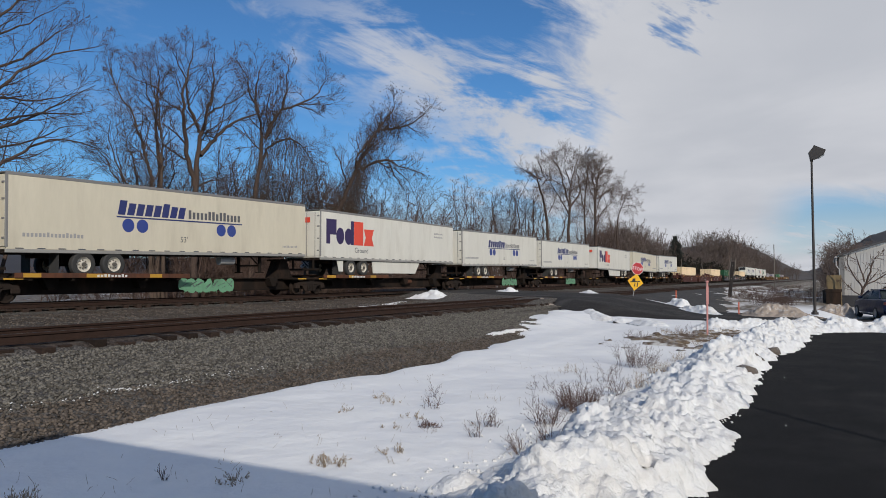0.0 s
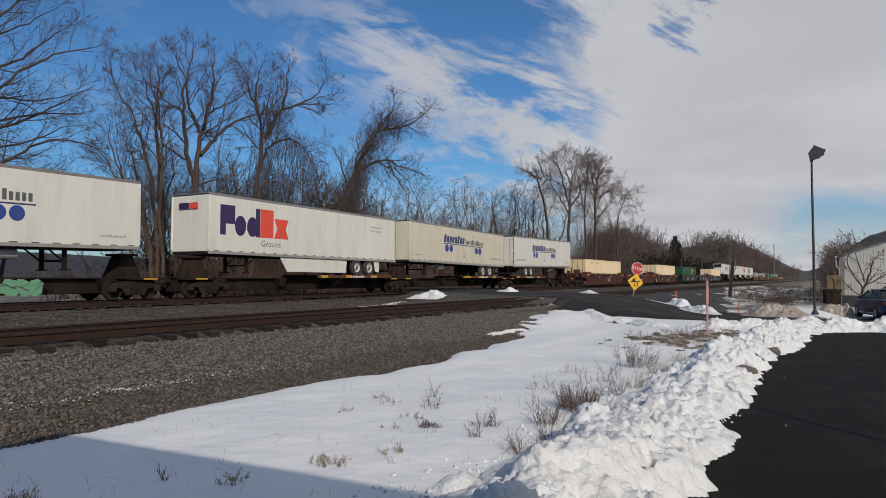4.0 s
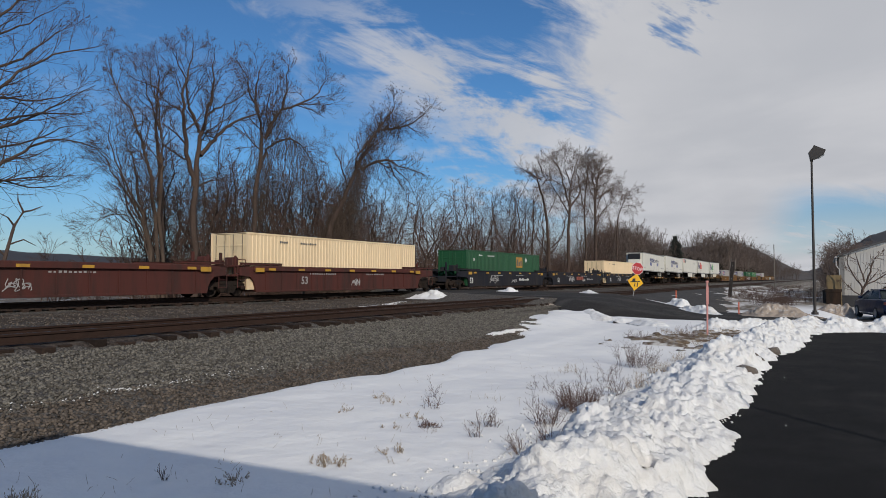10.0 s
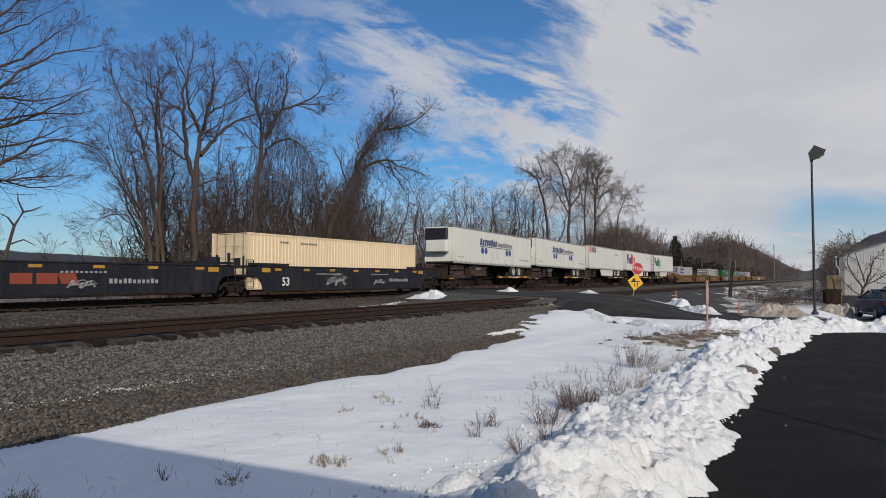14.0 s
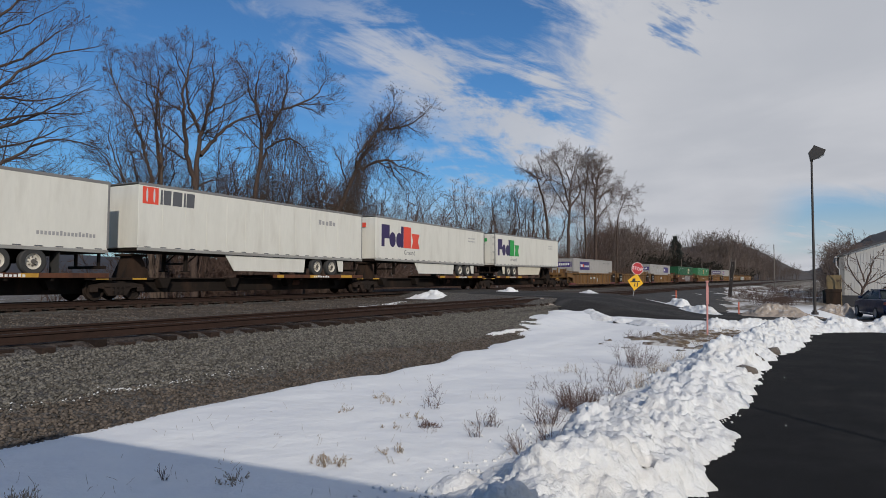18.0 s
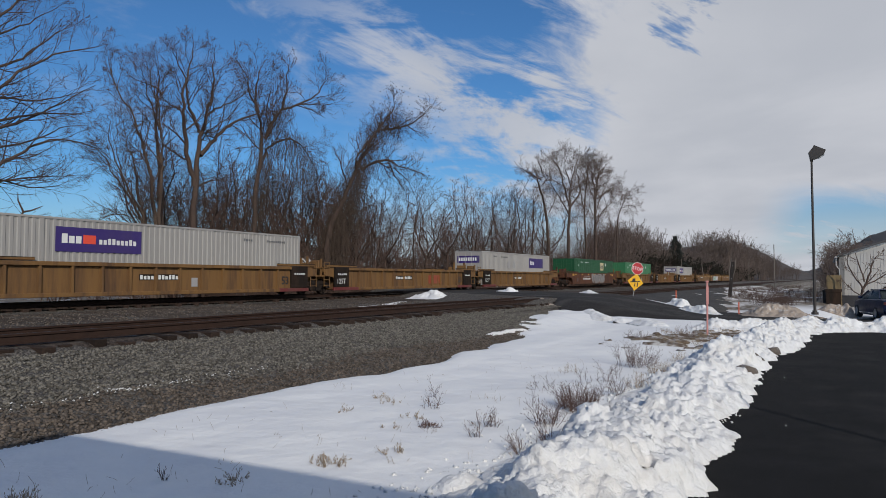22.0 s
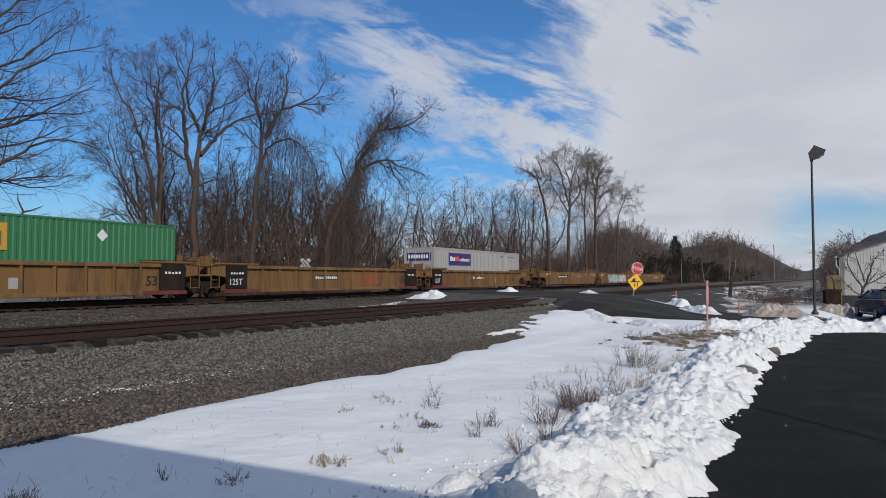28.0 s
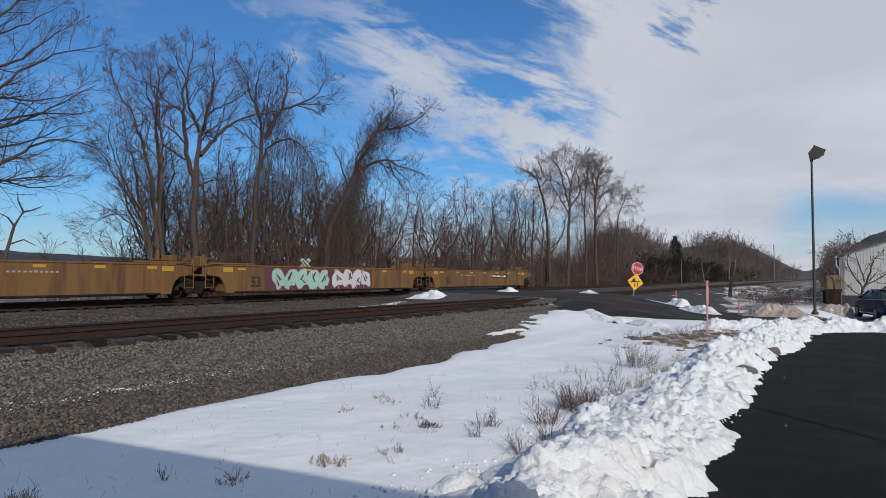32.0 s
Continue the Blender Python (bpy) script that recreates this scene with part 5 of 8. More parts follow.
    container(487.2, "grey", "grey corrugated container with a purple banner", None, "banner_left")


build_trailers()
build_spines()
build_wells()


# ---- trees ----
def tubes(pts, rad, n):
    """Vertices and quads of many tapered tubes at once: pts (count, points, 3), rad (count, points)."""
    c, k, _ = pts.shape
    t = np.gradient(pts, axis=1)
    t /= np.linalg.norm(t, axis=2, keepdims=True) + 1e-9
    ref = np.where(np.abs(t[..., 2:3]) < 0.9, np.array([0.0, 0, 1]), np.array([1.0, 0, 0]))
    a = np.cross(t, ref)
    a /= np.linalg.norm(a, axis=2, keepdims=True) + 1e-9
    b = np.cross(t, a)
    ang = 2 * np.pi * np.arange(n) / n
    ring = a[:, :, None] * np.cos(ang)[:, None] + b[:, :, None] * np.sin(ang)[:, None]
    v = (pts[:, :, None] + ring * rad[:, :, None, None]).reshape(-1, 3)
    i = np.arange(c)[:, None, None] * k * n + np.arange(k - 1)[None, :, None] * n
    j = np.arange(n)[None, None]
    q = np.stack([i + j, i + (j + 1) % n, i + n + (j + 1) % n, i + n + j], -1).reshape(-1, 4)
    return v, q


def quad_mesh(name, chunks, mat):
    vs, qs, off = [], [], 0
    for v, q in chunks:
        vs.append(v)
        qs.append(q + off)
        off += len(v)
    v, q = np.concatenate(vs), np.concatenate(qs)
    me = bpy.data.meshes.new(name)
    me.vertices.add(len(v))
    me.vertices.foreach_set("co", v.astype(np.float32).ravel())
    me.loops.add(4 * len(q))
    me.loops.foreach_set("vertex_index", q.astype(np.int32).ravel())
    me.polygons.add(len(q))
    me.polygons.foreach_set("loop_start", np.arange(0, 4 * len(q), 4, dtype=np.int32))
    me.materials.append(mat)
    me.update(calc_edges=True)
    return me


def unit(v):
    return v / (np.linalg.norm(v, axis=-1, keepdims=True) + 1e-9)


def shoots(rng, pts, rad, count, t0, t1, angle, ratio, thin, k, lift, wob, taper=0.35):
    """Branches that leave the given ones: count each, between t0 and t1 of their length."""
    c, kk, _ = pts.shape
    t = t0 + (t1 - t0) * (np.arange(count)[None] + rng.random((c, count))) / count
    f = t * (kk - 1)
    i = np.minimum(f.astype(int), kk - 2)
    w = (f - i)[..., None]
    r = np.arange(c)[:, None]
    p = pts[r, i] * (1 - w) + pts[r, i + 1] * w
    d = unit(pts[r, i + 1] - pts[r, i])
    rr = rad[r, i] * (1 - w[..., 0]) + rad[r, i + 1] * w[..., 0]
    length = np.linalg.norm(np.diff(pts, axis=1), axis=2).sum(1)[:, None] * ratio * (1.2 - 0.72 * t) * rng.uniform(0.65, 1.3, (c, count))
    side = unit(np.cross(d, rng.normal(size=(c, count, 3))))
    an = np.radians(angle) * rng.uniform(0.7, 1.3, (c, count, 1))
    nd = unit(d * np.cos(an) + side * np.sin(an))
    p, nd, length, rr = p.reshape(-1, 3), nd.reshape(-1, 3), length.ravel(), rr.ravel()
    out = [p]
    step = (length / (k - 1))[:, None]
    for _ in range(k - 1):
        nd = unit(nd + rng.normal(size=nd.shape) * wob + np.array([0, 0, lift]))
        out.append(out[-1] + nd * step)
    pts2 = np.stack(out, 1)
    r0 = np.minimum(rr * thin, rr * 0.85)
    return pts2, r0[:, None] * np.linspace(1, taper, k)[None]


def branches(rng, pts, rad, limbs, reach, angle, low, min_r, fine_n, lift=0.07):
    """Limbs, boughs, branchlets and twigs of one stem: lists of (points, radii), thick ones first. fine_n: boughs, branchlets, twigs on each."""
    whole = np.linalg.norm(np.diff(pts[0], axis=0), axis=1).sum()
    a, ar = shoots(rng, pts, rad, limbs, low, 0.97, angle, reach / whole, 0.50, 5 if min_r > 0.0095 else 7, lift, 0.13, 0.3)
    out, thick = [], [(a, np.maximum(ar, min_r))]
    b, br = a, ar
    for i, n in enumerate(fine_n):
        if not n:
            break
        b, br = shoots(rng, b, br, n, 0.14, 1.0, 42 - 3 * i, 0.62 + 0.04 * i, 0.66, (3, 2, 2)[i] if min_r > 0.0095 else (5, 3, 2)[i], lift * 0.8, 0.14, 0.45)
        out.append((b, np.maximum(br, min_r * (1, 0.8, 0.6)[i])))
    return thick, out


def bare_tree(seed, trunks, spec, bark, twig, min_r=0.0055, sides=(8, 4), low=0.30, lift=0.07):
    """Meshes of the trunk with its limbs, and of the crown's twigs. trunks: polylines of (x, y, z, radius);
    spec: limbs to a metre of stem, their reach, spread, and how many boughs, branchlets and twigs follow on each."""
    rng = np.random.default_rng(seed)
    dense, reach, angle, fine_n = spec
    wood, fine = [], []
    for tr in trunks:
        tr = np.array(tr, float)
        s = np.linspace(0, len(tr) - 1, 3 * len(tr))
        p = np.stack([np.interp(s, np.arange(len(tr)), tr[:, i]) for i in range(4)], -1)
        for _ in range(2):
            p[1:-1] = (p[:-2] + 2 * p[1:-1] + p[2:]) / 4
        big = tr[0, 3] > 0.05
        p[1:-1, :2] += rng.normal(size=(len(p) - 2, 2)) * (0.06 if big else 0.03)
        wood.append(tubes(p[None, :, :3], p[None, :, 3], sides[0] if big else 5))
        whole = np.linalg.norm(np.diff(p[:, :3], axis=0), axis=1).sum()
        start = low if tr[0, 2] < 0.5 else 0.12
        n = max(3, round(dense * whole * (1 - start)))
        thick, thin = branches(rng, p[None, :, :3], p[None, :, 3], n, min(reach, 0.5 * whole), angle, start, min_r, fine_n, lift)
        wood += [tubes(q, r, sides[1]) for q, r in thick]
        fine += [tubes(q, r, 3) for q, r in thin]
    return quad_mesh("trunk", wood, bark), quad_mesh("crown", fine, twig)


def plant(name, meshes, m, label, group="", scale=1.0):
    t = thing(name, label, "tree", m, group)
    t.scale = (scale,) * 3
    part("trunk", meshes[0], None, t)
    part("crown", meshes[1], None, t)
    return t


def stem(r, *yz, seed=0, end=0.012, depth=0.5):
    """A stem or limb along (y, z), thinning from r and swaying a little in depth."""
    q = random.Random(seed)
    n, x, out = len(yz), 0.0, []
    for i, (y, z) in enumerate(yz):
        out.append((x, y, z, end + (r - end) * (1 - i / (n - 1)) ** 1.05))
        x += q.uniform(-depth, depth) * (0.3 if z < 6 else 1)
    return out


def hang_vines(tree, line, n, seed, spread_, longest, bunch=1.15, rise=0.2):
    """Dry vines that hang from a stem, its polyline given as (y, z)."""
    rng = np.random.default_rng(seed)
    s = rng.random(n) ** bunch
    ly, lz = np.array(line).T
    at = s * (len(line) - 1)
    y0 = np.interp(at, np.arange(len(line)), ly) + rng.normal(size=n) * spread_ * (0.45 + 0.55 * s)
    z0 = np.interp(at, np.arange(len(line)), lz) + rng.normal(size=n) * 0.45 + rise
    x0 = rng.normal(size=n) * 0.55
    drop = np.minimum(np.maximum(z0 - 0.2, 0.3), rng.uniform(0.4, longest, n) * (1.15 - 0.75 * s))
    k = 6
    w = np.linspace(0, 1, k)
    pts = np.stack([x0[:, None] + np.cumsum(rng.normal(size=(n, k)) * 0.12, 1), y0[:, None] - 0.2 * w * s[:, None] + np.cumsum(rng.normal(size=(n, k)) * 0.17, 1),
                    z0[:, None] - drop[:, None] * w + np.cumsum(rng.normal(size=(n, k)) * 0.12, 1)], -1)
    part("vines", quad_mesh("vines", [tubes(pts, np.full((n, k), 0.011), 3)], M["bark_vine"]), None, tree, "dry brown hanging vines")


def hero_trees():
    G = "bare trees along the track"

    def put(name, seed, xy, trunks, spec, label, bark="bark_dark", twig="twig_dark", min_r=0.0072, low=0.30, lift=0.07):
        mm = bare_tree(seed, trunks, spec, M[bark], M[twig], min_r, low=low, lift=lift)
        return plant(name, mm, pose(xy[0], xy[1], -1.3), label, G)

    # spreading tree whose long limbs reach in from beside the view
    def limb(*yz, r=0.085, seed=0):
        q = random.Random(seed)
        n, x, r = len(yz), q.uniform(-1.2, 1.6), r * 0.9
        out = [(0.0, 1.6, yz[0][1] - 1.8, r * 1.4)]
        for i, (y, z) in enumerate(yz):
            out.append((x * (i + 1) / n, y, z, r * (1 - 0.86 * i / (n - 1))))
        return out
    put("bare_tree", 1, (-33, 11.0), [[(0, 0, 0, .34), (0.2, 0.6, 4, .30), (0.4, 1.2, 8, .25), (0, 1.8, 12.5, .2), (0.3, 2.6, 17, .12), (0.2, 3, 21, .03)],
        limb((5.2, 11.0), (7.2, 12.2), (8.2, 13.0), (9.6, 14.4), (10.6, 15.4), seed=1),
        limb((5.3, 9.5), (6.7, 11.2), (8.2, 12.7), (9.9, 13.5), (11.2, 14.1), seed=2),
        limb((5.3, 8.7), (6.7, 9.1), (8.0, 9.7), (9.6, 10.8), (11.8, 12.4), r=0.11, seed=3),
        limb((5.3, 8.9), (7.2, 9.6), (8.8, 10.3), (10.8, 10.6), (11.8, 11.1), seed=4),
        limb((5.3, 7.8), (6.8, 8.2), (8.3, 8.8), (9.7, 9.8), (10.8, 9.9), r=0.07, seed=5),
        limb((5.4, 6.6), (6.8, 7.5), (7.5, 8.1), (8.7, 9.0), (10.3, 8.9), (11.2, 8.7), r=0.1, seed=6),
        limb((5.4, 6.3), (7.0, 6.7), (8.1, 7.0), (9.7, 7.3), (11.6, 7.6), r=0.07, seed=7),
        limb((5.4, 6.7), (7.0, 6.8), (8.3, 6.5), (9.7, 6.8), (10.6, 7.2), r=0.06, seed=8),
        limb((5.2, 12.8), (6.6, 14.3), (8.1, 15.9), (8.8, 16.8), seed=9),
        limb((5.3, 9.9), (6.7, 10.6), (8.0, 10.5), (9.6, 11.2), (11.0, 11.9), r=0.07, seed=10),
        limb((5.2, 12.0), (6.6, 13.4), (8.1, 14.5), (9.3, 15.6), r=0.07, seed=11)],
        (1.05, 2.7, 30, (4, 3, 2)), "tall bare tree with long spreading limbs beside the track")
    put("bare_tree", 2, (-36, 28.6), [stem(.13, (0, 0), (-.1, 2.3), (-.5, 4.7), (-1.4, 6.4), (-2.4, 7.8), (-3.3, 9.1), (-4.1, 9.7), seed=1), stem(.13, (0, 0), (-.1, 2.3), (-.8, 5.4), (-1.9, 7.3), (-2.9, 9.5), (-3.2, 11.3), seed=2),
        stem(.13, (.1, 0), (.1, 2.3), (-.5, 5.4), (-1.2, 7.7), (-2.0, 9.8), (-2.4, 11.8), seed=3), stem(.16, (.3, 0), (.3, 2.3), (0, 7.2), (-.5, 9.9), (-1.3, 12.2), (-2.1, 13.7), (-2.6, 15.4), seed=4),
        stem(.15, (.6, 0), (.6, 2.3), (.3, 7.2), (.1, 10), (-.3, 11.3), (-1.2, 13.2), (-1.8, 14.9), seed=5), stem(.06, (-.1, 0), (-.2, 2.3), (-.7, 4), (-1.5, 5.8), (-2.5, 6), (-3.3, 5.8), (-4, 5.2), seed=6)],
        (1.6, 2.7, 30, (5, 5, 2)), "bare tree with many stems fanning out behind the rails", "bark", low=0.34)
    put("bare_tree", 12, (-36.4, 29.6), [stem(.18, (.1, 0), (.1, 2.3), (-.3, 7.3), (-.6, 10), (-.4, 11.8), (-.3, 13.7), (-.2, 14.7), (0, 16.6), seed=7), stem(.08, (-.3, 13.8), (-.6, 14.2), (-1.7, 14.1), (-2.6, 14.4), seed=8),
        stem(.07, (-.5, 11.5), (-1.1, 12.8), (-1.4, 14.1), (-1.6, 15.6), seed=9)],
        (1.6, 2.5, 36, (5, 4, 3)), "tall slender bare tree behind the rails", low=0.5)
    put("bare_tree", 3, (-36, 31.7), [stem(.27, (0, 0), (0, 2.3), (-.2, 5.6), (-.1, 8.2), (.2, 10.1), (.2, 11.6), (.6, 13.2), (.9, 14.8), (1, 16.2), (1.3, 18), seed=10), stem(.17, (-.2, 8.2), (-.6, 10), (-1.1, 11.4), (-1.4, 12.8), (-1.6, 13.8), (-1.2, 15.2), (-.8, 16.8), (-.7, 18.1), seed=11),
        stem(.12, (.2, 11.8), (-.4, 13), (-.9, 13.6), (-1.2, 14.7), (-1.5, 16.1), (-2.1, 17.2), seed=12), stem(.15, (.3, 10.3), (1.3, 11.4), (2.5, 12.6), (3.8, 13.4), (4.9, 14), seed=13, end=.05),
        stem(.08, (.9, 13.1), (1.9, 13.9), (3, 14.4), (4.3, 15.4), (5, 16.2), seed=14), stem(.06, (0, 8.2), (.8, 8.7), (2.1, 8.9), (3.1, 9.4), seed=15)],
        (1.45, 2.6, 42, (5, 5, 3)), "large bare tree with dark forking limbs behind the rails", low=0.5)
    d = put("bare_tree", 4, (-36, 36.8), [stem(.24, (0, 0), (0, 2.3), (.2, 6), (.4, 8.5), (1, 11), (1.2, 12.7), (.6, 14.3), (-.1, 15.6), (-.5, 16.9), (-1, 17.8), seed=16), stem(.14, (1.2, 12.5), (2.1, 14), (2.8, 15.4), (2.6, 16.9), (3, 18.5), seed=17),
        stem(.09, (.5, 14.3), (.4, 15.9), (.7, 17.4), (1.6, 18.6), seed=18), stem(.10, (2.7, 14.9), (4.6, 15.7), (6.4, 16.8), (7.5, 18.1), (8.1, 19.1), seed=19), stem(.05, (4.6, 15.7), (5.9, 15.6), (7.4, 15.2), seed=20),
        stem(.10, (1, 11), (2.3, 12.4), (4.3, 13.2), (5.6, 12.5), (7, 11), (8.4, 9.1), seed=21)],
        (1.5, 2.7, 44, (5, 5, 3)), "bare tree hung with vines behind the rails", low=0.45)
    hang_vines(d, [(.2, 6), (.8, 10), (1.2, 12.7), (2.6, 14.9), (2.7, 15.2)], 420, 56, 0.5, 4.2, 0.8)
    hang_vines(d, [(2.3, 12.3), (4.3, 13.2), (5.6, 12.5), (7, 11), (8, 9.6)], 240, 57, 0.35, 4.5, 1.0)
    # leaning tree, thick with vines
    line = [(-.2, 0), (-.2, 2.1), (0, 5.1), (.9, 7.1), (2, 8.7), (3.4, 10.7), (4.9, 12.6), (6.2, 14.5), (7.7, 16.1), (9.6, 17.9), (10.3, 19.3), (9.7, 20.4)]
    e = put("bare_tree", 5, (-36, 45.2), [stem(.30, *line, seed=22, depth=0.2), stem(.14, (4, 11.8), (3.4, 12.7), (4.7, 14.4), (5.9, 15.7), (5.5, 16.3), seed=23), stem(.14, (4.7, 11.9), (6.6, 12.8), (8.4, 13.3), (10.1, 12.9), (13.5, 12.8), (16.4, 12.4), seed=24),
        stem(.07, (9.2, 13.2), (10.4, 12.1), (11.4, 10.9), (11.6, 9.9), seed=25), stem(.05, (10.1, 12.8), (11.6, 12), (13.5, 11.6), seed=26), stem(.12, (7.5, 15.9), (10.4, 16.6), (12.6, 17.4), (14.8, 19), (16.4, 20), seed=27),
        stem(.06, (12.6, 17.3), (14.6, 17.1), (16.6, 17), seed=28), stem(.08, (2.8, 10.1), (2.1, 11.5), (1.4, 12.6), (.7, 13.1), seed=29)],
        (1.3, 2.4, 50, (5, 4, 2)), "old leaning tree overgrown with hanging vines", low=0.5)
    hang_vines(e, line[1:10], 1150, 55, 0.62, 4.6, 0.95)
    hang_vines(e, [(0.6, 4.5), (1.6, 6.5), (2.6, 8.4), (3.9, 10.4), (5.0, 12)], 620, 61, 0.75, 6.5, 0.9)
    hang_vines(e, [(6.6, 12.6), (8.4, 13.2), (10.1, 12.8), (13.5, 12.7)], 130, 58, 0.3, 2.0, 1.0)
    hang_vines(e, [(7.7, 16.1), (9.4, 17), (10.6, 16.8), (12.6, 17.4)], 260, 59, 0.6, 2.2, 1.0, 0.5)
    rng = np.random.default_rng(60)
    n = 240
    c = np.array([(9.9, 20), (10.2, 19), (15.5, 19.5), (16.2, 17.2), (14.5, 18), (12.5, 16.2), (15.8, 12.8), (14, 13.4)])[rng.integers(0, 8, n)]
    p = np.stack([rng.normal(size=n) * 0.6, c[:, 0] + rng.normal(size=n) * 0.8, c[:, 1] + rng.normal(size=n) * 0.55], -1)
    d3 = unit(rng.normal(size=(n, 3))) * 0.075
    part("leaves", quad_mesh("leaves", [tubes(np.stack([p - d3, p, p + d3], 1), np.tile(np.array([[0.006, 0.05, 0.006]]), (n, 1)), 3)], M["bark_vine"]), None, e, "last dry brown leaves")
    # the stand of tall trees beyond the crossing: dark boles, then limbs that fan out into a broad crown
    S = (1.35, 3.3, 46, (5, 4, 3))
    K = dict(bark="bark_dark", twig="twig_far", min_r=0.011, low=0.5, lift=0.0)
    put("bare_tree", 30, (-36, 97.3), [stem(.26, (0, 0), (.2, 8.3), (0, 12.5), (-1.9, 15.2), (-3.3, 16.5), (-2.6, 17.4), (-.2, 18.3), seed=31, end=.05), stem(.12, (-3.2, 16.5), (-4.8, 16.9), (-7, 17.2), (-8, 17.5), seed=32, end=.03),
        stem(.10, (-2.6, 17.4), (-3.2, 18.3), (-4.8, 19), (-5.4, 19.8), seed=33), stem(.08, (.1, 12), (2, 13.6), (3.6, 15.4), seed=34), stem(.06, (-.4, 18.1), (1.6, 18.7), (2.4, 19.8), seed=35)],
        (1.1, 2.8, 46, (4, 4, 3)), "crooked tall bare tree beyond the crossing", **K)
    put("bare_tree", 31, (-37, 92.6), [stem(.17, (0, 0), (.4, 7.3), (.2, 11.3), (-1, 13.6), seed=36, end=.03), stem(.08, (.2, 11), (1.4, 13.4), (1.6, 15.2), seed=37)], (1.1, 2.4, 42, (4, 4, 2)), "slender bare tree at the edge of the stand", **K)
    put("bare_tree", 41, (-36, 106.1), [stem(.30, (-.3, 0), (0, 7.9), (.3, 11.5), (.4, 13.8), (1.3, 16.1), (2.2, 18.7), (4.3, 20.4), (4.9, 22.5), seed=38), stem(.17, (.4, 13.8), (-.7, 16.4), (-2.2, 18.9), (-3.5, 20.4), (-4.2, 21.4), seed=39), stem(.12, (.3, 12.4), (-4.1, 14.7), (-8.6, 16.3), (-11, 18), seed=40),
        stem(.10, (-.1, 16.4), (-5.4, 17), (-9, 17.6), (-11.4, 19), seed=41), stem(.17, (1.2, 13.8), (5.6, 16.1), (8.1, 18.5), (11.1, 20.1), (12.1, 22.1), seed=42), stem(.10, (1.6, 17), (-.4, 19.6), (-.2, 21.4), (.6, 22.8), seed=43), stem(.08, (-1.6, 18), (-5, 19.4), (-7, 20.3), seed=44),
        stem(.08, (.2, 10.5), (3.6, 12.4), (6.6, 13.4), seed=45)],
        S, "tall bare tree with a broad fan of fine branches", **K)
    put("bare_tree", 42, (-36, 114.7), [stem(.24, (0, 0), (.5, 7.3), (-.4, 11.1), (-.5, 15.9), (.2, 19.3), (1.2, 21.8), (1.4, 23.4), seed=46), stem(.10, (-.4, 14), (-2.7, 18.2), (-3.7, 20.9), (-3.4, 23.2), seed=47), stem(.10, (-.4, 12), (2.4, 14.2), (4.4, 17.6), seed=48), stem(.07, (0, 18), (3.2, 20.3), (4.4, 22.6), seed=49)],
        S, "tall slim bare tree within the stand", **K)
    put("bare_tree", 43, (-36, 121.3), [stem(.32, (0, 0), (-.2, 8.5), (0, 13.6), (.1, 17.7), (-.8, 20.4), (-2.4, 22.5), (-3, 23.8), seed=50), stem(.12, (0, 15), (-3.3, 18.5), (-4.8, 20.9), (-4.5, 23.4), seed=51), stem(.10, (-.2, 19.4), (1.2, 21.8), (1.6, 24.3), seed=52), stem(.08, (0, 12), (-3.4, 14), (-6, 15.2), seed=53)],
        S, "tall dark-boled bare tree with a round crown", **K)
    put("bare_tree", 44, (-37, 123.2), [stem(.26, (0, 0), (.5, 9.7), (1.3, 13.8), (2.5, 18.1), (3.4, 21), (6.2, 23.1), (8, 24.1), seed=54), stem(.15, (1.2, 11.8), (5.8, 14.7), (11.8, 16.9), (15.3, 18.6), seed=55), stem(.15, (2.5, 17), (9.9, 19.7), (16.4, 22.2), seed=56), stem(.12, (1.4, 14.1), (6.7, 18.2), (11.2, 21.3), (13.4, 23), seed=57),
        stem(.10, (2.6, 18.5), (.6, 21.6), (.2, 24.4), seed=58), stem(.10, (3.4, 20.9), (3.4, 23.2), (4.2, 25.1), seed=59), stem(.07, (8, 19.1), (13, 19.4), (17, 19.8), seed=60)],
        S, "tall bare tree with a round crown of fine branches", **K)
    put("bare_tree", 45, (-37, 138.2), [stem(.17, (0, 0), (.5, 8.2), (.8, 13.9), (4.1, 17.6), (7.9, 19.6), (15.5, 20.6), seed=61, end=.03), stem(.08, (2.3, 16.3), (10.2, 18.1), (17.9, 17.6), seed=62), stem(.08, (3.6, 17.2), (5.4, 19.6), (6, 21.8), seed=63), stem(.06, (8, 19.5), (12, 21.1), (14.6, 22.4), seed=64)],
        (0.9, 3.0, 44, (4, 4, 3)), "slender bare tree leaning outwards from the stand", **K)


hero_trees()


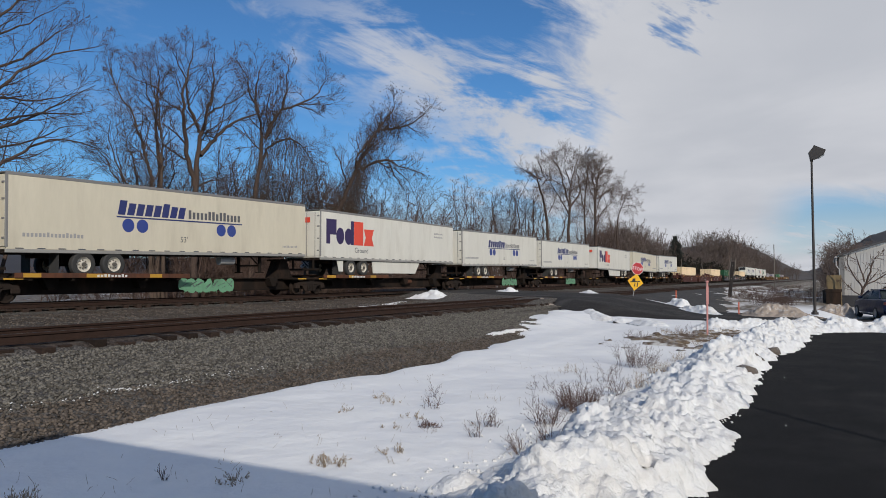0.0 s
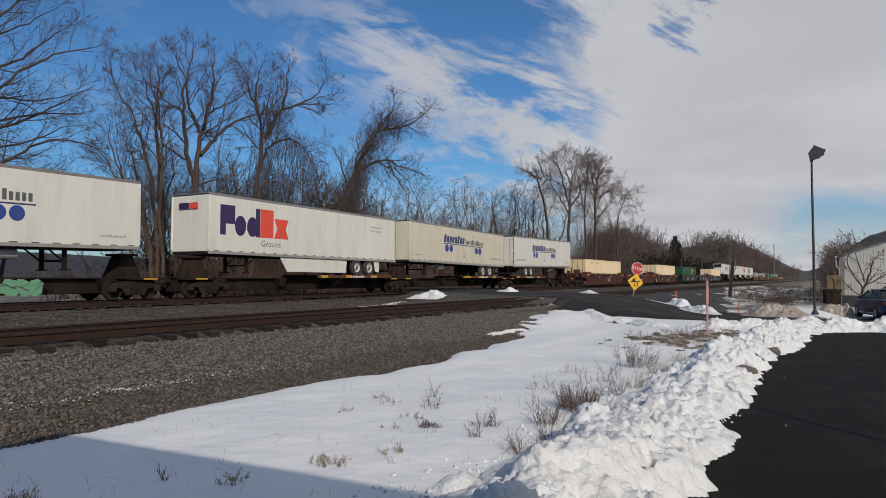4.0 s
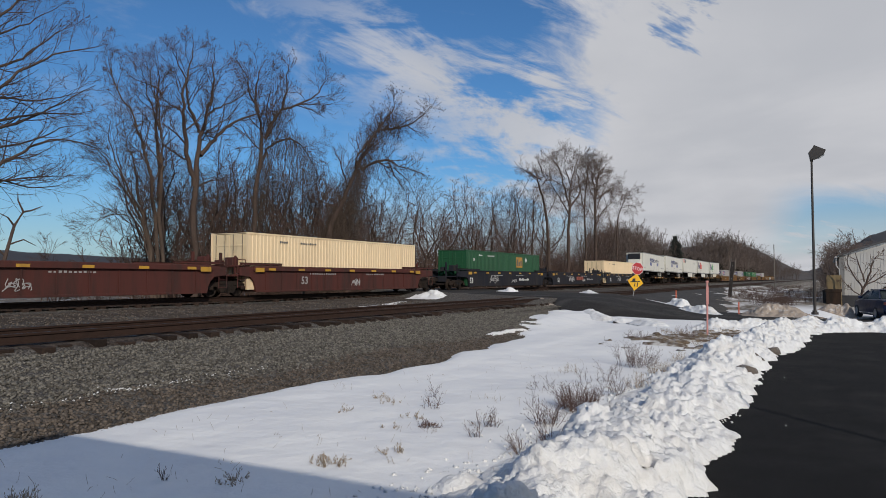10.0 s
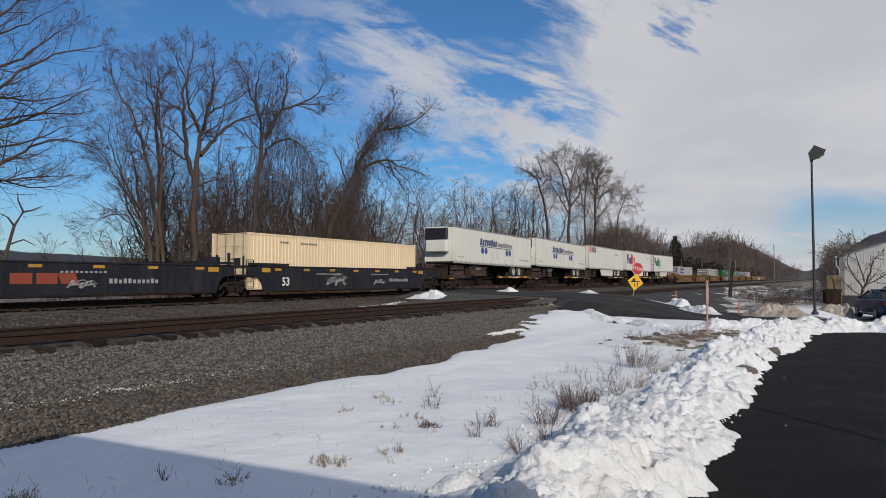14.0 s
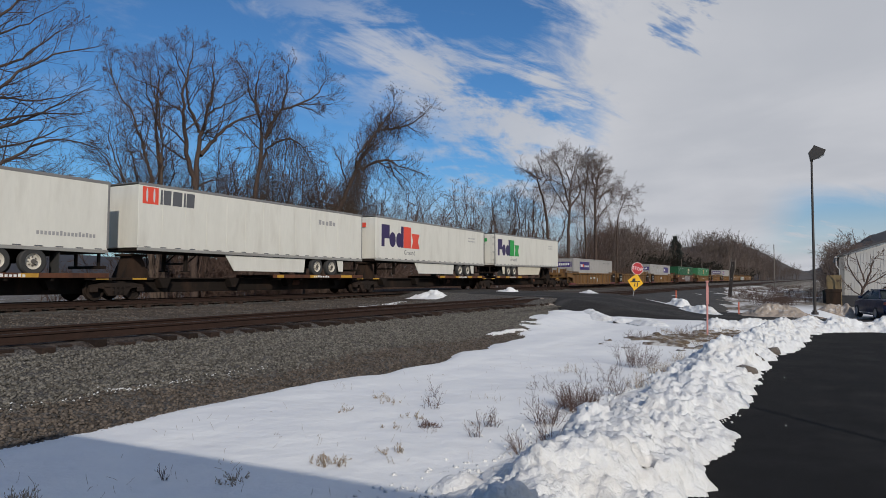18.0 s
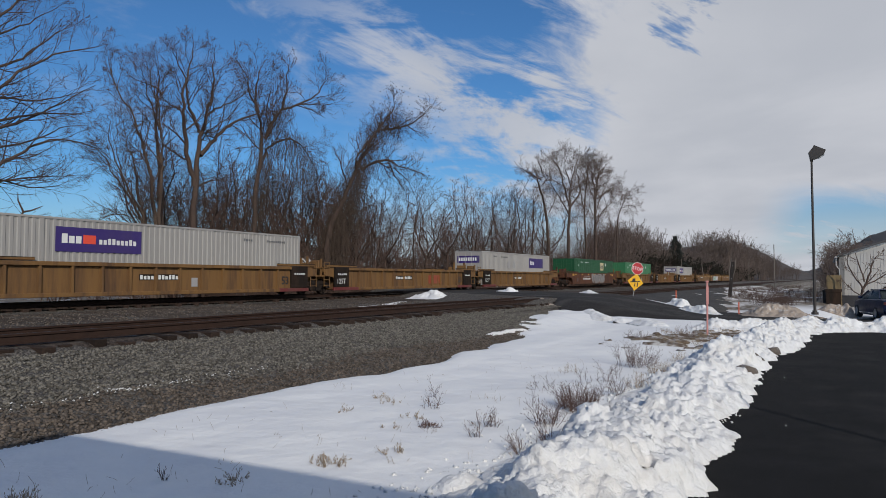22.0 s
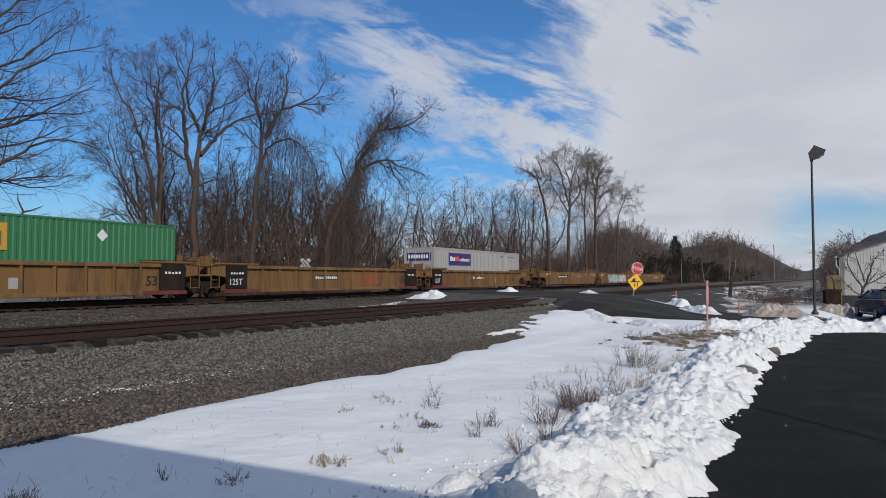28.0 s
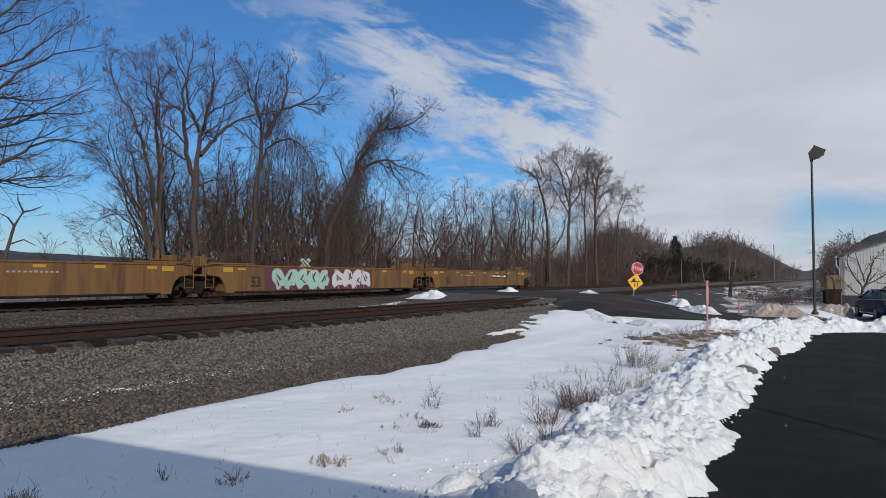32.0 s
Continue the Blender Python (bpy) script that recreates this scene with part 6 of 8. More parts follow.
def wood_row():
    """Copies of a few bare trees, saplings and bushes along the line and in the woods behind it."""
    rng = random.Random(21)

    def trunk(h, r, s, sway=0.3):
        q = random.Random(s)
        pts, x, y = [], 0.0, 0.0
        for i in range(7):
            pts.append((x, y, h * i / 6, r * (1 - 0.155 * i)))
            x, y = x + q.uniform(-sway, sway), y + q.uniform(-sway, sway)
        return [pts]

    def stems(n, h, r, s):
        q = random.Random(s)
        out = []
        for _ in range(n):
            a, e = q.uniform(0, 6.283), q.uniform(0.25, 0.6) * h
            g = q.uniform(0.6, 1.0)
            out.append([(0.1 * math.cos(a), 0.1 * math.sin(a), 0, r), (0.35 * e * math.cos(a), 0.35 * e * math.sin(a), h * 0.4 * g, r * 0.8), (e * math.cos(a), e * math.sin(a), h * g, r * 0.4)])
        return out

    def crooked(h, r, s):
        """A bole that forks low into a few bent leaders."""
        q = random.Random(s)
        z = h * q.uniform(0.28, 0.45)
        x, y = q.uniform(-.5, .5), q.uniform(-.5, .5)
        out = [[(0, 0, 0, r), (x * 0.4, y * 0.4, z * 0.5, r * 0.9), (x, y, z, r * 0.8)]]
        a = q.uniform(0, 6.28)
        for i in range(3):
            b, e = a + i * 2.1 + q.uniform(-.5, .5), h * q.uniform(0.12, 0.30)
            g = h * q.uniform(0.8, 1.0)
            out.append([(x, y, z * 0.97, r * 0.62), (x + 0.6 * e * math.cos(b), y + 0.6 * e * math.sin(b), z + (g - z) * 0.3, r * 0.5), (x + 0.75 * e * math.cos(b + .5), y + 0.75 * e * math.sin(b + .5), z + (g - z) * 0.66, r * 0.3), (x + e * math.cos(b), y + e * math.sin(b), g, 0.014)])
        return out

    kinds = {}
    for i in range(4):
        kinds["mid", i] = bare_tree(120 + i, crooked(10.5, 0.10, i + 9), (1.0, 3.0, 42, (4, 4, 0)), M["bark_dark"], M["twig"], 0.010, (6, 4), 0.5, 0.02)
        kinds["thin", i] = bare_tree(140 + i, trunk(7.0, 0.05, i + 19, 0.28), (1.9, 2.2, 34, (4, 3, 0)), M["twig"], M["twig"], 0.0098, (5, 3), 0.25)
        kinds["pole", i] = bare_tree(150 + i, trunk(12.5, 0.13, i + 29, 0.35), (0.9, 3.0, 36, (4, 4, 0)), M["bark_dark"], M["twig"], 0.010, (6, 4), 0.45, 0.03)
        kinds["bush", i] = bare_tree(160 + i, stems(6, 3.2, 0.022, i), (2.2, 1.6, 38, (4, 2, 0)), M["twig"], M["twig"], 0.0105, (4, 3), 0.15)
        kinds["round", i] = bare_tree(180 + i, crooked(8.0, 0.16, i + 30) + stems(5, 7.0, 0.08, i + 7), (1.3, 2.8, 42, (4, 3, 0)), M["twig_far"], M["twig_far"], 0.014, (6, 4), 0.2, 0.03)

    def put(kind, x, y, s=1.0):
        i = rng.randrange(4)
        name, label, group = {
            "mid": ("bare_tree", "bare young tree behind the track", "bare trees along the track"),
            "pole": ("bare_tree", "straight slender bare tree in the thicket", "bare trees along the track"),
            "round": ("bare_tree", "round-crowned bare tree beyond the yard", "bare trees along the track"),
            "thin": ("sapling", "thin bare sapling in the thicket behind the rails", "saplings behind the track"),
            "bush": ("bush", "leafless brown bush behind the rails", "bushes behind the track")}[kind]
        plant(name, kinds[kind, i], pose(x, y, ground_z(x, y) - 0.1, rng.uniform(-5, 5), rng.uniform(-5, 5), rng.uniform(0, 360)), label, group, s)

    # thicket behind the far rails, lower where it begins
    for x, y, k in ((-41, 25.6, 0.95), (-40, 27.0, 0.8)):
        put("bush", x, y, k)
    for x, y, k in ((-37, 22.0, 0.62), (-38, 23.3, 0.66), (-37, 19.6, 0.6)):
        put("thin", x, y, k)
    y = 28.5
    while y < 98:
        g = 0.5 + 0.5 * smooth_step(27, 33, y)
        put("thin", rng.uniform(-41, -36), y, rng.uniform(0.7, 1.25) * g)
        if y > 30:
            put("thin", rng.uniform(-46, -38), y + rng.uniform(-3, 3) + 3, rng.uniform(0.9, 1.4) * g)
            if y < 52:
                put("thin", rng.uniform(-44, -37), y + rng.uniform(-1, 2), rng.uniform(0.7, 1.2) * g)
                put("bush", rng.uniform(-43, -36), y + rng.uniform(-1, 2), rng.uniform(1.1, 1.9) * g)
            if rng.random() < 0.6:
                x = rng.uniform(-47, -38.5)
                put("mid", x, y - 0.62 * (x + 41) + rng.uniform(-1, 1), rng.uniform(0.6, 1.0) * g)
        if y < 50 or rng.random() < 0.7:
            put("bush", rng.uniform(-40, -34.5), y + rng.uniform(-.3, .3), rng.uniform(0.7, 1.2) * g)
        if y > 31 and rng.random() < 0.5:
            put("bush", rng.uniform(-44, -38), y + rng.uniform(0, 1), rng.uniform(1.0, 1.7))
        y += rng.uniform(0.75, 1.3)
    for x, y, k in ((-39, 34, 1.0), (-40, 38.5, 1.05), (-41, 42, 1.1), (-39.5, 45, 1.0), (-40, 50, 1.0), (-41, 43.5, 1.2), (-42, 47.5, 1.25), (-39, 41, 1.15), (-40, 46.8, 1.2), (-38.5, 51.5, 1.1), (-41, 53.5, 1.25), (-39.5, 55, 1.1), (-43, 49.5, 1.3), (-38.5, 48.6, 1.05),
                    (-38, 57, 1.15), (-40, 60, 1.05), (-37.5, 62.5, 1.25), (-39, 66, 1.2), (-38, 69.5, 1.28), (-40, 72, 1.15), (-37.5, 75, 1.3), (-39, 79, 1.25), (-38, 83, 1.2), (-36.5, 85.5, 1.62), (-39, 89, 1.35), (-38, 93, 1.45), (-40, 96, 1.35), (-37, 98.5, 1.6), (-39, 101, 1.3)):
        put("mid", x, y, k)
    for x, y, k in ((-38, 30.6, 0.95), (-37, 33.2, 0.9), (-38.5, 34.6, 1.05), (-37.5, 35.8, 0.85), (-39, 38.8, 1.0), (-37, 39.8, 0.9), (-38, 41.6, 0.85), (-37.5, 43.4, 0.8), (-39, 45.6, 0.95), (-37.2, 48.2, 0.85), (-38.4, 50.6, 0.8), (-37.6, 53.4, 0.8), (-38.5, 56, 0.85), (-37.4, 61, 0.95), (-38.6, 68, 0.95), (-37.2, 73.5, 1.0), (-38.2, 81, 1.05), (-37, 87.5, 1.15), (-38, 91, 1.1), (-36.8, 95, 1.25)):
        put("pole", x, y, k)
    y = 30.0
    while y < 57:
        x = rng.uniform(-47, -38)
        put("mid", x, y - 0.75 * (x + 38), rng.uniform(0.85, 1.25))
        x = rng.uniform(-44, -37.5)
        put("pole", x, y - 0.75 * (x + 38) + rng.uniform(-.6, .6), rng.uniform(0.65, 1.05))
        y += rng.uniform(0.9, 1.5)
    for y in range(99, 137, 2):
        x = rng.uniform(-50, -39)
        put("mid", x, y - 0.2 * (x + 39), rng.uniform(0.85, 1.15))
        put("pole" if y % 4 == 1 else "thin", rng.uniform(-43, -37), y + rng.uniform(-1, 1), rng.uniform(0.75, 1.0))
        put("bush", rng.uniform(-42, -36), y, rng.uniform(0.9, 1.5))
        put("bush", rng.uniform(-44, -38), y + 1, rng.uniform(1.5, 2.2))
        if y > 112:
            put("bush", rng.uniform(-43, -38), y + 0.5, rng.uniform(1.6, 2.4))
    for x, y, k in ((-38, 118, 1.2), (-39, 125, 1.35), (-38, 131, 1.3), (-40, 136, 1.4), (-39, 141, 1.3), (-41, 146, 1.45), (-38, 150, 1.3), (-40, 128, 1.3)):
        put("mid", x, y, k)
    y = 142.0
    while y < 240:
        x = rng.uniform(-0.29 * y, -38)
        put("round", x, y, rng.uniform(0.034, 0.042) * -x * (1 - 0.25 * smooth_step(205, 240, y)))
        put("bush", rng.uniform(-48, -34), y, rng.uniform(1.2, 1.9))
        y += rng.uniform(2.0, 3.2)
    y = 320.0
    while y < 470:
        put("round", rng.uniform(-48, -38), y, rng.uniform(2.4, 2.9))
        y += rng.uniform(5, 8)
    # beyond the yard and the shed
    for x, y, s in ((0.2, 88, 0.72), (1.5, 90, 0.9), (2.6, 91, 0.85), (4.6, 93, 0.7), (0.9, 94, 0.8), (0.6, 86, 0.62), (1.9, 87, 0.7), (1.2, 92, 0.85), (3.4, 90, 0.75), (0.4, 97, 0.7), (2.2, 96, 0.95), (0.3, 82, 0.5), (1.0, 84, 0.6), (1.6, 83, 0.55), (2.8, 85, 0.7), (0.0, 90, 0.6), (1.4, 98, 0.9)):
        put("round", x, y, s)


wood_row()


# ---- snow banks and piles ----
def snow_ridge(name, pts, width, height, label, seed, mat="bank", step=0.06, ragged=0.25, taper=1.2, crest=0.45, lump=1.0, category="snowbank"):
    """Ploughed snow along a polyline of (x, y, z): its first side is the ragged toe, on the right hand of the line."""
    pts = [Vector(p) for p in pts]
    fine = []
    for a, b in zip(pts, pts[1:]):
        k = max(1, int((b - a).length / step))
        fine += [a.lerp(b, i / k) for i in range(k)]
    fine.append(pts[-1])
    for _ in range(int(0.8 / step)):
        fine = [fine[0]] + [(fine[i - 1] + fine[i] * 2 + fine[i + 1]) / 4 for i in range(1, len(fine) - 1)] + [fine[-1]]
    length = step * len(fine)
    m = max(8, int((width + ragged) / step))
    base = np.empty((len(fine), m + 1, 3))
    body = np.empty((len(fine), m + 1))
    for i, p in enumerate(fine):
        d = (fine[min(i + 1, len(fine) - 1)] - fine[max(i - 1, 0)])
        d.z = 0
        d.normalize()
        right = Vector((d.y, -d.x, 0))
        s = i * step
        end = smooth_step(0, taper, s) * smooth_step(0, taper, length - s)
        tall = (0.78 + 0.50 * fbm(s, seed, 0.55, 3, seed)) * end
        finger = 0.8 * noise.noise(Vector((s * 0.8, seed, 0))) + 0.45 * abs(noise.noise(Vector((s * 2.3, seed + 9, 0)))) + 0.22 * abs(noise.noise(Vector((s * 4.6, seed + 2, 0)))) + 0.14 * noise.noise(Vector((s * 10.0, seed + 4, 0)))
        toe = ragged * (finger - 0.35)
        for j in range(m + 1):
            w = -ragged + (width + ragged) * j / m
            q = p - right * w
            a3 = Vector((q.x, q.y, seed))
            t = (w + toe) / (width + toe) + 0.09 * noise.noise(a3 * 1.6) + 0.06 * noise.noise(a3 * 4.5) + 0.03 * noise.noise(a3 * 11)
            prof = 0.0 if t <= 0 else (smooth_step(0, crest, t) ** 0.5 if t < crest else 1 - smooth_step(crest, 1.0, t))
            h = height * tall * prof * (0.74 + 0.36 * lump * noise.turbulence(a3 * 1.3, 3, False)) + (0.02 if prof > 0 else 0)
            if t <= 0:
                h = -0.06 + max(-0.1, t * 0.8)
            if t >= 0.985:
                h = -0.10
            base[i, j] = (q.x, q.y, p.z + h * (1 if h < 0 else end * 0.25 + 0.75) - 0.08 * (1 - end))
            body[i, j] = min(1.0, prof * 2.2) * min(1.0, height / 0.4) * lump
    nrm = np.cross(np.gradient(base, axis=1), np.gradient(base, axis=0))
    nrm *= np.sign(nrm[..., 2:3] + 1e-9)
    nrm /= np.linalg.norm(nrm, axis=2, keepdims=True) + 1e-9
    for i in range(len(fine)):
        for j in range(m + 1):
            k = body[i, j]
            if k <= 0:
                continue
            a3 = Vector(base[i, j]) + Vector((0, 0, seed))
            warp = a3 + 0.07 * noise.noise_vector(a3 * 4.0)
            # clods of three sizes, with creases between them, and crumbs
            c1, c2, c3 = (noise.voronoi(warp * f)[0][0] for f in (3.2, 7.5, 17.0))
            out = 0.10 * (0.42 - c1) + 0.085 * (0.42 - c2) + 0.050 * (0.42 - c3) + 0.06 * noise.noise(a3 * 2.2) + 0.034 * noise.turbulence(a3 * 10, 4, True)
            base[i, j] += nrm[i, j] * out * k
    f = [(i * (m + 1) + j, i * (m + 1) + j + 1, (i + 1) * (m + 1) + j + 1, (i + 1) * (m + 1) + j) for i in range(len(fine) - 1) for j in range(m)]
    me = bpy.data.meshes.new(name)
    me.from_pydata(base.reshape(-1, 3).tolist(), [], f)
    me.materials.append(M[mat])
    me.polygons.foreach_set("use_smooth", [True] * len(f))
    me.update()
    return solo(name, me, None, label, category)


Z0 = -0.69
snow_ridge("snowbank", [(-0.84, 1.5, Z0), (-0.80, 5, Z0), (-0.84, 8, Z0), (-0.88, 11, Z0), (-0.92, 14, Z0), (-0.74, 16.8, Z0), (-0.52, 18.6, Z0), (-0.40, 20.5, Z0), (-0.3, 22.4, Z0)], 1.72, 0.60,
           "high ragged bank of ploughed white snow along the asphalt", 3.0, step=0.020, ragged=0.34)
snow_ridge("snowbank", [(-0.70, 20.8, Z0), (-0.40, 22.4, Z0), (0.03, 23.4, Z0), (1.1, 24.4, Z0), (3, 25.0, Z0), (7, 25.3, Z0)], 1.5, 0.56, "ploughed snowbank at the far end of the parking lot", 11.0, mat="bank_far", step=0.035, ragged=0.35)
snow_ridge("snow_mound", [(-6.9, 26.5, -0.70), (-8.0, 28.4, -0.65), (-9.2, 30.5, -0.55)], 1.0, 0.25, "lumpy heap of snow at the edge of the road", 17.0, step=0.04, ragged=0.2, category="snow heap")
snow_ridge("snow_mound", [(-6.0, 25.9, -0.68), (-6.9, 26.6, -0.67)], 0.9, 0.20, "small heap of snow at the edge of the road", 18.0, step=0.04, ragged=0.2, taper=0.5, category="snow heap")
snow_ridge("snow_mound", [(-4.3, 23.9, -0.72), (-5.2, 25.2, -0.71), (-5.9, 26.2, -0.69)], 1.0, 0.24, "rounded heap of snow at the edge of the road", 19.0, step=0.04, ragged=0.2, taper=0.7, category="snow heap")
snow_ridge("snowbank", [(0.6, 25.9, -0.68), (-1.4, 25.4, -0.68), (-3.0, 24.6, -0.68), (-4.4, 23.6, -0.67)], 1.3, 0.38, "lumpy snowbank beside the road", 23.0, mat="bank_far", step=0.035, ragged=0.25)
snow_ridge("snowbank", [(1.5, 42.6, -1.1), (0.4, 42.7, -1.08), (-1.2, 42.5, -1.02)], 1.9, 0.80, "dirty snowbank beside the parked car", 29.0, mat="dirty", step=0.05, ragged=0.3, taper=0.6)
snow_ridge("snow_mound", [(-0.2, 34.2, -0.72), (-1.8, 34.1, -0.69), (-3.7, 34.0, -0.69)], 2.2, 1.0, "broad dirty mound of snow across the road", 30.0, mat="dirty", step=0.04, ragged=0.3, taper=1.3, category="snow heap")
snow_ridge("snow_mound", [(-5.7, 36.7, -0.60), (-6.4, 37.6, -0.57), (-7.1, 38.5, -0.54)], 1.0, 0.72, "small lumpy heap of snow beside an orange stake", 31.0, step=0.04, ragged=0.2, taper=0.7, category="snow heap")
snow_ridge("snow_mound", [(-3.9, 33.0, -0.68), (-4.9, 34.3, -0.66), (-6.2, 35.8, -0.62)], 0.9, 0.46, "low ridge of gritty snow at the edge of the road", 33.0, mat="bank_far", step=0.04, ragged=0.25, taper=0.8, category="snow heap")
snow_ridge("snow_mound", [(-18.9, 37.2, -0.34), (-20.6, 37.9, -0.34), (-23.4, 38.4, -0.34)], 2.0, 0.60, "heap of clean snow between the tracks", 37.0, step=0.07, ragged=0.2, taper=1.8, category="snow heap")
snow_ridge("snow_mound", [(-17.7, 43.4, -0.1), (-20.4, 46.4, -0.1)], 1.5, 0.62, "small heap of snow beside the crossing", 41.0, step=0.08, ragged=0.2, taper=1.5, category="snow heap")
snow_ridge("snow_mound", [(-10.7, 30.0, -0.24), (-12.2, 32.0, -0.12)], 0.7, 0.28, "small dirty heap of snow by the rail", 43.0, mat="dirty", step=0.06, ragged=0.2, taper=1.4, category="snow heap")
snow_ridge("snow_mound", [(-11.8, 41.2, -0.06), (-13.6, 43.6, -0.04)], 0.9, 0.30, "thin remnant of snow on the road", 47.0, step=0.07, ragged=0.2, taper=0.9, category="snow heap")
snow_ridge("snow_patch", [(-17.6, 25.0, -0.405), (-20.8, 35.5, -0.415)], 1.0, 0.065, "thin patch of snow on the ballast", 53.0, step=0.05, ragged=0.7, category="snow patch")
snow_ridge("snow_patch", [(-8.0, 16.6, -0.64), (-7.8, 20.0, -0.655)], 0.35, 0.10, "thin streak of snow on the ballast", 59.0, step=0.05, ragged=0.2, taper=0.8, category="snow patch")
snow_ridge("snow_lump", [(-2.72, 4.45, -0.69), (-2.15, 4.75, -0.69)], 0.42, 0.19, "rounded lump of snow in the shade", 61.0, step=0.03, ragged=0.1, taper=0.3, category="snow lump")


def snow_clods():
    """Crumbled clods along the foot and the back of the ploughed bank."""
    rng = np.random.default_rng(19)
    n = 1500
    y = 3.5 + 18 * rng.random(n) ** 1.5
    back = rng.random(n) < 0.9
    x = np.where(back, -2.35 - np.abs(rng.normal(size=n)) * 0.28, -1.05 + rng.normal(size=n) * 0.06)
    r = np.minimum(0.04, 0.007 + np.abs(rng.normal(size=n)) * 0.010)
    x = np.where(~back, np.minimum(x, -0.72), x)
    z = np.where(back, np.array([ground_z(a, b) for a, b in zip(x, y)]), -0.68) + 0.2 * r
    base = np.array([(1, 0, 0), (-1, 0, 0), (0, 1, 0), (0, -1, 0), (0, 0, 1), (0, 0, -1)], float)
    v = base[None] * (0.7 + 0.6 * rng.random((n, 6, 1))) * r[:, None, None] + 0.25 * r[:, None, None] * rng.normal(size=(n, 6, 3)) + np.stack([x, y, z], -1)[:, None]
    stones(v, "snow", "small clods of snow fallen from the ploughed bank", "snow_clods", "snow")


snow_clods()


def embankment():
    """Rough, half-thawed verge between the siding and the yard beyond the crossing."""
    xs, ys = spread((-11.4, -2.0, 0.3)), spread((44, 130, 0.9))

    def h(x, y):
        return -0.30 - 0.5 * smooth_step(-10.5, -5, x) + 0.16 * fbm(x, y, 0.5, 4, 3) - 0.4 * (smooth_step(-3.2, -2.0, x) + smooth_step(46.5, 44, y)) - 0.5 * smooth_step(120, 130, y)

    m = material("thawing_verge", (0.15, 0.115, 0.08), (0.09, 0.07, 0.05), 0.95, 0, 1.5, 20, 0.8, 0.7, 20, (0.80, 0.80, 0.80), 1.0, 0.45, dirt_lo=0.43)
    solo("verge", sheet("verge", xs, ys, h, m), None, "brown grassy verge with patches of snow", "verge", kind="structure")
    xs, ys = spread((-11.3, -3.4, 0.2)), spread((31, 84, 0.4))
    solo("gravel_apron", sheet("gravel_apron", xs, ys, lambda x, y: min(-0.16 - 0.42 * smooth_step(-11, -6, x), road_z(x, y) - 0.05) + 0.03 * fbm(x, y, 0.8, 3, 5) - 0.6 * smooth_step(-0.6, 0.8, x + 0.122 * y + 1.3 * fbm(x, y, 0.45, 4, 2)), M["gravel"]), None,
         "dark compacted gravel beside the siding", "gravel", kind="structure")


embankment()


def earth_patch(name, cx, cy, rx, ry, seed, label):
    n = 46
    xs, ys = spread((cx - rx, cx + rx, 2 * rx / n)), spread((cy - ry, cy + ry, 2 * ry / n))

    def h(x, y):
        d = math.hypot((x - cx) / rx, (y - cy) / ry) + 0.95 * fbm(x, y, 1.3, 4, seed)
        return ground_z(x, y) + 0.05 * (1 - smooth_step(0.35, 0.75, d)) - 0.12 * smooth_step(0.55, 0.8, d) + 0.05 * fbm(x, y, 3.0, 3, seed + 2)

    solo(name, sheet(name, xs, ys, h, M["earth"]), None, label, "bare earth", kind="structure")


earth_patch("earth_patch_1", -3.2, 19.2, 1.9, 2.9, 4.0, "bare brown earth and dead grass between snow")
earth_patch("earth_patch_2", -2.3, 21.9, 1.3, 1.8, 6.0, "bare brown earth and dead grass between snow")


def rocks():
    rng = random.Random(5)
    mat = material("grey_rock", (0.15, 0.122, 0.10), (0.07, 0.057, 0.048), 0.9, 0, 9, 50, 0.8, 0.9, 30, (0.5, 0.5, 0.5), 0.5, 6)
    for x, y, r, tip in ((-1.26, 12.4, 0.15, 24), (-1.20, 14.2, 0.15, -30), (-1.05, 16.2, 0.11, 18)):
        bm = bmesh.new()
        bmesh.ops.create_cube(bm, size=2 * r)
        bmesh.ops.subdivide_edges(bm, edges=bm.edges[:], cuts=3, use_grid_fill=True)
        for v in bm.verts:
            c = v.co / r
            # corners knocked off along a few cleavage planes, then a rough skin
            for px, py, pz, d in ((0.7, 0.5, 0.5, 0.85), (-0.6, 0.4, 0.7, 0.80), (0.3, -0.8, 0.5, 0.9), (-0.5, -0.7, 0.4, 0.95)):
                over = c.x * px + c.y * py + c.z * pz - d
                if over > 0:
                    c = c - Vector((px, py, pz)) * over
            c = c * (1 + 0.10 * noise.noise(c * 2.3 + Vector((x * 7, y, 0))) + 0.05 * noise.noise(c * 6 + Vector((y, x, 3))))
            v.co = Vector((c.x * 0.95, c.y * 1.15, c.z * 0.72)) * r
        me = bpy.data.meshes.new("rock")
        bm.to_mesh(me)
        bm.free()
        me.materials.append(mat)
        solo("rock", me, None, "rough grey rock half buried in the snowbank", "rock", pose(x, y, -0.60, tip, 10, rng.uniform(0, 360)), "rocks in the snowbank")


rocks()


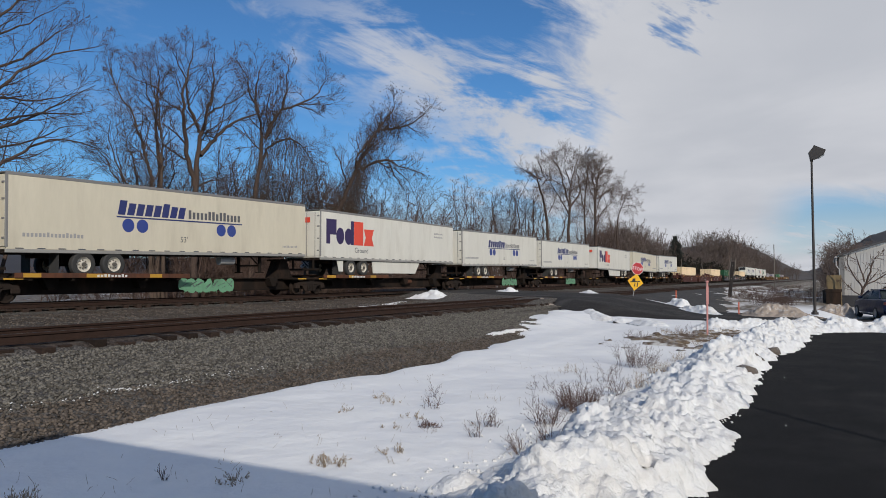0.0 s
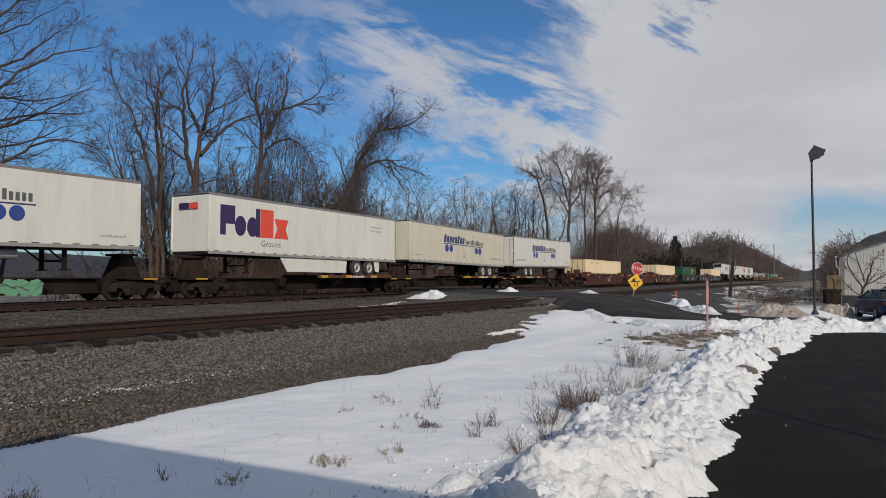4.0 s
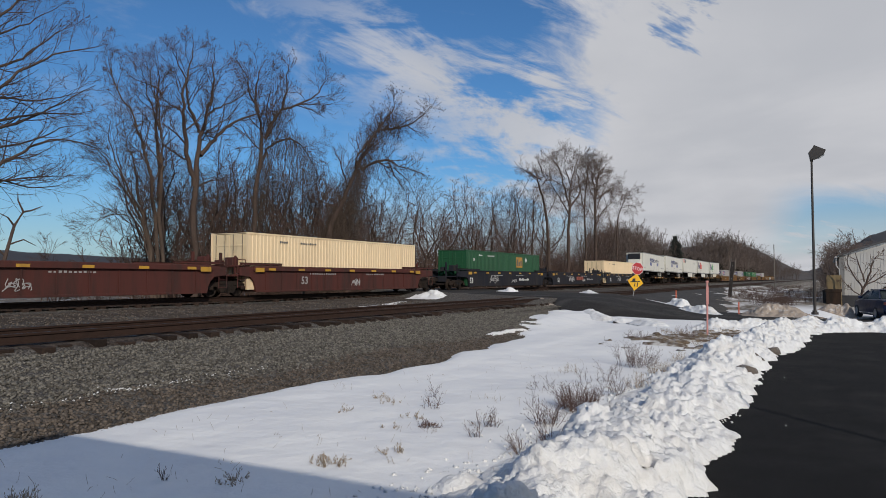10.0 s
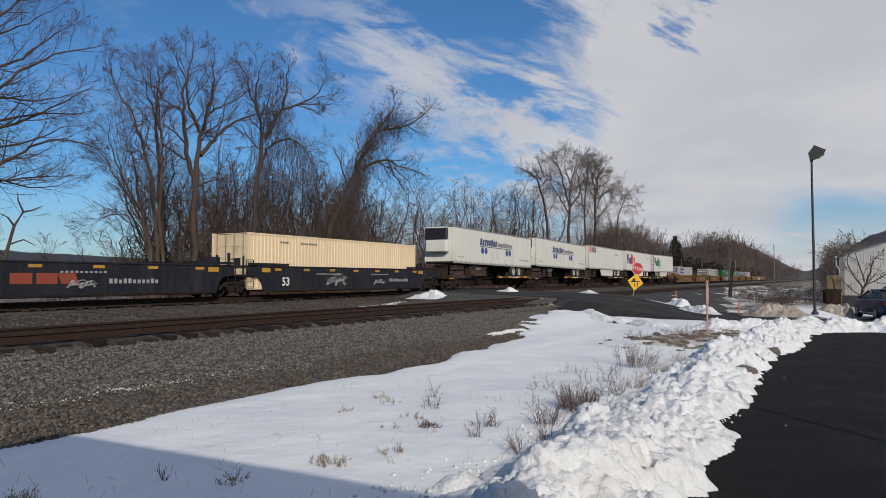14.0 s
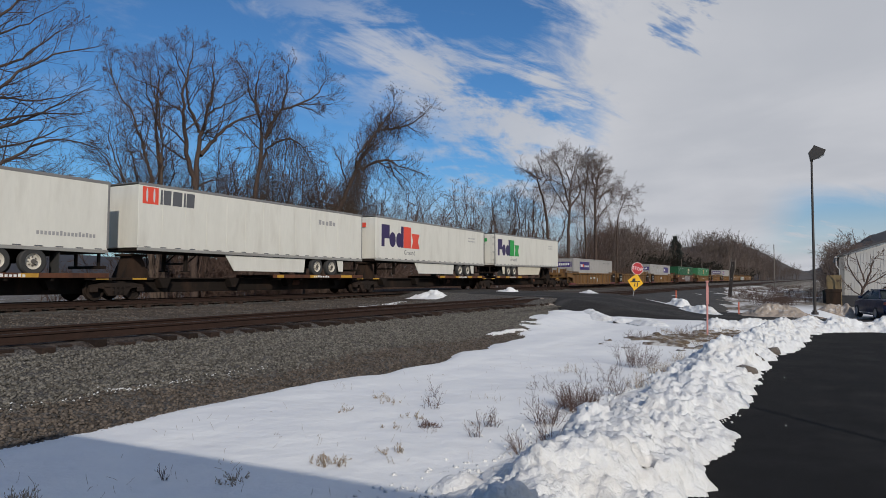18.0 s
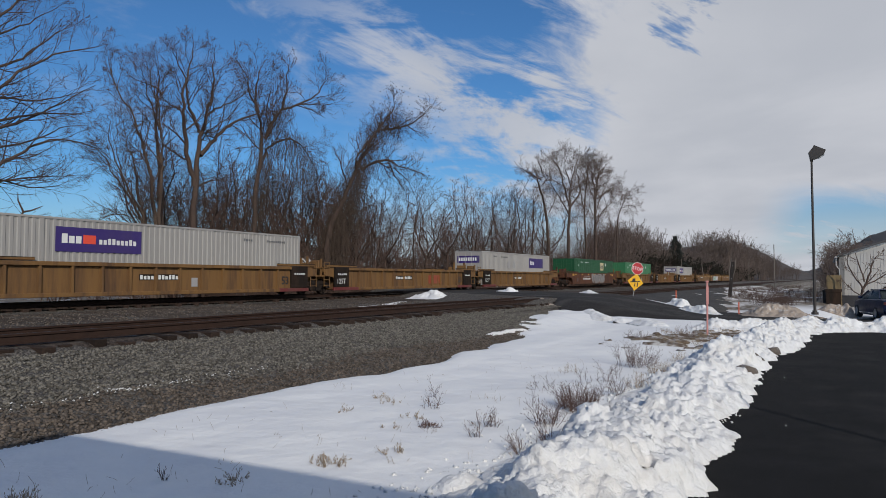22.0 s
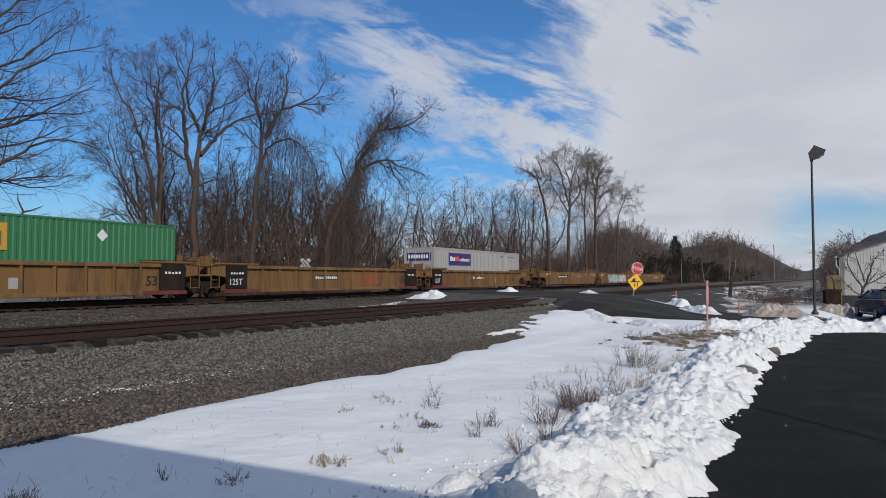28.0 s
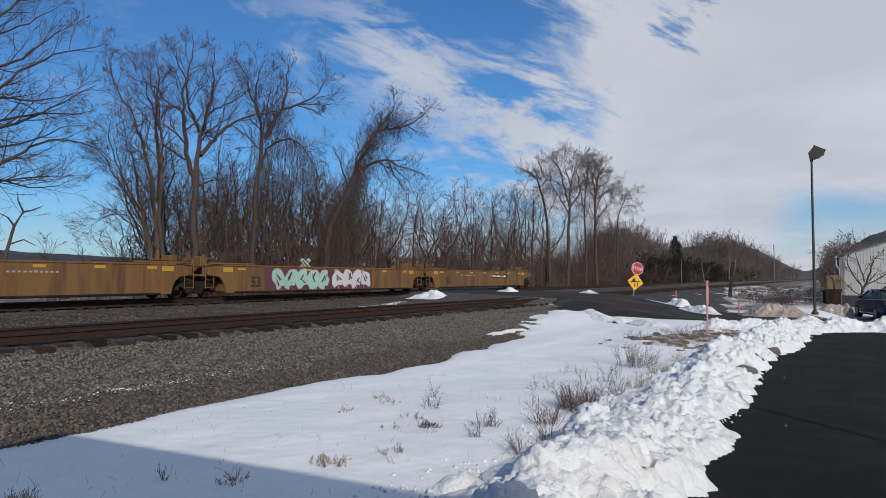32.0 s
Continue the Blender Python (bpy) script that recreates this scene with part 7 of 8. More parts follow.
# ---- weeds ----
def weeds():
    rng = np.random.default_rng(12)
    straw = material("dry_weed", (0.145, 0.092, 0.074), (0.080, 0.050, 0.042), 0.95, 0, 3, 30, 0.7)
    pale = material("pale_straw", (0.34, 0.26, 0.17), (0.22, 0.16, 0.10), 0.95, 0, 3, 30, 0.7)

    def clump(x, y, h, r, n, mat, tops=True, k=4):
        a = rng.random(n) * 6.283
        rr = r * np.sqrt(rng.random(n))
        base = np.stack([rr * np.cos(a), rr * np.sin(a), np.zeros(n)], -1)
        d = unit(np.stack([0.25 * np.cos(a) + rng.normal(size=n) * 0.2, 0.25 * np.sin(a) + rng.normal(size=n) * 0.2, np.ones(n)], -1))
        ln = h * rng.uniform(0.45, 1.0, n)
        pts = [base - d * 0.05]
        for _ in range(k - 1):
            d = unit(d + rng.normal(size=(n, 3)) * 0.20)
            pts.append(pts[-1] + d * (ln / (k - 1))[:, None])
        p = np.stack(pts, 1)
        rad = np.full((n, k), 0.0026) * np.linspace(1.2, 0.6, k)
        ch = [tubes(p, rad, 3)]
        if tops:
            q, r2 = shoots(rng, p, rad, 8, 0.25, 1.0, 46, 0.34, 0.8, 3, 0.05, 0.28)
            ch.append(tubes(q, np.maximum(r2, 0.0012), 3))
            # seed heads
            tip = q[:, -1]
            s = 0.0045 * rng.uniform(0.6, 1.4, len(tip))
            e = np.stack([tip, tip + np.array([0, 0, 1.0]) * s[:, None] * 2], 1)
            ch.append(tubes(e, np.stack([s * 0.7, s * 0.4], 1), 3))
        me = quad_mesh("weed_clump", ch, mat)
        return me

    spots = ((-3.72, 6.42, .10, .09, 46, 1, 0), (-3.35, 7.02, .34, .16, 22, 0, 1), (-2.74, 8.43, .55, .26, 120, 0, 1), (-2.81, 7.49, .55, .16, 36, 0, 1), (-2.42, 6.60, .38, .16, 20, 0, 1),
             (-2.52, 6.08, .36, .14, 16, 0, 1), (-3.03, 12.98, .60, .30, 56, 0, 1), (-3.37, 13.08, .85, .18, 16, 0, 1), (-3.80, 4.89, .16, .14, 16, 1, 1), (-5.01, 7.62, .14, .22, 16, 1, 1),
             (-4.41, 7.68, .34, .14, 10, 0, 1), (-5.18, 6.83, .16, .14, 12, 1, 1), (-5.19, 3.02, .20, .14, 22, 1, 1), (-4.13, 4.04, .14, .12, 12, 1, 1),
             (-4.0, 4.95, .14, .14, 14, 1, 1), (-3.38, 5.23, .14, .12, 12, 1, 0), (-2.62, 9.55, .5, .18, 20, 0, 1), (-3.18, 6.47, .26, .12, 8, 0, 1), (-3.98, 8.53, .2, .2, 14, 1, 0),
             (-2.57, 12.19, .45, .24, 26, 1, 1), (-2.87, 5.24, .10, .08, 12, 0, 0), (-2.43, 10.21, .42, .2, 18, 1, 1), (-3.3, 19.4, .55, .4, 34, 0, 1), (-4.6, 18.9, .4, .4, 30, 0, 1),
             (-4.2, 21.5, .3, .5, 40, 1, 1), (-2.7, 21.8, .35, .5, 40, 1, 1), (-2.5, 14.2, .35, .3, 22, 1, 1), (-3.6, 9.6, .34, .3, 9, 0, 1), (-3.2, 10.6, .4, .3, 10, 0, 1), (-3.9, 11.6, .3, .3, 9, 1, 1), (-3.3, 11.8, .45, .2, 10, 0, 1), (-2.3, 7.9, .4, .2, 12, 0, 1), (-3.1, 17.6, .35, .5, 40, 1, 1), (-3.7, 19.0, .3, .6, 46, 1, 1), (-2.8, 19.8, .3, .5, 46, 1, 1), (-3.4, 20.8, .3, .5, 40, 1, 1), (-2.5, 18.2, .3, .4, 30, 0, 1), (-4.55, 5.6, .10, .14, 10, 1, 0), (-4.7, 4.5, .12, .1, 9, 1, 0), (-5.3, 7.9, .16, .2, 18, 1, 1), (-4.85, 8.45, .42, .08, 6, 0, 1), (-4.27, 6.98, .16, .16, 16, 1, 1), (-3.84, 6.62, .16, .14, 40, 0, 1), (-3.85, 4.95, .18, .14, 14, 1, 1), (-3.54, 5.45, .18, .12, 14, 1, 1), (-5.05, 5.54, .12, .04, 8, 1, 0), (-5.4, 7.2, .12, .1, 10, 1, 0), (-4.7, 3.88, .26, .04, 5, 0, 1), (-4.22, 4.15, .18, .1, 10, 1, 1), (-4.17, 6.34, .14, .12, 12, 1, 1), (-4.13, 5.77, .12, .08, 8, 1, 0))
    for x, y, h, r, n, c, top in spots:
        me = clump(x, y, h * 0.8, r * 0.8, max(4, int(n * 0.8)), pale if c else straw, bool(top))
        solo("weed_clump", me, None, "dry straw grass tuft sticking out of the snow" if c else "dry brown weed stalks standing in the snow", "weed", pose(x, y, ground_z(x, y)), "dry weeds in the snow")
    # stubble that pokes through the snow, and crumbs of snow on the ballast
    n, k = 420, 3
    x, y = rng.uniform(-6.4, -2.3, n), 3.2 + 11 * rng.random(n) ** 1.3
    keep = np.array([fbm(a, b, 0.9, 3, 6.0) > 0.05 for a, b in zip(x, y)])
    x, y = x[keep], y[keep]
    n = len(x)
    z = np.array([ground_z(a, b) for a, b in zip(x, y)])
    d = unit(np.stack([rng.normal(size=n) * 0.6, rng.normal(size=n) * 0.6, np.ones(n)], -1)) * rng.uniform(0.03, 0.12, n)[:, None]
    p0 = np.stack([x, y, z - 0.01], -1)
    p = np.stack([p0, p0 + d * 0.5, p0 + d + rng.normal(size=(n, 3)) * 0.012], 1)
    solo("stubble", quad_mesh("stubble", [tubes(p, np.full((n, k), 0.0014), 3)], pale), None, "short dry grass stubble in the snow", "grass", kind="stuff")
    n = 110
    y = rng.uniform(2.5, 9.0, n)
    near = rng.random(n) < 0.45
    y = np.where(near, 6.05 + 0.22 * rng.normal(size=n), y)
    x = -8.27 + np.where(near, 0.03, 0.07) * rng.normal(size=n) + 0.03 * np.sin(y * 5)
    z = np.array([bed_h(a, b) for a, b in zip(x, y)]) + 0.022
    r = rng.uniform(0.003, 0.010, n)
    e = np.stack([np.stack([x, y - r * 2, z], -1), np.stack([x, y, z + 0.01], -1), np.stack([x, y + r * 2, z], -1)], 1)
    solo("snow_crumbs", quad_mesh("snow_crumbs", [tubes(e, np.stack([r * 0.2, r, r * 0.2], 1), 5)], M["snow"]), None, "crumbs of old snow on the ballast", "snow", kind="stuff")
    n = 8
    y = 4 + 19 * rng.random(n)
    x = -0.75 + np.abs(rng.normal(size=n)) * 0.3
    r = rng.uniform(0.004, 0.012, n)
    z = np.full(n, -0.675)
    e = np.stack([np.stack([x - r, y - r, z], -1), np.stack([x, y, z + r * 0.4], -1), np.stack([x + r, y + r * 0.6, z], -1)], 1)
    solo("snow_crumbs", quad_mesh("snow_crumbs", [tubes(e, np.stack([r * 0.3, r * 0.8, r * 0.3], 1), 5)], M["snow"]), None, "crumbs of snow fallen on the asphalt", "snow", kind="stuff")
    # brush along the siding beyond the crossing
    ch = []
    for _ in range(230):
        y = 44 + 84 * rng.random() ** 1.5
        x = -y * rng.uniform(0.010, 0.115)
        if fbm(x, y * 0.5, 0.5, 3, 9.0) < -0.06:
            continue
        n, k = 9, 4
        a = rng.random(n) * 6.283
        d = unit(np.stack([0.4 * np.cos(a), 0.4 * np.sin(a), np.ones(n)], -1))
        pts = [np.tile(np.array([x, y, -0.65]), (n, 1)) + rng.normal(size=(n, 3)) * np.array([.2, .2, 0])]
        for _k in range(k - 1):
            d = unit(d + rng.normal(size=(n, 3)) * 0.2)
            pts.append(pts[-1] + d * rng.uniform(0.08, 0.24))
        p = np.stack(pts, 1)
        rad = np.full((n, k), 0.007)
        ch.append(tubes(p, rad, 3))
        q, r2 = shoots(rng, p, rad, 4, 0.3, 1, 40, 0.4, 0.8, 3, 0.05, 0.2)
        ch.append(tubes(q, np.maximum(r2, 0.006), 3))
    solo("brush", quad_mesh("brush", ch, M["twig_dark"]), None, "dry brown brush along the embankment", "brush", kind="stuff")


weeds()


# ---- signs, posts and lamp ----
P = dict(
    red=paint("red_sign_sheeting", (0.42, 0.022, 0.028), amount=0.1, rough=0.4),
    sign_white=paint("white_sign_sheeting", (0.75, 0.75, 0.74), amount=0.15, rough=0.4),
    sign_yellow=paint("yellow_sign_sheeting", (0.78, 0.42, 0.012), amount=0.1, rough=0.4),
    # Greyer than sign white: the shade on these boards is in the colour.
    grey_white=paint("shaded_white_boards", (0.36, 0.35, 0.34), amount=0.4, rough=0.7),
    black=paint("black_sign_ink", (0.015, 0.015, 0.015), amount=0.1),
    galv=material("galvanised_steel", (0.28, 0.28, 0.275), (0.18, 0.18, 0.18), 0.5, 0.5, 6, 50, 0.5),
    pink=paint("faded_pink_marker", (0.50, 0.22, 0.20), (0.4, 0.3, 0.28), 0.6),
    orange=paint("orange_marker", (0.62, 0.13, 0.06), amount=0.2),
    pole=material("dark_bronze_pole", (0.040, 0.033, 0.030), (0.026, 0.022, 0.020), 0.5, 0.2, 3, 40, 0.5),
    wood=material("weathered_pole_wood", (0.085, 0.066, 0.053), (0.045, 0.035, 0.028), 0.9, 0, 2, 30, 0.8, 0.5, 30, stretch=(6, 6, 0.5)),
    # Much darker than the pole wood, nearly black all over.
    dark_wood=material("dark_post_wood", (0.030, 0.023, 0.020), (0.016, 0.012, 0.011), 0.9, 0, 2, 30, 0.8, 0.5, 30, stretch=(6, 6, 0.5)),
    bleached=material("bleached_pole_wood", (0.20, 0.17, 0.145), (0.12, 0.10, 0.085), 0.9, 0, 2, 30, 0.8, 0.5, 30, stretch=(6, 6, 0.5)),
    lens=material("floodlight_glass", (0.30, 0.30, 0.29), None, 0.2),
)


def sign_face(g, poly, y0, y1):
    n = len(poly)
    v = [(x, y0, z) for x, z in poly] + [(x, y1, z) for x, z in poly]
    return g.add(v, [tuple(range(n)), tuple(range(n, 2 * n))[::-1]] + [(i, n + i, n + (i + 1) % n, (i + 1) % n) for i in range(n)])


def stop_sign():
    t = thing("stop_sign", "red stop sign and yellow warning diamond on a leaning post", "road sign", pose(-10.6, 43.2, -0.5, 0, 10, 42))
    part("post", Geo().box(-0.03, 0.03, -0.02, 0.02, -0.3, 2.35, 0.006), P["galv"], t)

    def octagon(r):
        return [(r * math.cos(math.pi / 8 + k * math.pi / 4), 2.06 + r * math.sin(math.pi / 8 + k * math.pi / 4)) for k in range(8)]
    b = part("octagon", sign_face(Geo(), octagon(0.412), -0.030, -0.024), P["sign_white"], t, "white-edged octagon")
    r = part("red_face", sign_face(Geo(), octagon(0.388), -0.034, -0.0305), P["red"], b)
    me = letters("STOP", 0.29)
    me.transform(Matrix(((0, 1, 0, 0), (1, 0, 0, 0), (0, 0, 1, 0), (0, 0, 0, 1))))
    me.materials.clear()
    me.materials.append(P["sign_white"])
    co = [v.co.x for v in me.vertices]
    w = (min(co) + max(co)) / 2
    ob = part("lettering", me, None, b, "white word")
    ob.location = (-w, -0.036, 1.96)
    d = 0.54
    y = part("warning_diamond", sign_face(Geo(), [(0, 1.22 - d), (d, 1.22), (0, 1.22 + d), (-d, 1.22)], -0.030, -0.024), P["sign_yellow"], t, "yellow diamond")
    g = Geo()
    sign_face(g, [(-0.34, 1.20), (0.30, 1.34), (0.30, 1.28), (-0.34, 1.14)], -0.034, -0.031)
    part("symbol", g, P["black"], y)
    g = Geo()
    sign_face(g, [(-0.24, 1.22), (-0.02, 1.27), (-0.04, 1.44), (-0.22, 1.40)], -0.034, -0.031)
    part("symbol", g, P["black"], y)
    for x in (-0.05, 0.12):
        part("symbol", sign_face(Geo(), [(x, 0.94), (x + 0.07, 0.94), (x + 0.05, 1.22), (x - 0.0, 1.22)], -0.034, -0.031), P["black"], y)


stop_sign()


def marker(name, x, y, z, h, mat, label, panel=False):
    t = thing(name, label, "marker post", pose(x, y, z, 0, 0.6, 20))
    part("post", Geo().box(-0.024, 0.024, -0.018, 0.018, -0.2, h, 0.008), mat, t)
    if panel:
        part("panel", Geo().box(-0.034, 0.034, -0.03, -0.019, h - 0.62, h - 0.12, 0.008), mat, t)
        part("cap", Geo().box(-0.04, 0.04, -0.03, 0.03, h - 0.02, h + 0.04, 0.01), mat, t)


marker("marker_post", -3.04, 20.99, -0.68, 1.50, P["pink"], "tall faded pink plastic marker post in bare earth", True)
marker("marker_post", -3.55, 33.85, -0.68, 0.55, P["orange"], "short orange marker stake in the snow")
marker("marker_post", -7.02, 37.9, -0.50, 0.80, P["orange"], "short orange marker stake standing in a snow heap")


def crossbuck(x, y, z, h, turn, label, arm=1.2, face="grey_white"):
    t = thing("crossbuck", label, "crossing sign", pose(x, y, z, 0, 3.0, turn))
    w = 0.08
    part("post", Geo().box(-w, w, -w, w, -0.4, h, 0.02), P["wood"], t)
    for s in (-1, 1):
        a = radians(45) * s
        g = Geo().box(-arm * 0.5, arm * 0.5, -0.012, 0.012, -0.11, 0.11, 0.004)
        g.moved(Matrix.Translation((0, -0.02 - w - 0.012 * (s + 1), h - 0.5)) @ Matrix.Rotation(a, 4, "Y"))
        b = part("board", g, P[face], t)
        if face != "grey_white":
            continue
        q = Geo().box(-arm * 0.33, arm * 0.33, -0.0145, -0.0125, -0.045, 0.045)
        q.moved(Matrix.Translation((0, -0.02 - w - 0.012 * (s + 1), h - 0.5)) @ Matrix.Rotation(a, 4, "Y"))
        part("lettering", q, P["black"], b)


def old_post():
    """A leaning timber with split, bleached boards nailed to both its faces."""
    t = thing("crossing_post", "leaning weathered wooden crossing post with bleached split boards", "crossing post", pose(-7.02, 60.7, -0.55, 0, 5.5, 0))
    part("post", Geo().box(-0.13, 0.13, -0.10, 0.10, -0.4, 2.85, 0.02), P["dark_wood"], t)
    for pts in ([(-0.12, -0.13, 1.3), (-0.19, -0.13, 2.1), (-0.13, -0.13, 3.1)], [(0.11, -0.12, 1.6), (0.24, -0.12, 2.3), (0.17, -0.12, 3.05)], [(0.24, -0.16, 2.25), (0.13, -0.16, 1.75)]):
        part("board", Geo().tube(pts, [0.02, 0.035, 0.028], 4) if len(pts) == 3 else Geo().tube(pts, [0.035, 0.02], 4), P["bleached"], t, "bleached grey board")
    for z in (1.45, 2.5):
        part("bolt", Geo().cyl((0, -0.14, z), (0, -0.11, z), 0.03, 8), P["galv"], t)


old_post()
crossbuck(-29.9, 35.2, -0.4, 2.80, 35, "white crossing sign behind the far track, boards greyed for shade", 0.78, "grey_white")


def lamp_post():
    t = thing("street_lamp", "tall slim dark lamp post with one floodlight", "street lamp", pose(-0.56, 35.6, -0.70, 0, 0, -86))
    part("pole", Geo().tube([(0, 0, 0), (0, 0, 6.98)], [0.064, 0.044], 12), P["pole"], t)
    part("base", Geo().cyl((0, 0, 0), (0, 0, 0.10), 0.15, 16).cyl((0, 0, 0.10), (0, 0, 0.18), 0.10, 16), P["pole"], t)
    h = part("floodlight", Geo().prism([(-0.12, 7.34), (0.10, 7.62), (0.56, 7.38), (0.50, 7.24), (0.26, 7.08), (-0.05, 6.98)], -0.22, 0.22), P["pole"], t, "dark tilted box floodlight")
    part("lens", Geo().prism([(0.27, 7.065), (0.505, 7.225), (0.515, 7.205), (0.28, 7.045)], -0.19, 0.19), P["lens"], h)
    part("lid", Geo().prism([(0.09, 7.65), (0.57, 7.40), (0.565, 7.383), (0.085, 7.628)], -0.225, 0.225), P["pole"], h)
    part("bracket", Geo().box(-0.05, 0.05, -0.06, 0.06, 6.92, 7.12, 0.01), P["pole"], t)


lamp_post()


def utility_pole(x, y, h, r, lean, label, arm=True):
    t = thing("utility_pole", label, "utility pole", pose(x, y, ground_z(x, y) - 0.2, 0, lean, 0))
    part("pole", Geo().tube([(0, 0, 0), (0, 0, h)], [r, r * 0.7], 8), P["wood" if arm else "bleached"], t)
    if not arm:
        return
    part("crossarm", Geo().box(-0.7, 0.7, -0.06, 0.06, h - 0.5, h - 0.38), P["wood"], t)


def thin_pole():
    t = thing("lot_pole", "plain thin pole beside the parking lot", "pole", pose(5.2, 3.35, -0.69))
    part("pole", Geo().tube([(0, 0, 0), (0, 0, 4.9)], [0.055, 0.045], 10), P["pole"], t)
    part("base", Geo().cyl((0, 0, 0), (0, 0, 0.06), 0.14, 12), P["pole"], t)


thin_pole()
utility_pole(-32, 180.4, 7.0, 0.13, 0, "pale grey wooden pole in front of the wood", False)
utility_pole(-31.0, 210.8, 6.4, 0.13, -7, "leaning pale wooden pole beside the track", False)
utility_pole(-30, 327, 9.4, 0.15, 0, "pale wooden pole far down the line", False)
utility_pole(-6.0, 98, 6.4, 0.07, 0, "thin grey pole beside the siding", False)


# ---- shed and yard ----
def shed():
    t = thing("shed", "white metal-sided shed with a dark roof edge", "building", pose(0.85, 58.0, -1.15))
    wall = material("white_metal_siding", (0.40, 0.385, 0.365), (0.33, 0.315, 0.30), 0.5, 0, 2, 20, 0.5, 0, 60, (0.45, 0.42, 0.38), 0.3, 0.8, (1, 1, 0.2))
    roof = material("dark_metal_roof", (0.07, 0.065, 0.065), None, 0.5, 0.2, 2, 20, 0.5)
    # gable wall of upright panels
    W, H, R = 12.0, 3.75, 5.74

    def top(x):
        return H + (R - H) * (1 - abs(x - W / 2) / (W / 2))
    n = 60
    w = W / n
    for i in range(n):
        x = i * w
        g = Geo()
        for a, b, d in ((0.0, 0.62 * w, 0.0), (0.62 * w, w, 0.022)):
            v = [(x + a, d, 0), (x + b, d, 0), (x + b, d, top(x + b)), (x + a, d, top(x + a)), (x + a, 0.12, 0), (x + b, 0.12, 0), (x + b, 0.12, top(x + b)), (x + a, 0.12, top(x + a))]
            g.add(v, [(0, 1, 2, 3), (5, 4, 7, 6), (0, 3, 7, 4), (1, 5, 6, 2), (3, 2, 6, 7), (0, 4, 5, 1)])
        part("siding_panel", g, wall, t)
    for x in (0.0, W - 0.12):
        part("wall", Geo().box(x, x + 0.12, 0.12, 16, 0, H), wall, t)
    part("wall", Geo().box(0.12, W - 0.12, 15.88, 16, 0, H), wall, t)
    for s in (0, 1):
        x0, x1 = (-0.25, W / 2) if s == 0 else (W + 0.25, W / 2)
        z0 = H - 0.1
        v = [(x0, -0.3, z0), (x1, -0.3, R), (x1, 16.3, R), (x0, 16.3, z0), (x0, -0.3, z0 + 0.14), (x1, -0.3, R + 0.14), (x1, 16.3, R + 0.14), (x0, 16.3, z0 + 0.14)]
        part("roof", Geo().add(v, [(0, 1, 2, 3), (4, 7, 6, 5), (0, 4, 5, 1), (3, 2, 6, 7), (0, 3, 7, 4), (1, 5, 6, 2)]), roof, t)
    part("gutter", Geo().box(-0.42, -0.26, -0.3, 16.3, H - 0.22, H - 0.08, 0.02), wall, t)
    part("downpipe", Geo().tube([(-0.34, -0.2, H - 0.15), (-0.34, -0.2, H - 0.75), (-0.12, -0.1, H - 1.05), (-0.12, -0.1, H - 1.45)], 0.026, 6), P["sign_white"], t, "white bent downpipe")
    # Flat strip coloured blue-grey for the shaded side wall round the corner.
    part("corner_trim", Geo().box(-0.16, 0.16, -0.035, -0.004, 0.0, H, 0.008), T["roof"], t, "blue-grey strip for the shaded side wall")
    part("rake_trim", Geo().add([(-0.2, -0.03, H - 0.16), (W / 2, -0.03, R - 0.16), (W / 2, -0.03, R), (-0.2, -0.03, H), (-0.2, -0.004, H - 0.16), (W / 2, -0.004, R - 0.16), (W / 2, -0.004, R), (-0.2, -0.004, H)],
         [(0, 1, 2, 3), (5, 4, 7, 6), (0, 4, 5, 1), (3, 2, 6, 7), (0, 3, 7, 4), (1, 5, 6, 2)]), P["sign_white"], t, "white trim under the roof edge")
    # Dark strip over the wall foot stands in for shaded snow and brush.
    part("foot_shade_band", Geo().box(-0.05, W, -0.06, -0.036, -0.1, 0.85, 0.01), material("foot_shade_paint", (0.036, 0.036, 0.041), (0.022, 0.022, 0.025), 0.9, 0, 2, 20, 0.6), t, "dark band in place of shaded snow and brush below the wall")
    wn = part("window", Geo().box(-0.10, -0.01, 3.0, 4.2, 1.7, 2.7, 0.01), P["sign_white"], t)
    part("pane", Geo().box(-0.115, -0.101, 3.1, 4.1, 1.8, 2.6), P["black"], wn)


shed()


def yard_tree():
    mm = bare_tree(611, [[(0, 0, -.1, .10), (.03, 0, 1.3, .085), (.25, 0, 2.3, .06), (.7, 0.1, 3.2, .035), (1.0, 0.1, 3.9, .015)], [(.02, 0, 1.2, .06), (-.45, 0.1, 2.2, .045), (-.8, 0.1, 3.0, .03), (-1.0, .1, 3.7, .015)],
        [(.1, 0, 1.7, .05), (.8, 0.1, 2.0, .04), (1.5, 0, 2.5, .03), (1.9, 0, 3.2, .015)], [(.1, 0, 1.9, .05), (-.1, .1, 2.9, .04), (-.4, 0, 3.9, .015)], [(0, 0, .9, .04), (-.6, .1, 1.3, .03), (-1.1, 0, 2.0, .015)], [(0, 0, 1.0, .04), (.7, 0, 1.3, .03), (1.4, 0, 1.5, .015)]],
        (1.8, 1.1, 42, (4, 3, 0)), M["bark_dark"], M["twig_dark"], 0.010)
    plant("bare_tree", mm, pose(2.0, 54.5, -1.2), "small bare tree in front of the shed")


yard_tree()


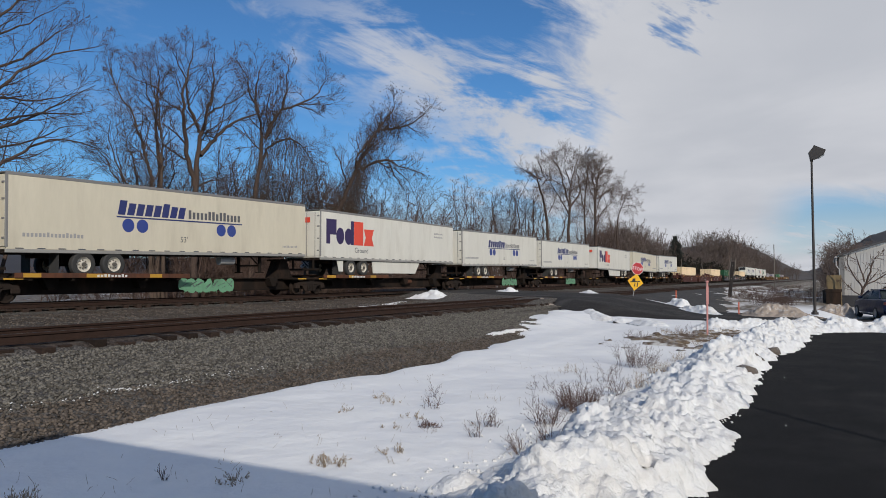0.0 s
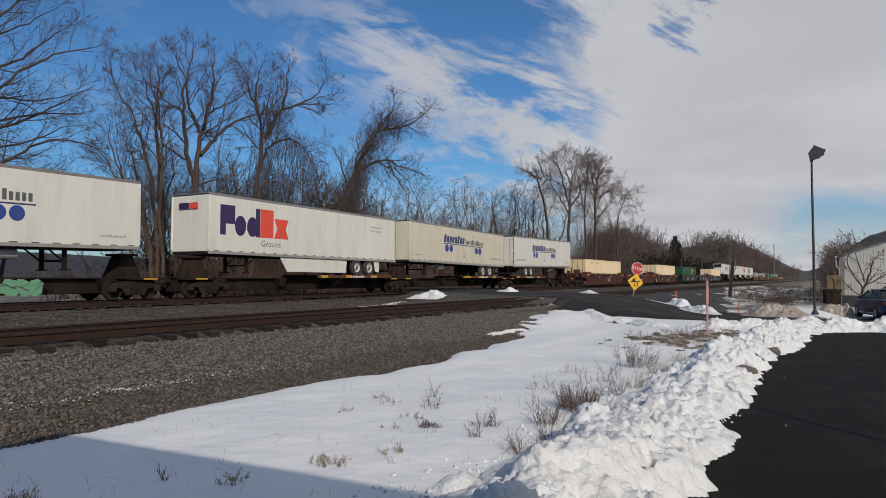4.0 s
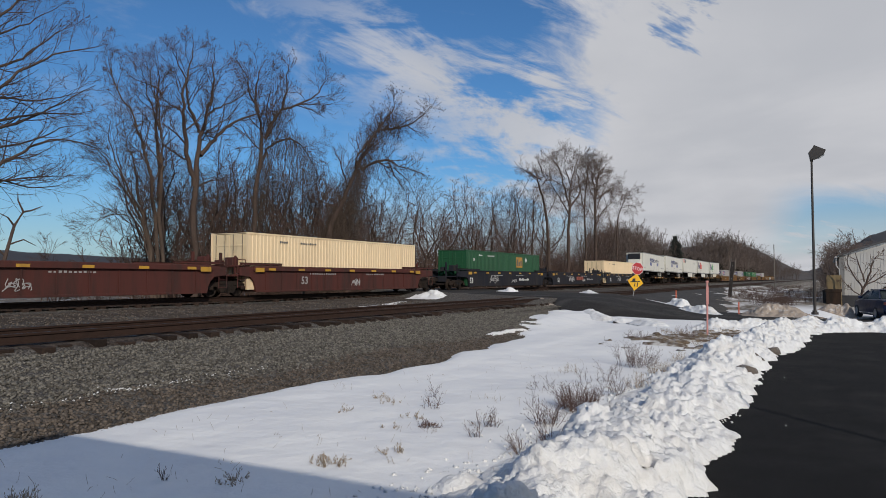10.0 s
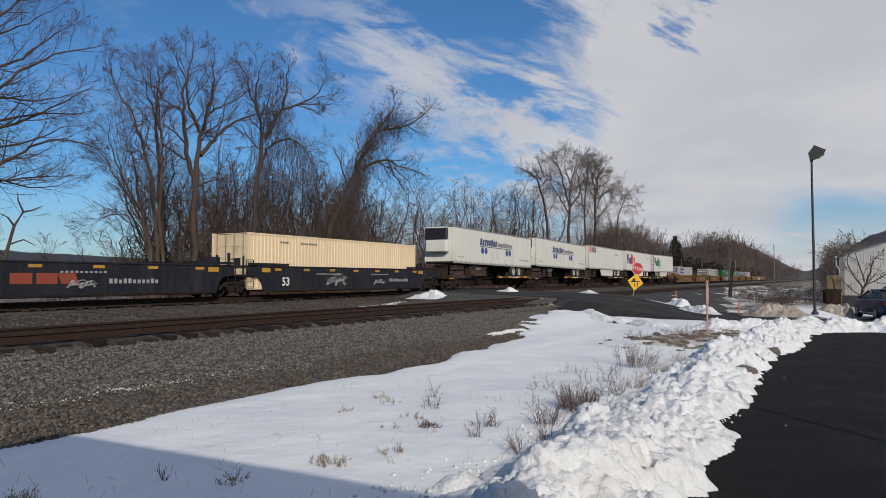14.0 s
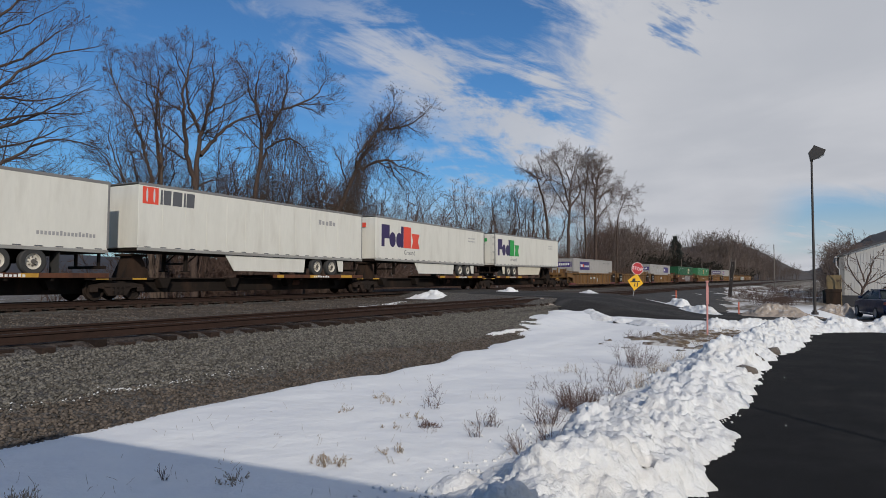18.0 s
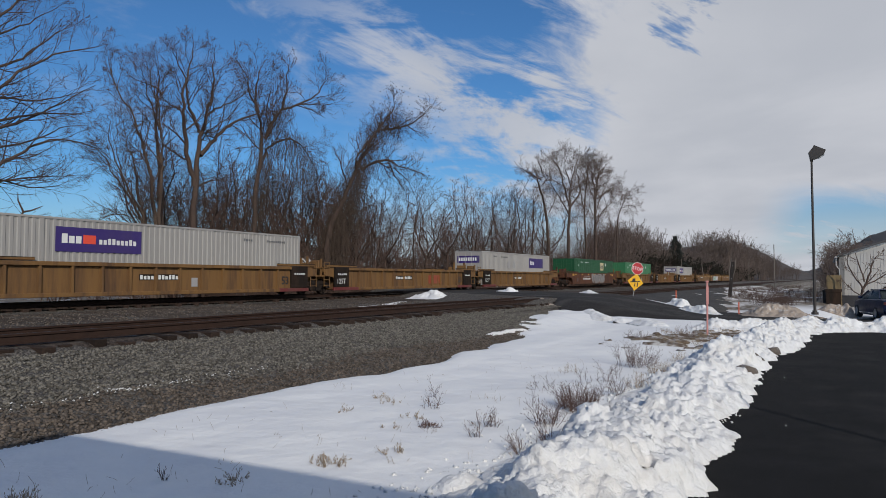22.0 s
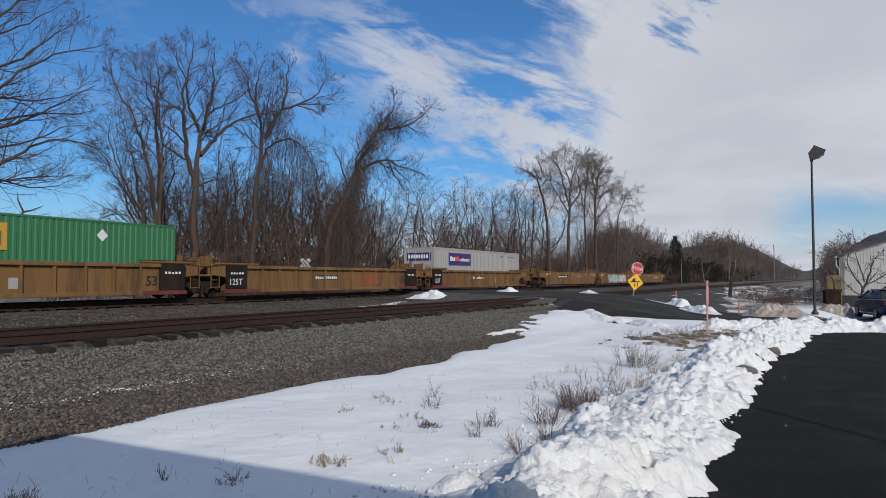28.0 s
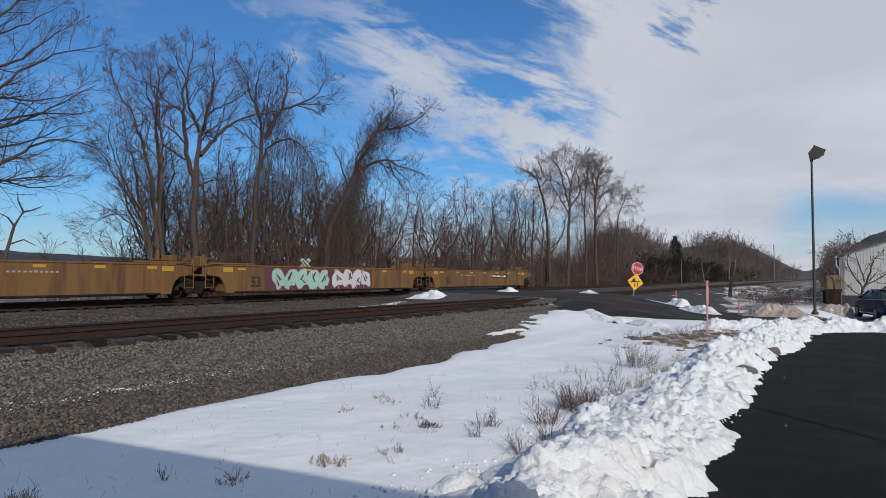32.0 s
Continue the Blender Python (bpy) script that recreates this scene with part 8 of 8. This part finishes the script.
def yard_things():
    crate = paint("yellow_skip", (0.20, 0.14, 0.066), amount=0.3)
    t = thing("skip", "faded yellow steel skip beside the shed", "container", pose(0.38, 56.6, -1.15, 0, 0, -4))
    part("body", Geo().prism([(-0.42, 0), (0.42, 0), (0.42, 2.3), (-0.42, 2.3)], -0.42, 0.42), crate, t)
    for y in (-0.34, 0, 0.34):
        part("rib", Geo().box(-0.47, -0.42, y - 0.06, y + 0.06, 0.1, 2.2), crate, t)
    t = thing("trash_bin", "black dumpster half sunk in the snow", "dumpster", pose(0.18, 54.6, -0.95, 0, 0, 8))
    part("body", Geo().prism([(-0.62, 0), (0.62, 0), (0.72, 0.95), (-0.72, 0.95)], -0.45, 0.45), T["dark"], t)
    part("lid", Geo().prism([(-0.76, 0.95), (0.76, 0.95), (0.76, 1.02), (-0.76, 1.15)], -0.5, 0.5), T["dark"], t)


yard_things()


def car():
    """A dark blue saloon, its tail towards the lot."""
    t = thing("car", "dark blue saloon car parked by the snowbank", "car", pose(2.50, 41.3, -1.085, 0, 0, 14))
    body_m = material("dark_blue_car_paint", (0.009, 0.016, 0.046), (0.012, 0.018, 0.044), 0.35, 0.0, 1.5, 30, 0.4, 0, 60, (0.02, 0.019, 0.02), 0.3, 2.0, spec=0.16)
    glass = material("tinted_car_glass", (0.02, 0.03, 0.03), None, 0.3, 0.0, spec=0.08)
    chrome = material("car_chrome", (0.6, 0.6, 0.6), None, 0.2, 1.0)
    lampm = material("red_tail_lamp", (0.06, 0.006, 0.007), None, 0.3)
    # lower body: cross sections along y, tail at -2.35
    def loft(sections):
        g = Geo()
        n = len(sections[0][1])
        v = [(x, y, z) for y, sec in sections for x, z in sec]
        f = [(i * n + k, i * n + (k + 1) % n, (i + 1) * n + (k + 1) % n, (i + 1) * n + k) for i in range(len(sections) - 1) for k in range(n)]
        f += [tuple(range(n)), tuple((len(sections) - 1) * n + k for k in range(n))[::-1]]
        return g.add(v, f)

    def low(w, z0, z1):
        return [(-w * 0.94, z0), (w * 0.94, z0), (w, z0 + 0.18), (w, (z0 + z1) / 2), (w * 0.96, z1 - 0.05), (w * 0.86, z1), (-w * 0.86, z1), (-w * 0.96, z1 - 0.05), (-w, (z0 + z1) / 2), (-w, z0 + 0.18)]
    secs = [(-2.40, low(0.74, 0.42, 0.86)), (-2.32, low(0.84, 0.30, 0.98)), (-2.0, low(0.90, 0.24, 1.03)), (-1.2, low(0.92, 0.20, 1.00)), (0.4, low(0.92, 0.20, 0.98)), (1.1, low(0.91, 0.20, 0.96)),
            (1.9, low(0.88, 0.22, 0.86)), (2.28, low(0.78, 0.30, 0.74)), (2.38, low(0.66, 0.40, 0.64))]
    part("body", loft(secs), body_m, t, smooth=True)

    def cab(w, wt, z1):
        return [(-w, 0.94), (w, 0.94), (w * 0.97, 1.04), (wt, z1 - 0.04), (wt * 0.86, z1), (-wt * 0.86, z1), (-wt, z1 - 0.04), (-w * 0.97, 1.04)]
    secs = [(-1.75, cab(0.80, 0.78, 1.06)), (-1.1, cab(0.82, 0.62, 1.38)), (-0.6, cab(0.83, 0.62, 1.45)), (0.1, cab(0.83, 0.62, 1.45)), (0.5, cab(0.83, 0.64, 1.38)), (1.2, cab(0.82, 0.78, 1.06))]
    c = part("cabin", loft(secs), glass, t, "tinted windows", smooth=True)
    part("roof", Geo().box(-0.56, 0.56, -1.05, 0.42, 1.43, 1.468, 0.016), body_m, c)
    for s in (-1, 1):
        for y0, y1, z0, z1 in ((-1.72, -1.08, 1.04, 1.41), (-0.32, -0.26, 0.98, 1.42), (1.18, 0.48, 1.02, 1.40)):
            g = Geo().tube([(s * 0.79, y0, z0), (s * 0.615, y1, z1)], 0.035, 6)
            part("pillar", g, body_m, c)
        part("mirror", Geo().box(s * 0.86, s * 1.04, 0.62, 0.76, 0.98, 1.12, 0.03), body_m, t)
        part("tail_lamp", Geo().box(s * 0.52, s * 0.84, -2.40, -2.30, 0.74, 0.90, 0.02), lampm, t)
        part("sill_trim", Geo().box(s * 0.90, s * 0.925, -1.0, 1.0, 0.26, 0.32, 0.008), chrome, t)
        for y in (-1.42, 1.42):
            w = part("wheel", Geo().cyl((s * 0.70, y, 0.32), (s * 0.925, y, 0.32), 0.32, 24), T["tyre"], t, smooth=True)
            part("rim", Geo().cyl((s * 0.90, y, 0.32), (s * 0.932, y, 0.32), 0.21, 18), P["galv"], w)
    part("number_plate", Geo().box(-0.16, 0.16, -2.425, -2.405, 0.62, 0.74), P["sign_white"], t)
    part("bumper", Geo().box(-0.80, 0.80, -2.44, -2.34, 0.38, 0.50, 0.03), body_m, t)


car()


def house():
    t = thing("house", "pale house behind the trees", "house", pose(-62, 215, -1.2, 0, 0, 20))
    w = material("pale_clapboard", (0.42, 0.40, 0.36), (0.34, 0.32, 0.29), 0.8, 0, 2, 20, 0.5, stretch=(1, 1, 8))
    part("wall", Geo().box(-6, 6, -4, 4, 0, 4.4), w, t)
    part("roof", Geo().prism([(-4.6, 4.3), (4.6, 4.3), (0, 7.0)], -6.5, 6.5), T["roof"], t)
    for x in (-3.5, 0, 3.5):
        wn = part("window", Geo().box(x - 0.55, x + 0.55, -4.06, -4.0, 1.4, 2.9), P["sign_white"], t)
        part("pane", Geo().box(x - 0.45, x + 0.45, -4.08, -4.061, 1.5, 2.8), P["black"], wn)


house()


# ---- distance ----
def hills():
    m = material("wooded_hill", (0.042, 0.039, 0.044), (0.026, 0.025, 0.029), 1.0, 0, 0.02, 0.25, 0.8, 0.6, 0.15)

    bare = material("leafless_hillside", (0.072, 0.060, 0.056), (0.040, 0.034, 0.033), 1.0, 0, 0.03, 0.3, 0.8, 0.8, 0.12)

    def hill(name, a0, a1, r0, r1, top, label, seed, mat=m):
        n, k = 90, 14
        v, f = [], []
        for i in range(n + 1):
            s = i / n
            a = radians(a0 + (a1 - a0) * s)
            for j in range(k + 1):
                t = j / k
                r = r0 + (r1 - r0) * t
                h = top(s) * math.sin(math.pi * min(1, t * 0.5 + 0.0)) + top(s) * 0.05 * noise.noise(Vector((s * 40, t * 4, seed))) * t
                v.append((r * math.sin(a), r * math.cos(a), -3 + h))
        for i in range(n):
            for j in range(k):
                p = i * (k + 1) + j
                f.append((p, p + 1, p + k + 2, p + k + 1))
        me = bpy.data.meshes.new(name)
        me.from_pydata(v, [], f)
        me.materials.append(mat)
        me.polygons.foreach_set("use_smooth", [True] * len(f))
        me.update()
        solo(name, me, None, label, "hill", kind="structure")

    hill("hill_1", -85, -38, 1500, 2200, lambda s: 82 - 26 * smooth_step(0.35, 0.85, s) - 20 * smooth_step(0.85, 1, s), "long low wooded ridge far behind the track", 1)
    hill("hill_2", -15, 0, 700, 1100, lambda s: 6 + 34 * smooth_step(0.0, 0.10, s) + 10 * smooth_step(0.1, 0.4, s) - 38 * smooth_step(0.60, 0.94, s), "bare wooded hillside down the line", 2, bare)
    hill("hill_3", -1.5, 16, 1100, 1700, lambda s: 20 + 80 * smooth_step(0.0, 0.3, s), "dark wooded hill behind the shed", 3)


hills()


def far_woods():
    """The dense wood and its undergrowth down the line, too many stems to count."""
    rng = np.random.default_rng(77)
    src = []
    q = random.Random(3)
    for i in range(5):
        if i < 3:
            tr = [[(0, 0, 0, .13), (.1, .1, 1.8, .11), (q.uniform(-.3, .3), .1, 3.2, .09)]]
            for k in range(5):
                a, e = k * 1.26 + q.uniform(-.3, .3), q.uniform(1.2, 3.2)
                tr.append([(0, 0, 2.6 + 0.3 * (k % 3), .07), (0.6 * e * math.cos(a), 0.6 * e * math.sin(a), 5.4 - 0.2 * e, .05), (e * math.cos(a), e * math.sin(a), 8.8 - 0.10 * e * e, .02)])
            spec, mr = (0.85, 2.3, 46, (3, 2, 0)), 0.016
        else:
            tr, spec, mr = [[(0, 0, 0, .04), (math.cos(a) * .5, math.sin(a) * .5, 1.2, .035), (math.cos(a) * 1.2, math.sin(a) * 1.2, 2.3, .02)] for a in (0.3, 1.6, 2.9, 4.1, 5.4)], (1.2, 1.6, 40, (3, 2, 0)), 0.020
        a, b = bare_tree(300 + i, tr, spec, M["twig_far"], M["twig_far"], mr, (4, 3), 0.2, 0.02)
        co = []
        for me in (a, b):
            v = np.empty(3 * len(me.vertices), np.float32)
            me.vertices.foreach_get("co", v)
            f = np.empty(4 * len(me.polygons), np.int32)
            me.loops.foreach_get("vertex_index", f)
            co.append((v.reshape(-1, 3), f.reshape(-1, 4)))
        src.append(co)
    ch = []

    def put(kind, x, y, s):
        a = rng.random() * 6.283
        c, n = math.cos(a) * s, math.sin(a) * s
        for v, f in src[kind]:
            ch.append((np.stack([v[:, 0] * c - v[:, 1] * n + x, v[:, 0] * n + v[:, 1] * c + y, v[:, 2] * s - 1.2], -1), f))

    # tall near the crossing, lower beyond, then old tall trees before the hill
    for k in range(64):
        y = rng.uniform(150, 235)
        x = -39 - rng.random() * (0.27 * y - 39)
        put(k % 3, x, y, -x * rng.uniform(0.031, 0.043) * (1 - 0.22 * smooth_step(205, 235, y)))
    for k in range(40):
        put(k % 3, -39 - rng.random() * 16, rng.uniform(235, 310), rng.uniform(1.2, 1.6))
    for k in range(60):
        put(k % 3, -39 - rng.random() * 12, rng.uniform(300, 470), rng.uniform(2.0, 2.75))
    for k in range(60):
        put(k % 3, -38 - rng.random() * 20, rng.uniform(470, 720), rng.uniform(2.0, 2.6))
    for k in range(46):
        y = rng.uniform(560, 900)
        put(k % 3, -y * rng.uniform(0.030, 0.075), y, rng.uniform(0.9, 1.7))
    for k in range(36):
        y = rng.uniform(130, 420)
        put(k % 3, 2 + 0.02 * y + rng.random() * 40, y, rng.uniform(0.5, 0.8))
    for k in range(120):
        y = 58 + 300 * rng.random() ** 1.4
        put(3 + k % 2, -36 - rng.random() * 16 - (y < 100) * 4, y, rng.uniform(1.1, 2.2))
    for k in range(24):
        y = rng.uniform(86, 140)
        put(3 + k % 2, 0.5 + rng.random() * 8, y, rng.uniform(0.8, 1.3))
    solo("far_wood", quad_mesh("far_wood", ch, M["twig_far"]), None, "dense leafless wood and undergrowth down the line", "wood", kind="stuff")
    ch.clear()
    for k in range(130):
        y = rng.uniform(150, 290)
        put(3 + k % 2, -36 - rng.random() * min(11, 0.25 * y - 36), y, rng.uniform(2.0, 3.3))
    for k in range(44):
        put(3 + k % 2, -36 - rng.random() * 10, rng.uniform(240, 430), rng.uniform(2.2, 3.4))
    solo("dark_thicket", quad_mesh("dark_thicket", ch, M["thicket"]), None, "dark tangled evergreen thicket at the foot of the wood", "thicket", kind="stuff")


far_woods()


def conifer():
    t = thing("conifer", "dark green conifer among bare trees", "tree", pose(-38, 205, -1.2))
    t.scale = (1.04,) * 3
    green = material("conifer_needles", (0.026, 0.031, 0.024), (0.016, 0.019, 0.015), 0.9, 0, 1, 8, 0.8)
    part("trunk", Geo().tube([(0, 0, 0), (0, 0, 14)], [0.3, 0.05], 8), M["bark"], t)
    rng = np.random.default_rng(31)
    n = 3600
    h = 1.0 + 12.6 * rng.random(n) ** 1.25
    a = rng.random(n) * 6.283
    ragged = np.array([noise.noise(Vector((math.cos(u) * 1.6, math.sin(u) * 1.6, v * 0.8))) for u, v in zip(a, h)])
    r = (1 - (h - 1.0) / 13.2) ** 0.9 * 4.4 * (0.25 + 0.75 * np.sqrt(rng.random(n))) * (1 + 0.8 * ragged)
    p0 = np.stack([r * 0.6 * np.cos(a), r * 0.6 * np.sin(a), h + 0.12 * r], -1)
    d = np.stack([np.cos(a + 0.3 * rng.normal(size=n)), np.sin(a + 0.3 * rng.normal(size=n)), rng.normal(size=n) * 0.2 - 0.35], -1) * (0.25 + 0.42 * r)[:, None]
    pts = np.stack([p0, p0 + d * 0.5, p0 + d], 1)
    part("crown", quad_mesh("crown", [tubes(pts, np.tile(np.array([[0.03, 0.075, 0.012]]), (n, 1)), 3)], green), None, t)


conifer()


def snag():
    t = thing("snag", "small dead broken tree with bare stubs", "dead tree", pose(-31.5, 17.1, -1.2))
    part("trunk", Geo().tube([(0, -0.3, 0), (0, 0.1, 2.7), (0, 0.54, 4.45), (0.05, 0.9, 5.1)], [0.11, 0.085, 0.065, 0.05], 8), M["bark_dark"], t)
    for pts, r in (([(0.05, 0.9, 5.1), (0, 1.3, 5.2), (0.1, 1.75, 5.44)], [0.05, 0.04, 0.015]), ([(0.05, 0.9, 5.1), (0, 0.68, 5.6), (0, 0.66, 5.97)], [0.05, 0.035, 0.012]),
                   ([(0, 0.3, 3.6), (0.2, 0.85, 3.85), (0.3, 1.35, 3.6)], [0.05, 0.03, 0.012]), ([(0, 0.54, 4.45), (0.1, 0.2, 4.8), (0, -0.2, 5.0)], [0.05, 0.03, 0.012]), ([(0, 0.2, 3.1), (-0.1, -0.25, 3.6), (0, -0.4, 4.4)], [0.05, 0.04, 0.012])):
        part("branch", Geo().tube(pts, r, 6), M["bark_dark"], t)


snag()


# the building whose wall stands behind the camera
solo("building_wall", Geo().box(-1.85, 3.2, -14, -0.85, -0.8, 3.17), material("plain_siding", (0.74, 0.73, 0.71), None, 0.8), "plain low building wall behind the view", "building", kind="structure")


# ---- what moves ----
def motions():
    """The whole train rolls past at an even speed towards -Y."""
    for t, u, own in ROLLING:
        walk(t, [(s, Matrix.Translation((FAR, u - SPEED * s, 0)) @ own) for s in (0, 0.1, 8, 16, 24, 31.9, 32)])


motions()
